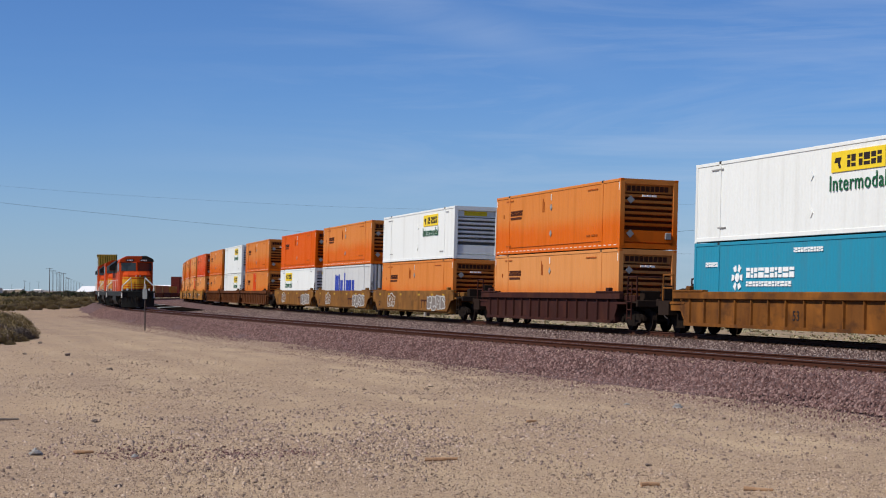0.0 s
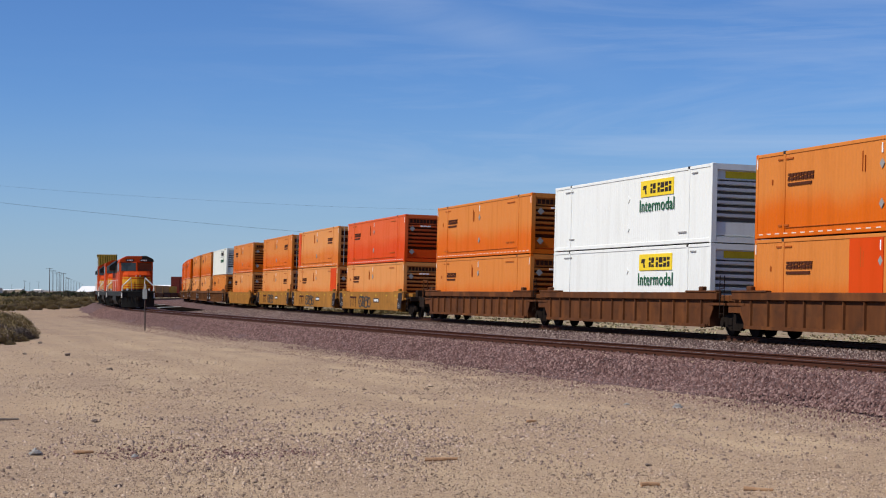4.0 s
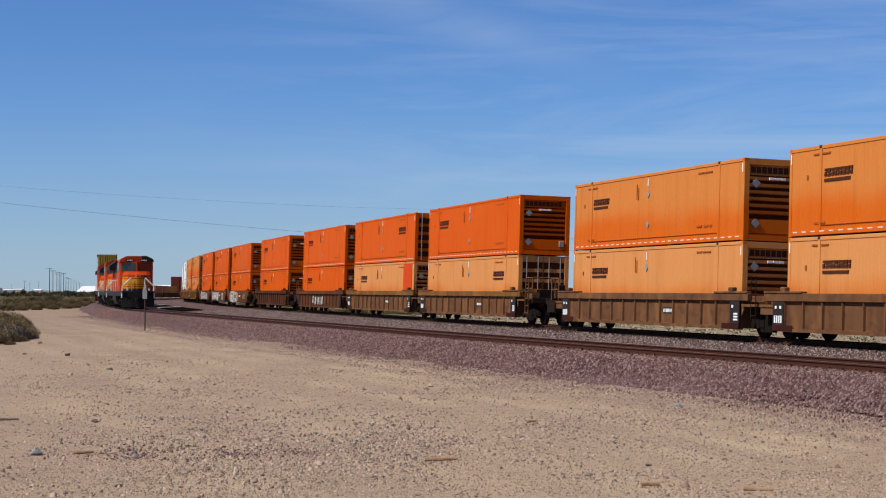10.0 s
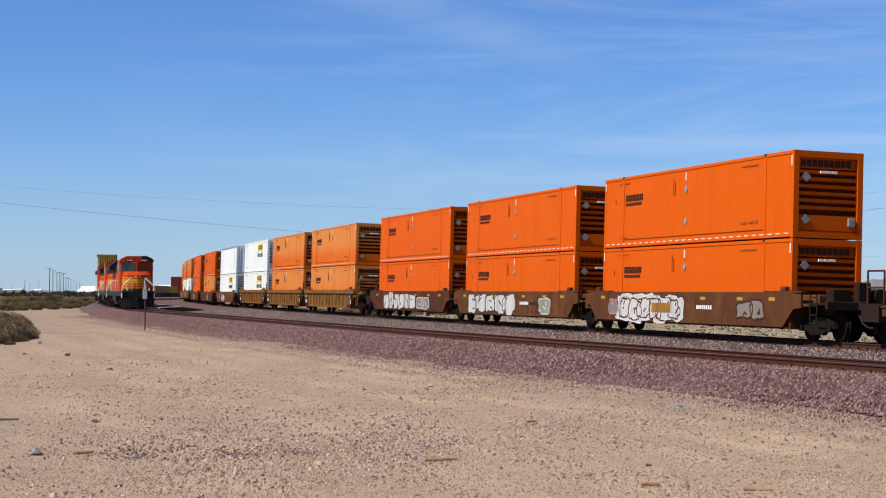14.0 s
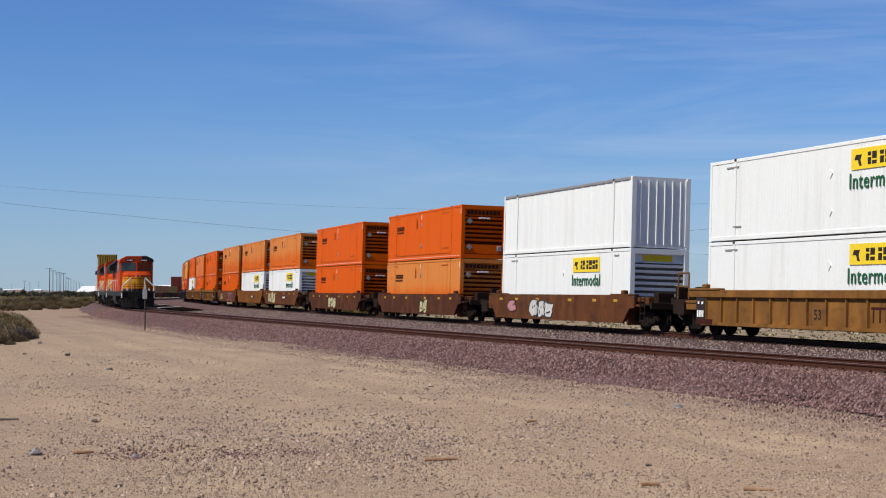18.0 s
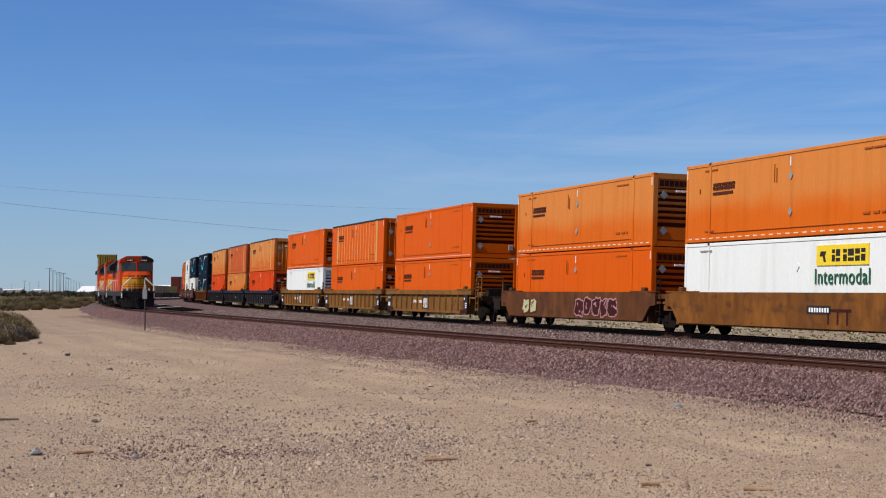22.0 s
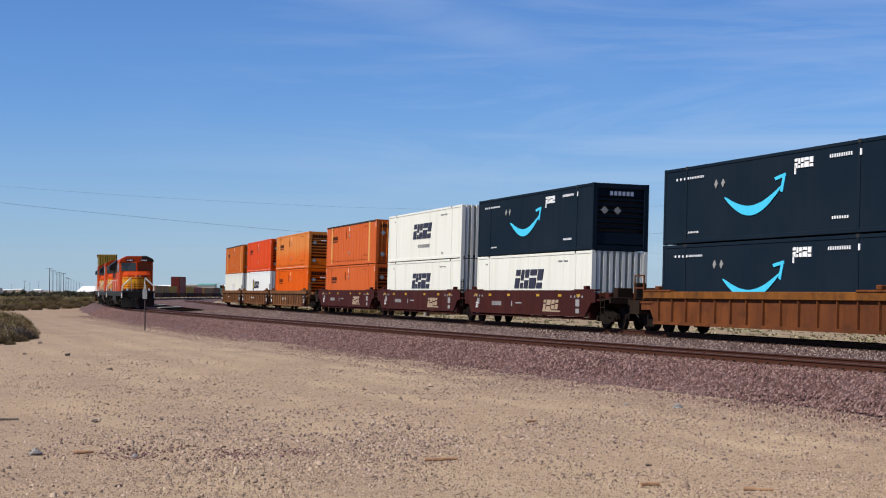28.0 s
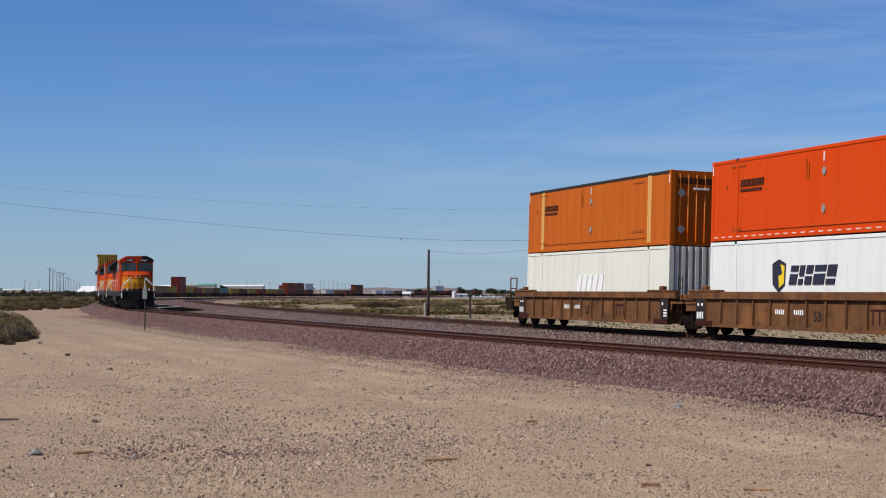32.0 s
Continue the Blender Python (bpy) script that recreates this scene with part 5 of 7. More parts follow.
SHIFT = [-0.05, -0.18, -0.01, 0.07, -0.01, 0.02, 0.11, 0.03, 0.02, 0.02, 0.02, 0.0, -0.07, 0.03, -0.03, 0.09, -0.03, 0.01, -0.14, -0.01, 0.04, -0.02,
         0.0, 0.1, 0.13, -0.02, 0.0, 0.08, 0.0, 0.13, -0.11, 0.01, 0.01, -0.03, 0.1, -0.1, -0.1, 0.0, 0.05, -0.17, -0.03, 0.0, -0.05, 0.22]
MOVERS = []


def build_train():
    kinds, styles = boxes(), cars()
    s = FIRST
    protos = {}
    for i, (up, low, car) in enumerate(kinds):
        sets = [{"v": "p", "w": "p", "x": "h", "y": "j", "z": "j"}.get(k[2], k[2]) for k in kinds]      # units of one articulated set
        if i:
            s += PITCH_JOINT if sets[i] == sets[i - 1] else PITCH_COUPLED
        front = "joint" if i and sets[i - 1] == sets[i] else "coupler"
        rear = "joint" if i + 1 < len(kinds) and sets[i + 1] == sets[i] else "coupler"
        at = s + CL / 2
        style, mat, label, chord, marks = styles[car]
        key = (car, front, rear)
        protos[key] = copy_thing(protos[key], Matrix()) if key in protos else well_car(style, mat, front, rear, label, chord, marks, LIFTS[car])
        MOVERS.append((protos[key], at, 0.0, 0.0))
        for spec, z in ((low, 0.44), (up, 0.44 + CH + 0.012)):
            k = str(sorted((a, str(b)) for a, b in spec.items()))
            protos[k] = copy_thing(protos[k], Matrix()) if k in protos else container(**spec)
            MOVERS.append((protos[k], at + SHIFT[i], z, 0.0))


def motions():
    for ob, at, z, _ in MOVERS:
        walk(ob, [(t, frame_at(at - run(t), 0.0, 9.7, CANT, z)) for t in range(33)])


build_ground()
build_ballast()
build_tracks()
build_train()


# ---- standing train on the nearer track ----
LOCO_ORANGE = paint("locomotive_orange", (0.42, 0.047, 0.006), (0.10, 0.025, 0.01), amount=0.35, rust=0.2)
LOCO_DARK = paint("locomotive_dark_green", (0.018, 0.018, 0.016), (0.04, 0.03, 0.02), 0.4)
LOCO_YELLOW = paint("locomotive_yellow", (0.52, 0.26, 0.016), amount=0.45)
HANDRAIL = plain("pale_handrail_paint", (0.70, 0.68, 0.62), 0.5)
GLASS = nodes_of("dark_window_glass")[0]
GLASS.node_tree.nodes["Principled BSDF"].inputs["Base Color"].default_value = (0.02, 0.025, 0.03, 1)
GLASS.node_tree.nodes["Principled BSDF"].inputs["Roughness"].default_value = 0.06
GLASS.node_tree.nodes["Principled BSDF"].inputs["Specular IOR Level"].default_value = 0.55
LENS = plain("headlight_glass", (0.75, 0.75, 0.70), 0.15)
REDBOX = paint("dull_red_paint", (0.26, 0.055, 0.04), amount=0.4)
OLDYELLOW = paint("worn_yellow_paint", (0.40, 0.26, 0.045), amount=0.35)
SEAGREEN = paint("sea_green_paint", (0.10, 0.28, 0.24), amount=0.35)
SLATE = paint("slate_blue_paint", (0.06, 0.09, 0.16), amount=0.35)
BROWNBOX = paint("brown_container_paint", (0.17, 0.065, 0.035), amount=0.4)
TANBOX = paint("tan_container_paint", (0.30, 0.175, 0.075), amount=0.35)


def wp(name, parent, mat, label="", smooth=False):
    """Collects a mesh for a part: with-style helper that returns the bmesh and a finishing call."""
    bm = bmesh.new()
    return bm, lambda: part(name, bm, mat, parent, label, smooth)


def locomotive(label):
    """A six-axle road locomotive, x forward, nose at x = 0."""
    lo = new("locomotive")
    tagged(lo, label, "locomotive", "locomotives of the standing train")
    W = 1.50
    bm, done = wp("frame", lo, LOCO_DARK)
    block(bm, -21.6, -0.55, -1.45, 1.45, 1.10, 1.55, 0.03)
    done()
    bm, done = wp("fuel_tank", lo, LOCO_DARK)
    prism(bm, [(-1.2, 0.35), (1.2, 0.35), (1.4, 0.75), (1.4, 1.12), (-1.4, 1.12), (-1.4, 0.75)], -13.2, -8.6, axis="x")
    done()
    # nose: a shallow wedge in plan with chamfered corners, so its halves face a little to each side
    plan = [(-0.72, 0.10), (-0.72, -0.10), (-1.06, -0.86), (-1.50, -1.18), (-2.6, -1.24), (-2.6, 1.24), (-1.50, 1.18), (-1.06, 0.86)]
    bm, done = wp("nose", lo, LOCO_ORANGE)
    prism(bm, plan, 1.55, 2.98, axis="z")
    hull = [bm.verts.new((x, y, 2.98)) for x, y in plan] + [bm.verts.new((x * 0.72 - 0.72, y * 0.90, 3.30)) for x, y in plan]
    for i in range(8):
        bm.faces.new((hull[i], hull[(i + 1) % 8], hull[8 + (i + 1) % 8], hull[8 + i]))
    bm.faces.new(hull[8:])
    done()
    for z0, z1, mat in ((1.55, 1.72, LOCO_DARK), (1.80, 1.92, LOCO_YELLOW), (2.00, 2.12, LOCO_YELLOW), (2.20, 2.62, LOCO_YELLOW), (2.70, 2.78, LOCO_YELLOW)):
        bm, done = wp("nose_band", lo, mat, "yellow band round the nose" if mat is LOCO_YELLOW else "black band round the nose")
        prism(bm, [(x + 0.02 if x > -2 else x, y * 1.012) for x, y in plan], z0, z1, axis="z")
        done()
    bm, done = wp("nose_emblem", lo, LOCO_ORANGE, "row of orange letter shapes on the yellow band")
    for i in range(4):
        block(bm, -0.92, -0.68 - 0.05 * abs(i - 1.5), -0.27 + i * 0.145, -0.165 + i * 0.145, 2.30, 2.52)
    tagged(done(), kind="stuff")
    bm, done = wp("nose_door", lo, LOCO_ORANGE, "orange door in the nose")
    prism(bm, [(-0.86, 0.46), (-1.00, 0.78), (-1.06, 0.76), (-0.92, 0.44)], 1.75, 2.95, axis="z")
    done()
    bm, done = wp("door_window", lo, GLASS, "small dark window in the nose door")
    prism(bm, [(-0.86, 0.50), (-0.96, 0.74), (-1.02, 0.72), (-0.92, 0.48)], 2.66, 2.90, axis="z")
    done()
    bm, done = wp("anticlimber", lo, LOCO_DARK, "black walkway lip under the nose")
    block(bm, -1.2, -0.42, -1.46, 1.46, 1.42, 1.56, 0.03)
    block(bm, -0.50, -0.42, -0.9, 0.9, 1.02, 1.44, 0.02)
    done()
    bm, done = wp("hose_rack", lo, GRIME, "black air hoses over the coupler")
    for i in range(6):
        y0 = -1.0 + i * 0.4
        rod(bm, (-0.56, y0, 1.35), (-0.36, y0 + 0.06, 0.95), 0.035, 6)
        rod(bm, (-0.36, y0 + 0.06, 0.95), (-0.30, y0 + 0.02, 0.55), 0.035, 6)
    tagged(done(), kind="stuff")
    bm, done = wp("cab", lo, LOCO_ORANGE)
    prism(bm, [(-1.85, 0.0), (-2.5, -W + 0.05), (-5.0, -W), (-5.0, W), (-2.5, W - 0.05)], 1.55, 4.16, axis="z")
    done()
    bm, done = wp("cab_roof", lo, LOCO_ORANGE)
    prism(bm, [(-1.5, 4.14), (1.5, 4.14), (1.42, 4.38), (0.85, 4.68), (-0.85, 4.68), (-1.42, 4.38)], -5.05, -2.10, axis="x")
    done()
    # the shaded right part of the roof, laid on in dark paint
    bm, done = wp("roof_stripe", lo, LOCO_DARK, "dark green stripe over the cab")
    prism(bm, [(0.45, 4.17), (1.52, 4.17), (1.44, 4.40), (0.87, 4.70), (0.45, 4.70)], -5.07, -2.08, axis="x")
    done()
    for sgn in (-1, 1):
        bm, done = wp("windshield", lo, GLASS, "dark windshield glass")
        n = Vector((-1.85, 0.0))
        e = Vector((-2.5, sgn * (W - 0.05)))
        a, b = n.lerp(e, 0.07), n.lerp(e, 0.92)
        off = Vector((0.03, 0.0))
        prism(bm, [tuple(a + off), tuple(b + off), tuple(b - off), tuple(a - off)], 3.36, 4.08, axis="z")
        done()
        bm, done = wp("number_board", lo, BLACK, "black number board with pale bars")
        block(bm, -2.22, -2.02, sgn * 0.62 - 0.36, sgn * 0.62 + 0.36, 4.20, 4.40, 0.01)
        nb = done()
        bm = bmesh.new()
        for i in range(4):
            block(bm, -2.03, -2.01, sgn * 0.62 - 0.24 + i * 0.13, sgn * 0.62 - 0.16 + i * 0.13, 4.24, 4.35)
        tagged(part("number_bars", bm, LETTER_WHITE, nb, "pale bars"), kind="stuff")
        bm, done = wp("side_window", lo, GLASS, "dark cab side glass")
        block(bm, -4.5, -3.2, min(sgn * (W - 0.02), sgn * (W + 0.02)), max(sgn * (W - 0.02), sgn * (W + 0.02)), 3.35, 4.05)
        done()
        bm, done = wp("step_rail", lo, HANDRAIL, "pale bent handrail beside the steps")
        rod(bm, (-0.72, sgn * 0.62, 2.72), (-0.58, sgn * 1.36, 2.02), 0.055, 6)
        rod(bm, (-0.58, sgn * 1.36, 2.02), (-0.58, sgn * 1.42, 0.95), 0.055, 6)
        rod(bm, (-0.72, sgn * 0.62, 2.72), (-0.72, sgn * 0.52, 1.50), 0.03, 6)
        done()
        bm, done = wp("side_rail", lo, HANDRAIL, "pale handrail along the walkway")
        rod(bm, (-21.2, sgn * 1.45, 2.55), (-5.2, sgn * 1.45, 2.55), 0.018, 6)
        for i in range(7):
            rod(bm, (-21.2 + i * 2.6, sgn * 1.45, 1.5), (-21.2 + i * 2.6, sgn * 1.45, 2.55), 0.014, 6)
        done()
        bm, done = wp("steps", lo, LOCO_DARK)
        for i in range(4):
            block(bm, -1.5, -0.65, sgn * 1.18 - 0.22, sgn * 1.18 + 0.22, 0.42 + i * 0.3, 0.46 + i * 0.3)
        block(bm, -1.52, -1.46, sgn * 1.18 - 0.24, sgn * 1.18 + 0.24, 0.40, 1.5)
        tagged(done(), kind="stuff")
        bm, done = wp("ditch_light", lo, LENS, "round ditch light")
        rod(bm, (-0.62, sgn * 0.95, 1.70), (-0.52, sgn * 0.95, 1.70), 0.10, 12)
        done()
    for y in (-0.13, 0.13):
        bm, done = wp("headlight", lo, LENS, "round headlight in the nose")
        rod(bm, (-1.2, y, 2.90), (-0.74, y, 2.90), 0.085, 12)
        done()
    bm, done = wp("plow", lo, LOCO_DARK, "black snow plow blade")
    prism(bm, [(-0.30, 0.0), (-0.62, -1.42), (-0.75, -1.42), (-0.6, 0.0), (-0.75, 1.42), (-0.62, 1.42)], 0.14, 1.0, axis="z")
    done()
    bm, done = wp("coupler", lo, GRIME, "steel knuckle coupler")
    block(bm, -0.7, 0.05, -0.1, 0.1, 0.74, 0.98, 0.02)
    done()
    bm, done = wp("hood", lo, LOCO_ORANGE)
    prism(bm, [(-0.9, 1.55), (0.9, 1.55), (0.9, 3.95), (0.6, 4.2), (-0.6, 4.2), (-0.9, 3.95)], -21.2, -5.0, axis="x")
    done()
    bm, done = wp("hood_band", lo, LOCO_DARK, "dark green upper band of the hood")
    prism(bm, [(-0.91, 3.3), (0.91, 3.3), (0.91, 3.97), (0.6, 4.22), (-0.6, 4.22), (-0.91, 3.97)], -21.1, -5.1, axis="x")
    done()
    bm, done = wp("radiator", lo, LOCO_DARK, "overhanging radiator wings")
    prism(bm, [(-1.5, 3.55), (1.5, 3.55), (1.5, 3.95), (0.8, 4.5), (-0.8, 4.5), (-1.5, 3.95)], -20.8, -16.4, axis="x")
    done()
    for x in (-4.6, -17.6):
        t = child("truck", shared("loco_bolster", lambda bm: block(bm, -1.9, 1.9, -0.9, 0.9, 0.55, 0.95, 0.03)), lo, "grimy three-axle truck", GRIME, pose(x, 0, 0))
        for m in (None, pose(0, 0, 0, 0, 0, 180)):
            child("side_frame", shared("loco_frame", lambda bm: (prism(bm, [(-2.3, 0.45), (-2.2, 0.85), (2.2, 0.85), (2.3, 0.45), (1.4, 0.36), (0.5, 0.3), (-0.5, 0.3), (-1.4, 0.36)], -1.22, -1.02), [rod(bm, (q, -1.3, 0.52), (q, -1.0, 0.52), 0.17, 10) for q in (-1.95, 0, 1.95)])), t, "", GRIME, m)
        for dx in (-1.95, 0.0, 1.95):
            child("wheelset", shared("wheelset", m_wheels), t, "", WHEEL, pose(dx, 0, 0))
    return lo


def far_container(mat, high, label):
    """A stack seen far off: walls with ribs, posts and rails as parts."""
    box = new("container")
    tagged(box, label, "container", "containers of the standing train")
    for m in (None, pose(0, 0, 0, 0, 0, 180)):
        child("side_panel", shared("side_deep", m_side_deep), box, "", mat, m)
        child("top_rail", shared("top_rail", m_rail_top), box, "", mat, m)
        child("bottom_rail", shared("bottom_rail", m_rail_low), box, "", mat, m)
        child("end_wall", shared("end_ribs", m_ribs_end), box, "", mat, m)
    child("roof", shared("roof", m_roof), box, "", mat)
    return box


def far_well(mat, label):
    car = new("well_car")
    tagged(car, label, "well car", "well cars of the standing train")
    for m in (None, pose(0, 0, 0, 0, 0, 180)):
        child("side", shared("well_side_ribbed", m_well_side), car, "", mat, m)
        child("top_chord", shared("chord", m_chord), car, "", mat, m)
        child("end_deck", shared("deck", m_deck), car, "", mat, m)
    child("well_floor", shared("well_floor", m_floor_well), car, "", mat)
    child("truck", shared("far_truck", lambda bm: (m_bolster(bm), m_frame_truck(bm), m_wheels(bm))), car, "grimy truck", GRIME, pose(-9.7, 0, 0))
    return car


def build_standing_train():
    def off(s):
        return -spacing(s)
    a = locomotive("orange and black locomotive with pale handrails, standing on the track")
    a.matrix_basis = frame_at(45 + 11, off, 7.0) @ Matrix.Translation((11, 0, 0))
    copy_thing(a, frame_at(45 + 22.4 + 11, off, 7.0) @ Matrix.Translation((11, 0, 0)))
    copy_thing(a, frame_at(45 + 44.8 + 11, off, 7.0) @ Matrix.Translation((11, 0, 0)))
    cars_, boxes_ = {}, {}
    rnd = random.Random(4)
    # stacks by order behind the locomotives: lower and upper colours, None for an empty well
    key = {"y": (OLDYELLOW, "worn yellow corrugated container on a standing car"), "r": (REDBOX, "dull red container on a standing car"), "b": (BROWNBOX, "brown container on a standing car"),
           "t": (TANBOX, "tan container on a standing car"), "g": (SEAGREEN, "sea green container on a standing car"), "s": (SLATE, "slate blue container on a standing car"),
           "w": (WHITE, "white container on a standing car"), "o": (ORANGE, "orange container on a standing car")}
    order = ["yy", "y", "t", "b", "y", "", "", "t", "b", "y", "t", "t", "y", "rr", "y", "r", "t", "b", "g", "y", "b", "y", "r", "y", "t", "rr", "bb", "bw", "", "w", "t", "b", "bb", "", "w", "w", "t", "w", "b", "r", "rw", "r", "r", "b", "r"]
    s = 45 + 68.5 + 10
    for i, st in enumerate(order):
        wm = (CAR_RUST, CAR_BROWN, CAR_DARK)[i % 3]
        m = frame_at(s, off, 9.7)
        cars_[wm] = copy_thing(cars_[wm], m) if wm in cars_ else far_well(wm, "dark rusty well car standing on the curve")
        cars_[wm].matrix_basis = m
        for j, c in enumerate(st):
            mm = frame_at(s, off, 9.7, 0.0, 0.44 + j * (CH + 0.012))
            boxes_[c] = copy_thing(boxes_[c], mm) if c in boxes_ else far_container(key[c][0], 1, key[c][1])
            boxes_[c].matrix_basis = mm
        s += 19.6 if i % 3 else 22.6


build_standing_train()


# ---- poles, wires, posts ----
WOOD = plain("weathered_pole_wood", (0.075, 0.055, 0.043), 0.9, 0.0, 0.4, 3.0)
PALEWOOD = plain("sunlit_pale_post", (0.40, 0.37, 0.32), 0.8)
WIRE = plain("dark_wire", (0.05, 0.05, 0.055), 0.6)
POST = plain("dark_steel_post", (0.07, 0.055, 0.05), 0.7)
PLATE = plain("weathered_grey_sign", (0.27, 0.29, 0.28), 0.6)


def stand(x, y, turn=0.0, sink=0.05):
    return pose(x, y, land(x, y) - sink, 0, 0, turn)


def seen(px, dist):
    """Ground spot at that distance along the view, px counted across a picture 1568 wide."""
    return (px - 784) / 2954 * dist, dist


def utility_pole(height, arms, label):
    p = new("utility_pole")
    tagged(p, label, "utility pole", "utility poles")
    bm = bmesh.new()
    rod(bm, (0, 0, -0.4), (0, 0, height), 0.17, 10, 0.11)
    part("shaft", bm, WOOD, p)
    for i in range(arms):
        bm = bmesh.new()
        block(bm, -1.25, 1.25, -0.06, 0.06, height - 0.35 - i * 1.1, height - 0.22 - i * 1.1)
        arm = part("crossarm", bm, WOOD, p)
        for x in (-1.1, -0.5, 0.5, 1.1):
            bm = bmesh.new()
            rod(bm, (x, 0, height - 0.24 - i * 1.1), (x, 0, height - 0.02 - i * 1.1), 0.05, 6, 0.03)
            part("insulator", bm, PLATE, arm)
    return p


def build_poles():
    a = utility_pole(12.0, 1, "tall weathered wooden utility pole with a crossarm")
    b = utility_pole(6.3, 0, "bare dark wooden pole beside the track")
    x, y = seen(757.5, 158)
    b.matrix_basis = pose(x, y, land(x, y), 0, 0.7, 0)
    bm = bmesh.new()
    rod(bm, (-0.30, -0.25, -0.2), (-0.30, -0.25, 1.3), 0.10, 8)
    part("stub", bm, PALEWOOD, b, "pale painted stub at the pole's foot")
    first = True
    spots = [(88, 640), (94, 680), (101, 760), (105, 740), (108, 840), (113, 780), (117, 960), (121, 1020), (126, 1180), (131, 1340), (136, 1520), (141, 1750), (146, 2000),
             (44, 1350), (53, 1700), (69, 1500), (21, 2300)]
    spots += [(437, 1500), (452, 1650), (337, 1900), (386, 1750), (390, 2000), (421, 2100), (432, 2300)]
    spots += [(567, 1300), (574, 1450), (582, 1600), (590, 1380), (597, 1700), (605, 1750), (612, 1850), (618, 1950), (624, 2100), (478, 1600), (530, 1600), (553, 1900), (777, 1300), (1122, 1500)]
    for px, d in spots:
        x, y = seen(px, d)
        m = stand(x, y, random.uniform(-25, 25))
        if first:
            a.matrix_basis = m
            first = False
        else:
            copy_thing(a, m)
    # short posts beyond the tracks
    def post(px, d, h, r, label):
        ob = new("trackside_post")
        tagged(ob, label, "post")
        bm = bmesh.new()
        rod(bm, (0, 0, -0.3), (0, 0, h), r, 8)
        part("shaft", bm, POST, ob)
        bm = bmesh.new()
        block(bm, -r * 2.2, r * 2.2, -r * 1.4, r * 1.4, h - 0.3, h + 0.25, 0.02)
        part("cap_box", bm, POST, ob)
        x, y = seen(px, d)
        ob.matrix_basis = stand(x, y)
    post(832, 146, 2.3, 0.10, "short dark steel post beside the far track")
    # sign post at the foot of the ballast
    sg = new("trackside_sign")
    tagged(sg, "thin dark post with a weathered grey sign plate", "sign post")
    bm = bmesh.new()
    rod(bm, (0, 0, -0.3), (0, 0, 2.75), 0.04, 8)
    part("post", bm, POST, sg)
    bm = bmesh.new()
    block(bm, -0.14, 0.14, -0.075, -0.04, 2.0, 2.6, 0.01)
    part("plate", bm, PLATE, sg, "weathered pale grey plate")
    bm = bmesh.new()
    block(bm, -0.05, 0.09, -0.09, -0.06, 2.62, 2.92, 0.01)
    part("upper_plate", bm, PALEWOOD, sg, "small pale plate")
    x, y = seen(257, 103.5)
    sg.matrix_basis = stand(x, y)


def wire(name, pts, r, label):
    """A slack wire through a few points in the air, drawn as a fine tube."""
    cu = bpy.data.curves.new(name, "CURVE")
    cu.dimensions, cu.bevel_depth, cu.bevel_resolution = "3D", r, 1
    sp = cu.splines.new("NURBS")
    sp.points.add(len(pts) - 1)
    for q, p in zip(sp.points, pts):
        q.co = (*p, 1)
    sp.use_endpoint_u, sp.order_u, sp.resolution_u = True, 3, 12
    ob = bpy.data.objects.new(name, cu)
    me = bpy.data.meshes.new_from_object(ob)
    bpy.data.objects.remove(ob)
    me.materials.clear()
    me.materials.append(WIRE)
    w = new(name, me)
    return tagged(w, label, "wire", "overhead wires")


def sky_pt(px, py, d):
    return ((px - 784) / 2954 * d, d, EYE + (513.3 - py) / 2954 * d)


def build_wires():
    d = 190
    wire("overhead_wire", [sky_pt(x, y, d) for x, y in ((-260, 328), (0, 360), (270, 387), (540, 412), (800, 428), (1050, 424), (1400, 392), (1700, 350))], 0.014, "thin dark overhead wire sagging across the sky")
    wire("overhead_wire", [sky_pt(x, y, 260) for x, y in ((-260, 305), (0, 330), (200, 345), (400, 357), (620, 368), (900, 373), (1200, 366), (1700, 330))], 0.010, "fine overhead wire high above the tracks")
    x, y = seen(757.5, 158)
    wire("overhead_wire", [(x, y, land(x, y) + 6.2), sky_pt(800, 449, 161), sky_pt(850, 450, 165), sky_pt(900, 446, 170), sky_pt(950, 442, 172), sky_pt(1150, 448, 185), sky_pt(1440, 456, 200), sky_pt(1700, 452, 215)], 0.009, "fine wire running off from the bare pole")
    bm = bmesh.new()
    p = Vector(sky_pt(709.5, 423.6, 190))
    bmesh.ops.create_icosphere(bm, subdivisions=2, radius=0.075, matrix=Matrix.Translation(p))
    ob = new("wire_marker", mesh_of("wire_marker", bm, WIRE))
    tagged(ob, "small dark ball hanging on the overhead wire", "wire marker")
    for px, py, dd in ((-260, 328, 190), (1700, 350, 190), (-260, 305, 260), (1700, 330, 260), (1700, 452, 215)):
        x, y, z = sky_pt(px, py, dd)
        pole = new("wire_pole")
        tagged(pole, "tall wooden pole that carries the overhead wire", "utility pole")
        bm = bmesh.new()
        rod(bm, (0, 0, -0.4), (0, 0, z - land(x, y) + 0.3), 0.17, 10, 0.11)
        part("shaft", bm, WOOD, pole)
        bm = bmesh.new()
        block(bm, -0.1, 0.1, -0.9, 0.9, z - land(x, y) - 0.2, z - land(x, y) - 0.05)
        part("crossarm", bm, WOOD, pole)
        pole.matrix_basis = pose(x, y, land(x, y))


build_poles()
build_wires()


# ---- far buildings, hills ----
ROOFWHITE = paint("white_metal_roof", (0.72, 0.72, 0.72), (0.4, 0.38, 0.35), 0.2)
STUCCO = paint("tan_stucco", (0.42, 0.34, 0.25), (0.3, 0.24, 0.18), 0.3, rough=0.9)
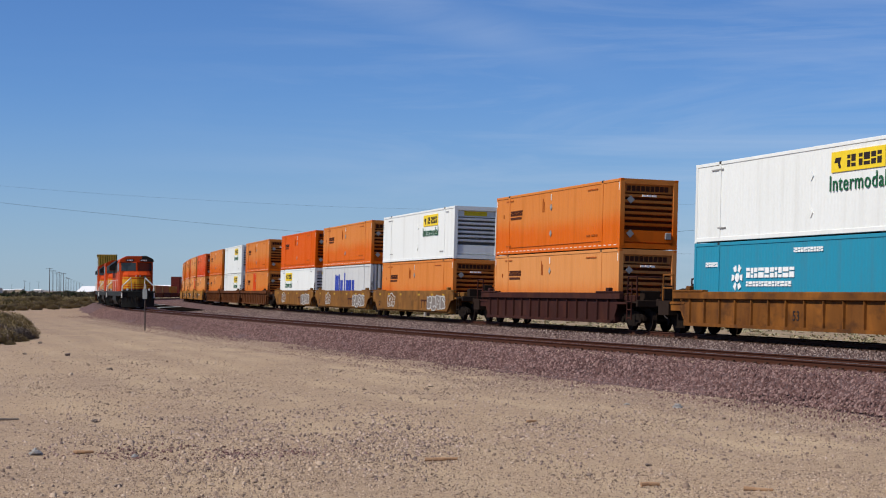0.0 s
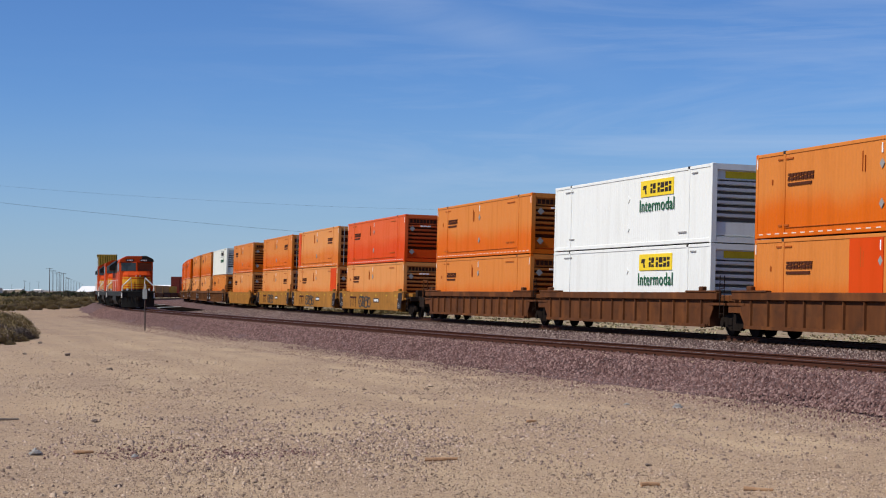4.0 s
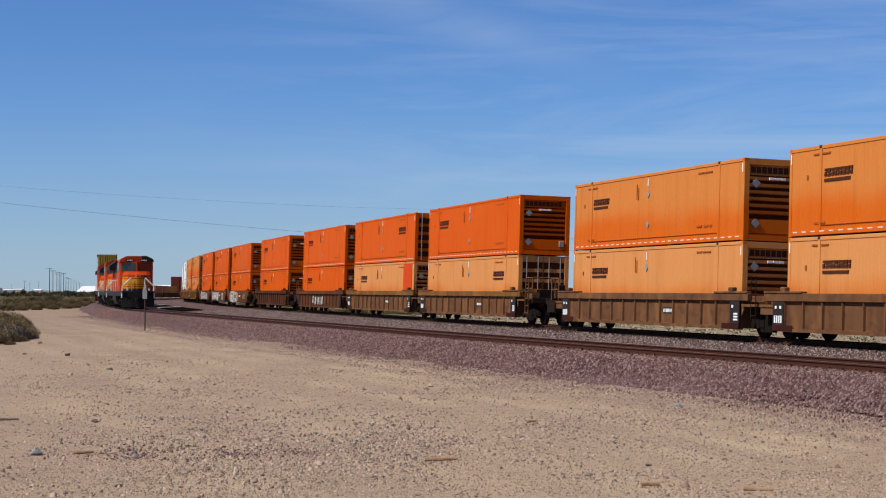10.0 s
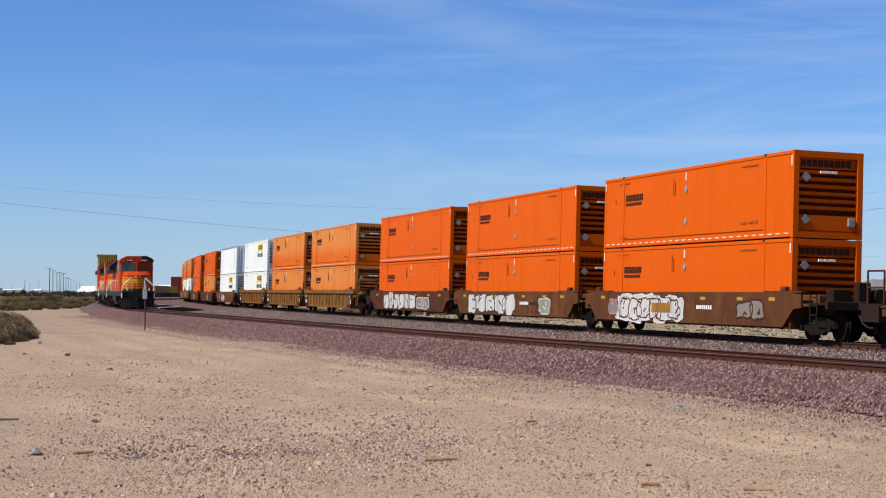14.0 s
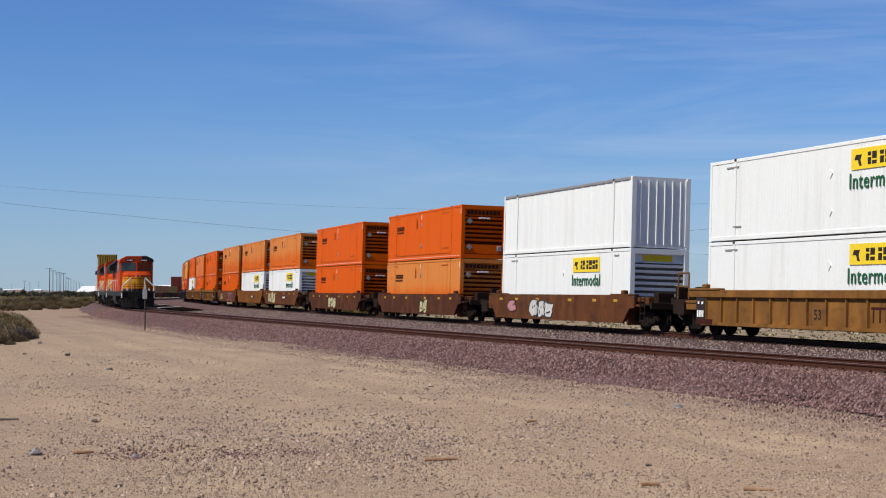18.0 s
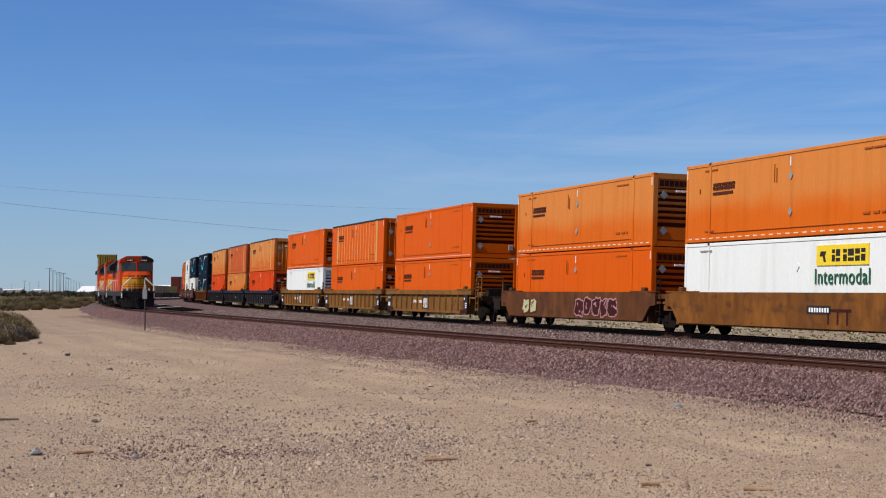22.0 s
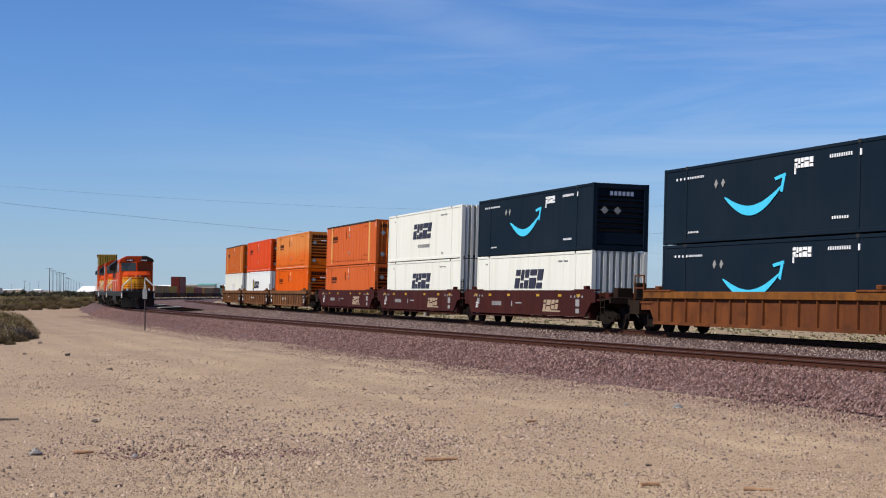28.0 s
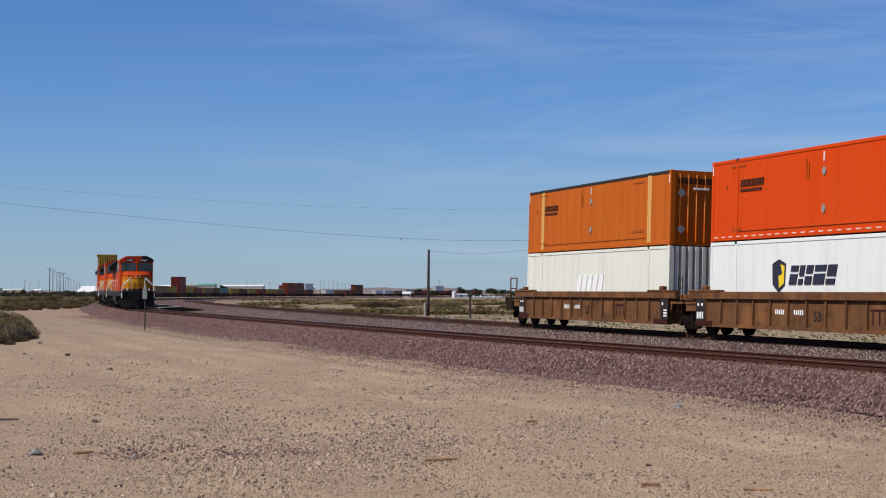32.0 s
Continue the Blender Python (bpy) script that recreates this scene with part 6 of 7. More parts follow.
PALESTUCCO = paint("pale_stucco", (0.60, 0.55, 0.47), (0.4, 0.34, 0.28), 0.3, rough=0.9)
# hill colours greyed, so that distance haze is part of the colour
HILL = soil("hazed_hill_rock", ((0.20, 0.175, 0.165), (0.16, 0.14, 0.135), (0.22, 0.195, 0.185), (0.13, 0.115, 0.11)), 0.05)


def shed(px, d, width, depth, h, wall, roof, label, gable=1.2, windows=0):
    b = new("building")
    tagged(b, label, "building", "far buildings of the town")
    bm = bmesh.new()
    block(bm, -width / 2, width / 2, -depth / 2, depth / 2, -1.0, h)
    part("wall", bm, wall, b)
    bm = bmesh.new()
    prism(bm, [(-depth / 2 - 0.4, h), (depth / 2 + 0.4, h), (0, h + gable)], -width / 2 - 0.4, width / 2 + 0.4, axis="x")
    part("roof", bm, roof, b)
    for i in range(windows):
        x = -width / 2 + (i + 0.5) * width / windows
        bm = bmesh.new()
        block(bm, x - 0.7, x + 0.7, -depth / 2 - 0.05, -depth / 2 + 0.1, h * 0.35, h * 0.75)
        part("window", bm, GLASS, b)
    x, y = seen(px, d)
    b.matrix_basis = stand(x, y, random.uniform(-8, 8), 0)


def build_town():
    shed(163, 1250, 14, 30, 3.2, STUCCO, ROOFWHITE, "long pale building with a white metal roof", 4.2)
    shed(8, 2300, 26, 20, 4.2, STUCCO, ROOFWHITE, "low white-roofed building far off in the town", 1.0)
    shed(34, 2500, 12, 14, 5, STUCCO, ROOFWHITE, "small pale building far off in the town", 1.0)
    shed(-25, 2200, 40, 18, 6, PALESTUCCO, ROOFWHITE, "white-roofed building far off in the town", 1.0)
    shed(68, 1500, 6, 6, 4.2, PALESTUCCO, ROOFWHITE, "tiny pale hut among scrub far off", 1.0)
    shed(288, 1500, 22, 20, 7.5, STUCCO, ROOFWHITE, "tan building with a pale roof behind the standing train", 1.5, 3)
    shed(342, 1500, 24, 20, 8.5, STUCCO, STUCCO, "tan flat building behind the standing train", 0.6, 3)
    shed(367, 1500, 15, 20, 8.5, PALESTUCCO, SEAGREEN, "building with a sea green roof behind the standing train", 1.6, 3)
    shed(430, 1600, 40, 24, 8, PALESTUCCO, ROOFWHITE, "long white-roofed warehouse behind the standing train", 1.5, 5)
    shed(510, 1400, 14, 14, 8, BROWNBOX, BROWNBOX, "dark brown block far behind the train", 0.5, 2)
    shed(536, 1500, 22, 14, 7, STUCCO, ROOFWHITE, "low grey building far behind the train", 0.6, 3)
    shed(720, 900, 4, 6, 2.4, PALESTUCCO, ROOFWHITE, "small pale house among far trees", 1.0, 2)
    shed(817, 1000, 11, 6, 2.0, ROOFWHITE, ROOFWHITE, "low white trailer among far trees", 0.4, 3)
    for px, d, n in ((858, 900, 1), (872, 930, 1), (881, 900, 1), (845, 960, 1)):
        van(px, d)
    tk = new("water_tank")
    tagged(tk, "white cylindrical storage tank among far trees", "tank")
    bm = bmesh.new()
    rod(bm, (0, 0, -0.5), (0, 0, 3.6), 1.2, 20)
    part("shell", bm, ROOFWHITE, tk)
    bm = bmesh.new()
    rod(bm, (0, 0, 3.55), (0, 0, 4.1), 1.22, 20, 0.25)
    part("lid", bm, ROOFWHITE, tk)
    x, y = seen(804, 960)
    tk.matrix_basis = stand(x, y, 0, 0)


def van(px, d):
    v = new("parked_van")
    tagged(v, "white van parked far off beside the trees", "van", "vans parked far off")
    bm = bmesh.new()
    prism(bm, [(-2.4, 0.45), (2.5, 0.45), (2.55, 1.05), (1.7, 1.25), (1.1, 1.95), (-2.35, 2.05)], -0.95, 0.95)
    part("body", bm, ROOFWHITE, v)
    bm = bmesh.new()
    prism(bm, [(-2.2, 1.35), (1.45, 1.35), (1.0, 1.85), (-2.2, 1.9)], -0.97, 0.97)
    part("window_band", bm, GLASS, v, "dark window glass")
    for x in (-1.5, 1.6):
        for y in (-0.85, 0.85):
            bm = bmesh.new()
            rod(bm, (x, y - 0.1, 0.34), (x, y + 0.1, 0.34), 0.34, 14)
            part("wheel", bm, DARKGAP, v, "dark tyre")
    x, y = seen(px, d)
    v.matrix_basis = stand(x, y, 10, 0)


def build_hills():
    def ridge(name, px0, px1, d, crest, seed, label):
        rows = []
        for j in range(9):
            q = j / 8
            row = []
            for i in range(90):
                px = px0 + (px1 - px0) * i / 89
                env = math.sin(math.pi * i / 89) ** 0.6
                hgt = crest * env * (0.55 + 0.75 * (noise.fractal((px * 0.016, seed, 0), 1.0, 2.0, 5) * 0.5 + 0.5))
                dd = d + q * 500
                x, y = seen(px, dd)
                prof = math.sin(math.pi * min(1.0, q * 0.9 + 0.02))
                row.append((x, y, -4.5 + (hgt + 1.0) * prof + 2.0 * noise.noise((x * 0.02, y * 0.02, seed)) * prof))
            rows.append(row)
        ob = new(name, grid_mesh(name, rows, HILL))
        tagged(ob, label, "hills", kind="structure")
    ridge("backdrop_hills", 500, 900, 3200, 10, 2, "low hazy bare hills on the horizon")
    ridge("backdrop_ridge", 1330, 1900, 2300, 24, 6, "bare brown hill on the horizon")
    ridge("backdrop_range", -700, 330, 3600, 4, 9, "low hazy hills behind the town")


build_town()
build_hills()


# ---- plants ----
SCRUB = plain("dry_olive_leaves", (0.165, 0.128, 0.055), 0.9, 0.0, 0.5, 2.0)
STRAW = plain("dry_straw_stalks", (0.27, 0.205, 0.105), 0.9, 0.0, 0.4, 2.0)
GREYBRUSH = plain("grey_dead_brush", (0.17, 0.14, 0.12), 0.9, 0.0, 0.4, 2.0)
LEAF = plain("dark_tree_leaves", (0.045, 0.06, 0.03), 0.85, 0.0, 0.5, 1.5)
VERGE = plain("pale_green_grass", (0.36, 0.32, 0.20), 0.9, 0.0, 0.5, 1.0)
BELT = plain("dull_olive_leaves", (0.085, 0.075, 0.05), 0.9, 0.0, 0.6, 0.3)
BARK = plain("grey_bark", (0.13, 0.10, 0.08), 0.9)


def tuft_points(rnd, n, rx, rz, up=0.5):
    """Blades that spray out from the root: base, tip, width."""
    out = []
    for _ in range(n):
        a, q = rnd.uniform(0, 2 * math.pi), rnd.uniform(0.15, 1.0)
        t = rnd.uniform(0.25, 1.0)
        tip = Vector((math.cos(a) * rx * q, math.sin(a) * rx * q, rz * (0.25 + 0.75 * t) * (1.15 - 0.5 * q)))
        base = tip * rnd.uniform(0.25, 0.7)
        base.z *= up
        out.append((base, tip, rnd.uniform(0.02, 0.05)))
    return out


def blades(blade_list, origin=Vector((0, 0, 0))):
    vs, fs = [], []
    for b, t, w in blade_list:
        d = t - b
        side = Vector((-d.y, d.x, 0.3 * d.z)).normalized() * w
        mid = b.lerp(t, 0.6) + Vector((0, 0, 0.15 * d.length))
        k = len(vs)
        vs += [tuple(origin + p) for p in (b - side * 0.5, b + side * 0.5, mid + side, t, mid - side)]
        fs.append((k, k + 1, k + 2, k + 3, k + 4))
    return vs, fs


def blade_mesh(name, blade_list, mat):
    vs, fs = blades(blade_list)
    me = bpy.data.meshes.new(name)
    me.from_pydata(vs, [], fs)
    me.materials.append(mat)
    return me


def twiggy(rnd, n, rx, rz):
    """Fine twigs and leaves that fill an uneven dome."""
    out = []
    sd = rnd.uniform(0, 90)
    while len(out) < n:
        a, q, h = rnd.uniform(0, 2 * math.pi), math.sqrt(rnd.random()), rnd.random()
        lump = 0.75 + 0.45 * noise.noise((math.cos(a) * 1.6 + sd, math.sin(a) * 1.6, h * 2))
        top = rz * lump * math.sqrt(max(0.0, 1 - q * q * 0.85))
        b = Vector((math.cos(a) * rx * q * lump, math.sin(a) * rx * q * lump, top * (0.15 + 0.85 * h ** 0.7)))
        d = Vector((b.x * 0.5 + rnd.uniform(-0.6, 0.6), b.y * 0.5 + rnd.uniform(-0.6, 0.6), rnd.uniform(0.2, 1.0))).normalized() * rnd.uniform(0.05, 0.15)
        out.append((b, b + d, rnd.uniform(0.008, 0.02)))
    return out


def shrub(seed, rx, rz, n, mats, label):
    rnd = random.Random(seed)
    ob = new("shrub")
    tagged(ob, label, "shrub", "desert shrubs")
    bm = bmesh.new()
    for _ in range(14):
        a = rnd.uniform(0, 2 * math.pi)
        rod(bm, (0, 0, -0.05), (math.cos(a) * rx * 0.6, math.sin(a) * rx * 0.6, rz * rnd.uniform(0.4, 0.8)), 0.018, 5, 0.006)
    part("stems", bm, GREYBRUSH, ob)
    for nm, mat, share in zip(("foliage", "dry_clump", "dead_clump"), mats, (0.55, 0.3, 0.15)):
        child(nm, blade_mesh(nm, twiggy(rnd, int(n * share), rx, rz), mat), ob)
    return ob


def build_shrubs():
    kinds = [shrub(1, 1.2, 1.15, 15000, (GREYBRUSH, GREYBRUSH, STRAW), "grey dead desert shrub with tangled twigs beside the road"),
             shrub(2, 0.85, 0.75, 5500, (STRAW, STRAW, GREYBRUSH), "straw-coloured dry desert shrub"),
             shrub(3, 1.2, 1.0, 7500, (SCRUB, STRAW, GREYBRUSH), "olive green creosote shrub")]
    used = set()
    spots = [(38, 84, 0, 0.72), (10, 80, 1, 0.95), (28, 80, 1, 0.6), (-14, 86, 0, 0.9), (12, 93, 2, 0.75), (24, 90, 1, 1.0), (-6, 77, 1, 0.9), (52, 90, 1, 0.75), (60, 86, 0, 0.32), (0, 98, 2, 0.8), (40, 96, 1, 0.6), (18, 76, 1, 0.35), (46, 81, 1, 0.3), (2, 90, 1, 1.1), (20, 104, 1, 1.3), (-4, 108, 2, 1.2), (36, 110, 2, 0.9), (8, 118, 1, 1.3), (30, 124, 1, 1.0), (48, 100, 1, 0.7), (-12, 98, 1, 1.4), (22, 96, 2, 0.9),
             (40, 205, 1, 1.1), (15, 200, 2, 0.9), (95, 215, 1, 1.1), (65, 210, 1, 1.0), (120, 225, 1, 1.0), (80, 230, 2, 1.0), (135, 235, 1, 1.0), (155, 250, 1, 1.0), (28, 225, 1, 1.2), (105, 240, 2, 0.9), (5, 212, 1, 1.3), (52, 222, 2, 1.1), (88, 250, 2, 1.2), (70, 262, 1, 1.3), (112, 268, 1, 1.2), (132, 275, 2, 1.1), (146, 262, 2, 1.0), (163, 280, 1, 1.1), (20, 260, 2, 1.3), (42, 285, 1, 1.4), (60, 300, 2, 1.6), (96, 300, 2, 1.7), (10, 310, 1, 1.5), (125, 320, 1, 1.5), (150, 320, 2, 1.4),
             (648, 235, 2, 0.9), (662, 232, 2, 1.1), (675, 236, 2, 1.0), (692, 230, 2, 1.1), (704, 238, 1, 1.0), (785, 215, 2, 1.0), (800, 205, 2, 1.2), (772, 220, 2, 0.9), (815, 205, 1, 0.9), (850, 210, 1, 0.9), (893, 195, 2, 0.9), (632, 250, 1, 0.8)]
    for px, d, k, sc in spots:
        x, y = seen(px, d)
        m = stand(x, y, random.uniform(0, 360), 0.06)
        ob = copy_thing(kinds[k], m) if k in used else kinds[k]
        used.add(k)
        ob.matrix_basis = m @ Matrix.Scale(sc * random.uniform(0.9, 1.1), 4)


def build_scrub():
    """Countless low scrub over the plain."""
    rnd = random.Random(77)
    for name, mat, label, n in (("desert_scrub", SCRUB, "low olive scrub spread over the desert plain", 4600), ("dry_grass", STRAW, "dry straw-coloured grass tufts over the plain", 7500)):
        vs, fs = [], []
        cand = []
        while len(cand) < n:
            if rnd.random() < 0.62:
                cand.append((rnd.uniform(-120, 178), 197 * math.exp(rnd.uniform(0, 1.7)), True))
            else:
                cand.append((rnd.uniform(430, 1500), 165 * math.exp(rnd.uniform(0, 1.2)), False))
        cand = [(*seen(px, d), d, px, lf) for px, d, lf in cand]
        w_ = beside(np.array([q[:2] for q in cand]))
        for (x, y, d, px, left), w in zip(cand, w_):
            if d < 400 and ((left and w < 14) or (not left and w > -17.5)):
                continue
            if not left and 530 < px < 628 and 190 < d < 290:
                continue
            if not left and noise.noise((x * 0.03, y * 0.015, 6)) < -0.05:
                continue
            r, h = rnd.uniform(0.6, 1.6), rnd.uniform(0.35, 1.0) * (1.15 if left else 0.7)
            bl = tuft_points(rnd, 40 if d < 330 else 18, r, h)
            bl = [(b, t, wd * (2.4 if d < 330 else 5.5)) for b, t, wd in bl]
            v, f = blades(bl, Vector((x, y, land(x, y) - 0.05)))
            k = len(vs)
            vs += v
            fs += [tuple(q + k for q in ff) for ff in f]
        me = bpy.data.meshes.new(name)
        me.from_pydata(vs, [], fs)
        me.materials.append(mat)
        tagged(new(name, me), label, "scrub", kind="stuff")


def build_verge():
    """Dry grass on the far shoulder of the second track."""
    rnd = random.Random(91)
    vs, fs = [], []
    for _ in range(10000):
        s, w = rnd.uniform(-100, 110), 3.6 + 60 * rnd.random() ** 1.6
        if noise.noise((s * 0.25, w * 0.3, 2)) < -0.15:
            continue
        p = line_at(s, w)
        p.z = land(p.x, p.y) - 0.03
        bl = [(b, t, wd * 1.6) for b, t, wd in tuft_points(rnd, 9, rnd.uniform(0.2, 0.7), rnd.uniform(0.06, 0.26))]
        v, f = blades(bl, p)
        k = len(vs)
        vs += v
        fs += [tuple(q + k for q in ff) for ff in f]
    me = bpy.data.meshes.new("verge_grass")
    me.from_pydata(vs, [], fs)
    me.materials.append(VERGE)
    tagged(new("verge_grass", me), "pale greenish dry grass beyond the second track", "grass", kind="stuff")


def build_tree_belt():
    """Dark crowns between the far houses, too many to tell apart."""
    rnd = random.Random(57)
    vs, fs = [], []
    for _ in range(330):
        px, d = rnd.uniform(-60, 240), rnd.uniform(800, 1700)
        if noise.noise((px * 0.05, d * 0.004, 3)) < -0.12:
            continue
        x, y = seen(px, d)
        r, h = rnd.uniform(1.2, 4.0), rnd.uniform(1.5, 5.0)
        v, f = blades([(b, t, w * 16) for b, t, w in tuft_points(rnd, 26, r, h)], Vector((x, y, land(x, y) - 0.2)))
        k = len(vs)
        vs += v
        fs += [tuple(q + k for q in ff) for ff in f]
    me = bpy.data.meshes.new("far_trees")
    me.from_pydata(vs, [], fs)
    me.materials.append(BELT)
    tagged(new("far_trees", me), "belt of dull olive trees and bushes before the town", "trees", kind="stuff")


def tree(seed, h, spread, label):
    rnd = random.Random(seed)
    t = new("tree")
    tagged(t, label, "tree", "far trees by the town")
    bm = bmesh.new()
    rod(bm, (0, 0, -0.3), (0.1, 0, h * 0.4), 0.22, 8, 0.14)
    part("trunk", bm, BARK, t)
    tips = []
    for i in range(7):
        a = i * 0.9 + rnd.uniform(-0.2, 0.2)
        q = Vector((math.cos(a) * spread * rnd.uniform(0.4, 0.8), math.sin(a) * spread * rnd.uniform(0.4, 0.8), h * rnd.uniform(0.55, 0.9)))
        bm = bmesh.new()
        rod(bm, (0.1, 0, h * 0.36), q, 0.09, 6, 0.03)
        part("limb", bm, BARK, t)
        tips.append(q)
    bl = []
    for q in tips + [Vector((0, 0, h * 0.8))]:
        for _ in range(230):
            o = Vector((rnd.gauss(0, 1), rnd.gauss(0, 1), rnd.gauss(0, 0.7))) * spread * 0.28
            d = Vector((rnd.uniform(-1, 1), rnd.uniform(-1, 1), rnd.uniform(-0.6, 0.8))) * 0.35
            bl.append((q + o, q + o + d, 0.16))
    child("crown", blade_mesh("crown", bl, LEAF), t)
    return t


def build_trees():
    ks = [tree(5, 5.5, 2.6, "dark green rounded tree beside far houses"), tree(6, 7.5, 2.2, "tall dark green tree beside far houses"), tree(8, 4.2, 2.8, "low dark green spreading tree beside far houses")]
    used = set()
    spots = [(722, 0, 0.8), (730, 2, 1.0), (742, 0, 0.9), (752, 2, 1.0), (768, 2, 0.9), (795, 0, 0.8), (815, 1, 0.9), (823, 2, 1.0), (842, 0, 1.0), (850, 1, 0.7), (787, 2, 0.8), (778, 0, 0.7),
             (866, 0, 1.0), (874, 2, 1.2), (890, 0, 0.9), (905, 2, 1.0), (925, 0, 1.0), (950, 1, 0.8), (1000, 0, 1.0), (710, 2, 0.8), (394, 1, 1.2), (398, 0, 1.3), (100, 2, 0.7), (107, 0, 0.6), (125, 2, 0.7), (42, 0, 0.8), (3, 2, 0.6), (14, 2, 0.5), (24, 0, 0.6), (52, 2, 0.5), (60, 0, 0.45), (74, 2, 0.6), (84, 2, 0.5), (92, 0, 0.6), (114, 2, 0.7), (119, 0, 0.8), (133, 2, 0.8), (140, 2, 0.7), (148, 0, 0.6), (190, 2, 0.6), (198, 0, 0.7)]
    spots = [(px, 1000 + random.uniform(-60, 200) + (500 if 380 < px < 400 else 0), k, sc * 1.0) for px, k, sc in spots]
    for px, d, k, sc in spots:
        x, y = seen(px, d)
        m = stand(x, y, random.uniform(0, 360), 0.1)
        ob = copy_thing(ks[k], m) if k in used else ks[k]
        used.add(k)
        ob.matrix_basis = m @ Matrix.Scale(sc, 4)


build_shrubs()
build_scrub()
build_verge()
build_tree_belt()
build_trees()


# ---- loose stones ----
STONE = plain("broken_desert_stone", (0.21, 0.165, 0.14), 0.9, 0.0, 0.6, 4.0)


def tinted_stone(name, lo, mid, hi):
    """Stones that differ from one to the next."""
    m, nt, b = nodes_of(name)
    g = nt.nodes.new("ShaderNodeNewGeometry")
    r = nt.nodes.new("ShaderNodeValToRGB")
    r.color_ramp.elements[0].color, r.color_ramp.elements[1].color = (*lo, 1), (*hi, 1)
    e = r.color_ramp.elements.new(0.5)
    e.color = (*mid, 1)
    nt.links.new(g.outputs["Random Per Island"], r.inputs["Fac"])
    tc = add(nt, "TexCoord")
    f, raw = noise_fac(nt, tc.outputs["Object"], 30.0, 5.0)
    c = mix(nt, scaled(nt, f, 0.3), r.outputs["Color"], lo)
    nt.links.new(c, b.inputs["Base Color"])
    b.inputs["Roughness"].default_value = 0.92
    b.inputs["Specular IOR Level"].default_value = 0.25
    return m


PEBBLE = tinted_stone("desert_pebbles", (0.15, 0.105, 0.08), (0.28, 0.20, 0.145), (0.50, 0.385, 0.29))
GRIT = tinted_stone("desert_grit", (0.12, 0.082, 0.062), (0.31, 0.22, 0.16), (0.58, 0.45, 0.34))
DRIFT = tinted_stone("broken_gravel", (0.11, 0.078, 0.068), (0.25, 0.175, 0.145), (0.50, 0.385, 0.31))
CRUSHED = tinted_stone("crushed_ballast", (0.062, 0.030, 0.027), (0.140, 0.075, 0.068), (0.28, 0.182, 0.165))
SPILL = tinted_stone("spilled_rock", (0.12, 0.075, 0.064), (0.235, 0.155, 0.125), (0.40, 0.30, 0.235))
CRUSHED_GREY = tinted_stone("crushed_grey_ballast", (0.055, 0.036, 0.033), (0.125, 0.082, 0.073), (0.34, 0.265, 0.235))

HULL_V = np.array([(-1, -0.55, -0.6), (0.9, -0.8, -0.6), (1.0, 0.7, -0.6), (-0.7, 0.9, -0.6), (-0.55, -0.45, 0.75), (0.5, -0.5, 0.95), (0.6, 0.35, 0.6), (-0.35, 0.5, 0.9)])
HULL_F = np.array([(0, 1, 5, 4), (1, 2, 6, 5), (2, 3, 7, 6), (3, 0, 4, 7), (4, 5, 6, 7)])


def stones(name, pts, sizes, mat, label, seed, flat=1.0):
    """Many angular stones in one mesh, each turned and squeezed by chance."""
    rs = np.random.RandomState(seed)
    n = len(pts)
    a = rs.uniform(0, 2 * np.pi, n)
    v = HULL_V[None] + rs.uniform(-0.28, 0.28, (n, 8, 3))
    v = v * (sizes[:, None, None] * 0.5) * rs.uniform(0.65, 1.2, (n, 1, 3)) * np.array([1.0, 1.0, flat])
    ca, sa = np.cos(a)[:, None], np.sin(a)[:, None]
    tilt = rs.uniform(-0.5, 0.5, (n, 1))
    x, y, z = v[..., 0], v[..., 1], v[..., 2]
    y, z = y * np.cos(tilt) - z * np.sin(tilt), y * np.sin(tilt) + z * np.cos(tilt)
    v = np.stack([x * ca - y * sa, x * sa + y * ca, z], -1) + pts[:, None]
    f = HULL_F[None] + (np.arange(n) * 8)[:, None, None]
    me = bpy.data.meshes.new(name)
    me.vertices.add(n * 8)
    me.vertices.foreach_set("co", v.astype(np.float32).ravel())
    me.loops.add(n * 20)
    me.loops.foreach_set("vertex_index", f.astype(np.int32).ravel())
    me.polygons.add(n * 5)
    me.polygons.foreach_set("loop_start", np.arange(0, n * 20, 4, dtype=np.int32))
    me.update(calc_edges=True)
    me.validate()
    me.materials.append(mat)
    return tagged(new(name, me), label, "stones", kind="stuff")


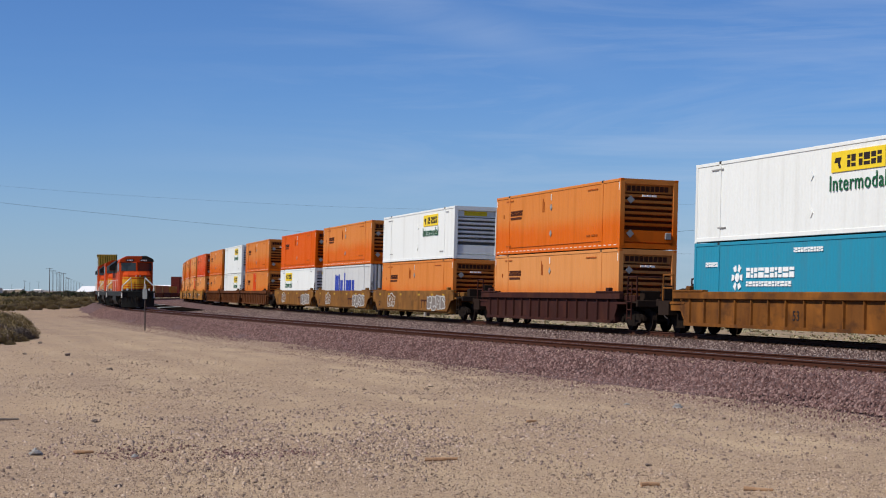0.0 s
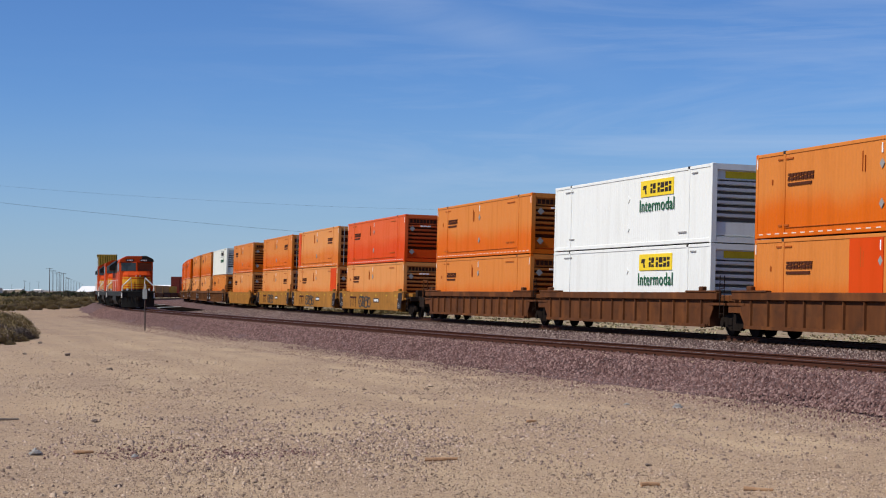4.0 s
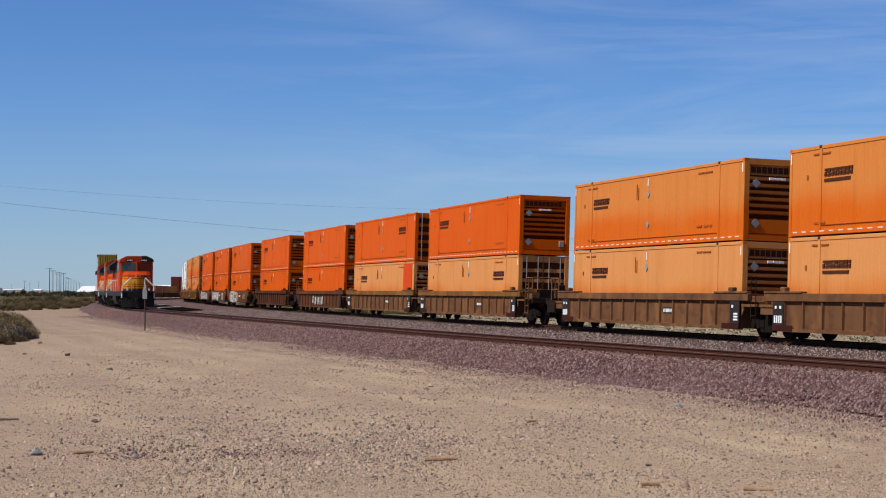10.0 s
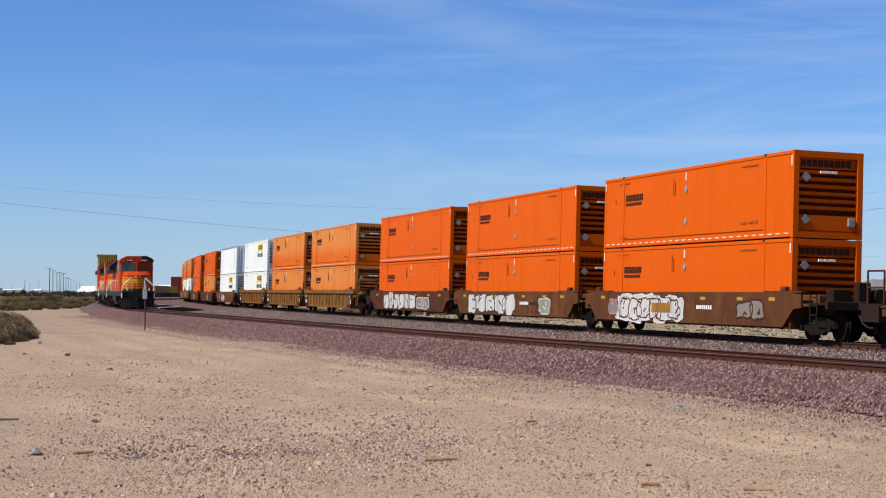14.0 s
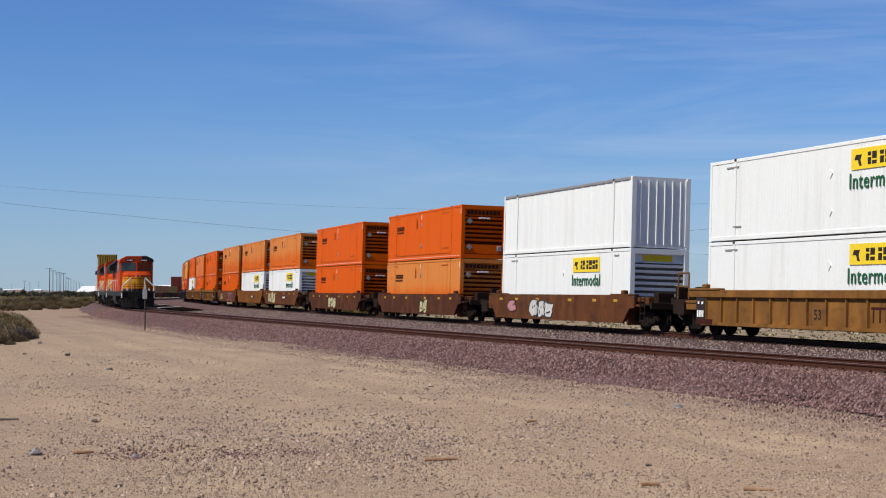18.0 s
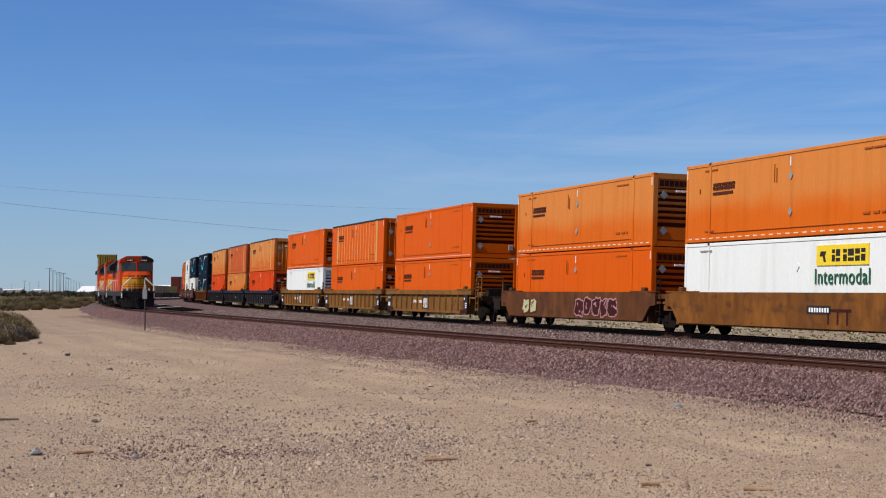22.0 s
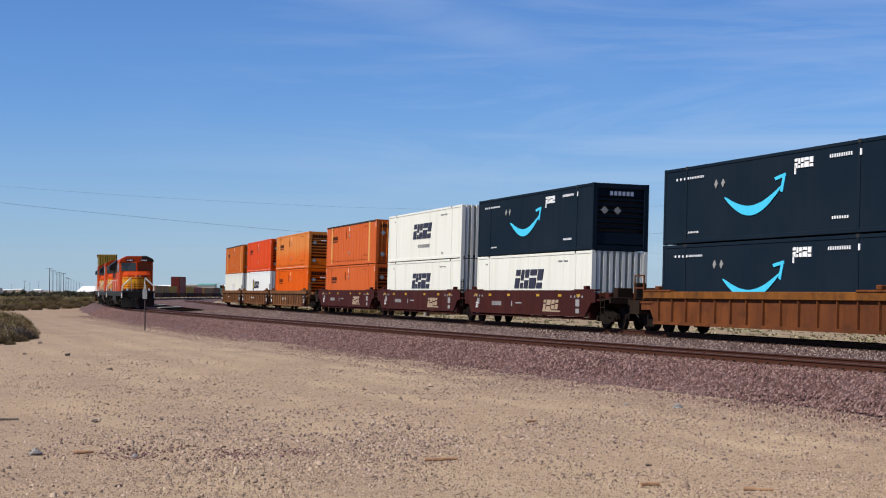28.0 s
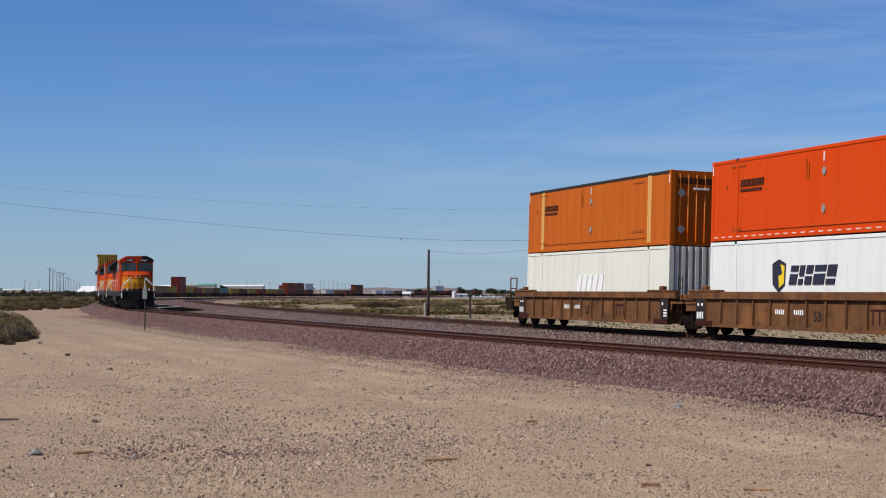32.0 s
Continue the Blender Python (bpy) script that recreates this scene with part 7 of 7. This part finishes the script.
def build_stones():
    rs = np.random.RandomState(12)
    pts, sz = [], []
    # gravel over the dirt: thick in patches, thin elsewhere
    while len(pts) < 17000:
        v = rs.uniform(45, 372)
        d = 2.5 * 2954 / v * rs.uniform(0.985, 1.015)
        x, y = seen(rs.uniform(-60, 1640), d)
        k = 0.30 + 1.3 * noise.noise((x * 0.22, y * 0.13, 7)) + 0.6 * noise.noise((x * 0.9, y * 0.6, 3))
        k += 0.7 * math.exp(-((x + 4.2) / 3.0) ** 2 - ((y - 27) / 3.5) ** 2)
        k *= min(1.0, max(0.3, (y - 19) / 4))
        if rs.uniform(0, 1.2) > k:
            continue
        s_ = min(0.11, 0.018 + 0.012 * rs.exponential(1.0)) * (1.0 if y < 40 else 1.4)
        pts.append((x, y, land(x, y) + 0.12 * s_))
        sz.append(s_)
    p = np.array(pts)
    w = beside(p[:, :2])
    keep = w > 2.8
    stones("gravel", p[keep], np.array(sz)[keep], PEBBLE, "loose gravel and small stones over the dirt", 1, 0.7)

    # broken rock strewn across the dirt, thickest in one broad patch
    def strewn(name, n, cx, cy, rx, ry, smin, smax, mat, label, seed):
        gx, gy = rs.normal(cx, rx, n), rs.normal(cy, ry, n)
        k = np.array([noise.noise((a * 0.7, b * 0.45, 5)) + 0.5 * noise.noise((a * 2.1, b * 1.3, 9)) for a, b in zip(gx, gy)])
        ok = (k > rs.uniform(-0.55, 0.35, n)) & (rs.uniform(0, 1, n) < np.clip((gy - 20.5) / 5.0, 0.05, 1)) & (beside(np.stack([gx, gy], 1)) > 3.2)
        gx, gy = gx[ok], gy[ok]
        gz = np.array([land(a, b) for a, b in zip(gx, gy)])
        gs = smin + (smax - smin) * rs.uniform(0, 1, len(gx)) ** 2.2
        stones(name, np.stack([gx, gy, gz + 0.12 * gs], 1), gs, mat, label, seed, 0.8)
    strewn("gravel_patch", 5400, -3.0, 29.5, 2.9, 4.2, 0.018, 0.070, DRIFT, "grey-brown broken gravel strewn over the dirt", 21)
    strewn("gravel_patch", 2700, 0.4, 28.0, 2.8, 3.8, 0.018, 0.062, DRIFT, "grey-brown broken gravel strewn over the dirt", 22)
    strewn("gravel_patch", 1500, 4.0, 29.5, 2.8, 4.5, 0.018, 0.056, DRIFT, "sparse grey-brown gravel on pale dirt", 23)
    strewn("gravel_patch", 5200, -1.5, 40.0, 6.5, 8.0, 0.018, 0.050, DRIFT, "fine sparse gravel over pale dirt", 25)
    strewn("gravel_heap", 1500, -3.7, 25.6, 1.1, 0.55, 0.025, 0.060, CRUSHED, "thin line of crushed purple-grey rock on the dirt", 24)
    # fine grit everywhere on the dirt
    v = rs.uniform(60, 375, 60000)
    d = 2.5 * 2954 / v
    x = (rs.uniform(-40, 1620, 60000) - 784) / 2954 * d
    w = beside(np.stack([x, d], 1))
    ok = w > 2.8
    x, d = x[ok], d[ok]
    z = np.array([land(a, b) for a, b in zip(x, d)])
    stones("grit", np.stack([x, d, z + 0.003], 1), rs.uniform(0.008, 0.022, len(x)) * np.where(d > 40, 1.5, 1.0), GRIT, "fine grit scattered over the dirt", 8)

    def strip(n, lo, hi, smin, smax, s0, s1, seed, mat, name, label, power=1.7):
        r = np.random.RandomState(seed)
        q = r.uniform(0, 1, n) ** power
        s = s0 + (s1 - s0) * q
        u = r.uniform(0, 1, n)
        out = np.empty((n, 3))
        size = r.uniform(smin, smax, n)
        for i in range(n):
            d = spacing(s[i])
            a, b = lo(d), hi(d)
            wv = b + (a - b) * u[i] ** 1.6 if name == "spilled_ballast" else a + (b - a) * u[i]
            e = -(wv + d)
            if wv < -d:
                z = float(np.interp(e, [0, 1.45, 1.9, 2.6, 3.0, 3.4, 8], [-0.185, -0.19, -0.24, -0.58, -0.76, GROUND - 0.0, GROUND]))
            elif wv < 0:
                z = float(np.interp(min(e + d, -e), [0, 1.45, 2.0, 3.0], [-0.185, -0.19, -0.24, -0.34]))
            else:
                z = float(np.interp(wv, [0, 1.45, 1.9, 3.4], [-0.185, -0.21, -0.28, -0.72]))
            out[i] = line_at(s[i], wv, z + 0.2 * size[i])
        stones(name, out, size, mat, label, seed)
    strip(62000, lambda d: -d - 3.15, lambda d: -d - 0.95, 0.04, 0.085, -90, 70, 3, CRUSHED, "ballast_stones", "broken pinkish ballast rocks on the bank")
    strip(12000, lambda d: -d - 6.4, lambda d: -d - 2.9, 0.020, 0.055, -90, 60, 4, SPILL, "spilled_ballast", "ballast rocks spilled at the foot of the bank", 1.5)
    strip(9000, lambda d: -d - 4.6, lambda d: -d - 3.0, 0.025, 0.06, -90, 60, 7, CRUSHED, "spilled_ballast", "ballast rocks spilled at the foot of the bank", 1.5)
    strip(7600, lambda d: -d - 1.66, lambda d: -d - 1.36, 0.03, 0.055, -90, 70, 9, PEBBLE, "shoulder_chips", "pale chips along the ends of the ties")
    strip(46000, lambda d: -d + 0.95, lambda d: -0.95, 0.04, 0.085, -75, 60, 5, CRUSHED_GREY, "ballast_stones", "grey ballast rocks between the tracks")
    strip(9000, lambda d: -d - 0.65, lambda d: -d + 0.65, 0.05, 0.09, -80, 20, 6, CRUSHED, "ballast_stones", "ballast rocks between the rails")


def build_rocks():
    rnd = random.Random(31)
    drift = plain("sun_bleached_wood", (0.33, 0.20, 0.115), 0.85)
    slab = plain("grey_broken_concrete", (0.25, 0.24, 0.23), 0.9)
    def ground_px(px, py):
        d = 2.5 * 2954 / (py - 513.3)
        return seen(px, d)
    for px, py, size, mat, label in ((72, 608, 0.28, STONE, "dark brown stone lying on the dirt"), (120, 630, 0.26, STONE, "flat dark stone lying on the dirt"), (196, 656, 0.20, STONE, "dark stone lying on the dirt"),
                                     (65, 805, 0.26, slab, "chunk of grey broken concrete on the dirt"), (240, 808, 0.14, slab, "grey concrete chunk among gravel"), (168, 746, 0.14, STONE, "dark jagged stone among gravel"),
                                     (1041, 842, 0.10, STONE, "dark round stone on the dirt"), (1145, 823, 0.09, STONE, "small brown stone on the dirt"), (210, 860, 0.10, STONE, "small dark stone on the dirt"),
                                     (1198, 721, 0.24, slab, "pale flat rock near the ballast"), (1108, 715, 0.14, slab, "pale rock near the ballast"), (1000, 632, 0.30, STONE, "dark lump on the ballast bank"), (508, 798, 0.10, STONE, "dark stone among gravel"),
                                     (118, 872, 0.09, STONE, "small dark stone on the dirt"), (45, 628, 0.2, STONE, "dark stone on the dirt")):
        bm = bmesh.new()
        bmesh.ops.create_icosphere(bm, subdivisions=2, radius=0.5)
        sd = rnd.uniform(0, 50)
        for v in bm.verts:
            k = 0.75 + 0.55 * noise.noise(v.co * 2.3 + Vector((sd, 0, 0)))
            v.co = Vector((v.co.x * k * 1.25, v.co.y * k, v.co.z * k * 0.62)) * size
        x, y = ground_px(px, py)
        ob = new("rock", mesh_of("rock", bm, mat))
        ob.matrix_basis = pose(x, y, (land(x, y) if px != 1000 else -0.42) + size * 0.12, 0, 0, rnd.uniform(0, 360))
        tagged(ob, label, "rock", "rocks on the dirt")
    for px, py, ln, ang, label in ((781, 815, 0.48, 4, "sun-bleached broken stick lying on the dirt"), (1340, 868, 0.36, -14, "short dry stick lying on the dirt"), (1150, 861, 0.24, -4, "dry reddish stick lying on the dirt"),
                                   (150, 803, 0.30, 2, "reddish piece of wood on the dirt"), (12, 742, 0.5, 8, "dark tangle of dry wood on the dirt"), (940, 745, 0.2, 20, "dry twig on the dirt")):
        bm = bmesh.new()
        p = Vector((-ln / 2, 0, 0.02))
        for i in range(5):
            q = p + Vector((ln / 5, rnd.uniform(-0.02, 0.02), rnd.uniform(-0.006, 0.006)))
            rod(bm, p, q, 0.030 - 0.002 * i, 7, 0.028 - 0.002 * i)
            p = q
        x, y = ground_px(px, py)
        ob = new("stick", mesh_of("stick", bm, drift if px > 100 else GREYBRUSH))
        ob.matrix_basis = pose(x, y, land(x, y) + 0.005, 0, 0, ang)
        tagged(ob, label, "stick", "sticks on the dirt")


# near-black without gloss: the dark of an open ditch put into the colour
DITCH_DARK = plain("ditch_shade_black", (0.008, 0.006, 0.005), 1.0)
DITCH_DARK.node_tree.nodes["Principled BSDF"].inputs["Specular IOR Level"].default_value = 0.0


def build_drain():
    """Black slabs that stand in for the dark bottom of a drain ditch between the tracks, with pale beams between them.
    """
    for s0, s1, w0, w1, lean in ((50, 77, -8.6, -5.6, 9), (84, 104, -8.3, -5.9, 8), (110, 124, -8.0, -6.6, 5)):
        th = new("drain_cover")
        tagged(th, "black flat drain cover with a pale concrete beam between tracks", "drain cover", "drain covers between the tracks")
        th.matrix_basis = Matrix.Translation(line_at(s0, (w0 + w1) / 2, -0.36))
        o = th.matrix_basis.inverted()
        for nm, a, b, z, mat in (("cover", s0, s1, 0.10, DITCH_DARK), ("beam", s1 + 0.4, s1 + 4.5, 0.13, PLATE)):
            bm = bmesh.new()
            q = [o @ line_at(sa + k, w, -0.36) for sa, w, k in ((a, w0, 0), (b, w0, 0), (b, w1, lean), (a, w1, lean))]
            lo = [bm.verts.new(p - Vector((0, 0, 0.2))) for p in q]
            hi = [bm.verts.new(p + Vector((0, 0, z))) for p in q]
            bm.faces.new(hi)
            for i in range(4):
                bm.faces.new((lo[i], lo[(i + 1) % 4], hi[(i + 1) % 4], hi[i]))
            bmesh.ops.recalc_face_normals(bm, faces=bm.faces)
            part(nm, bm, mat, th, "pale concrete beam" if nm == "beam" else "")


build_stones()
build_rocks()
build_drain()

motions()
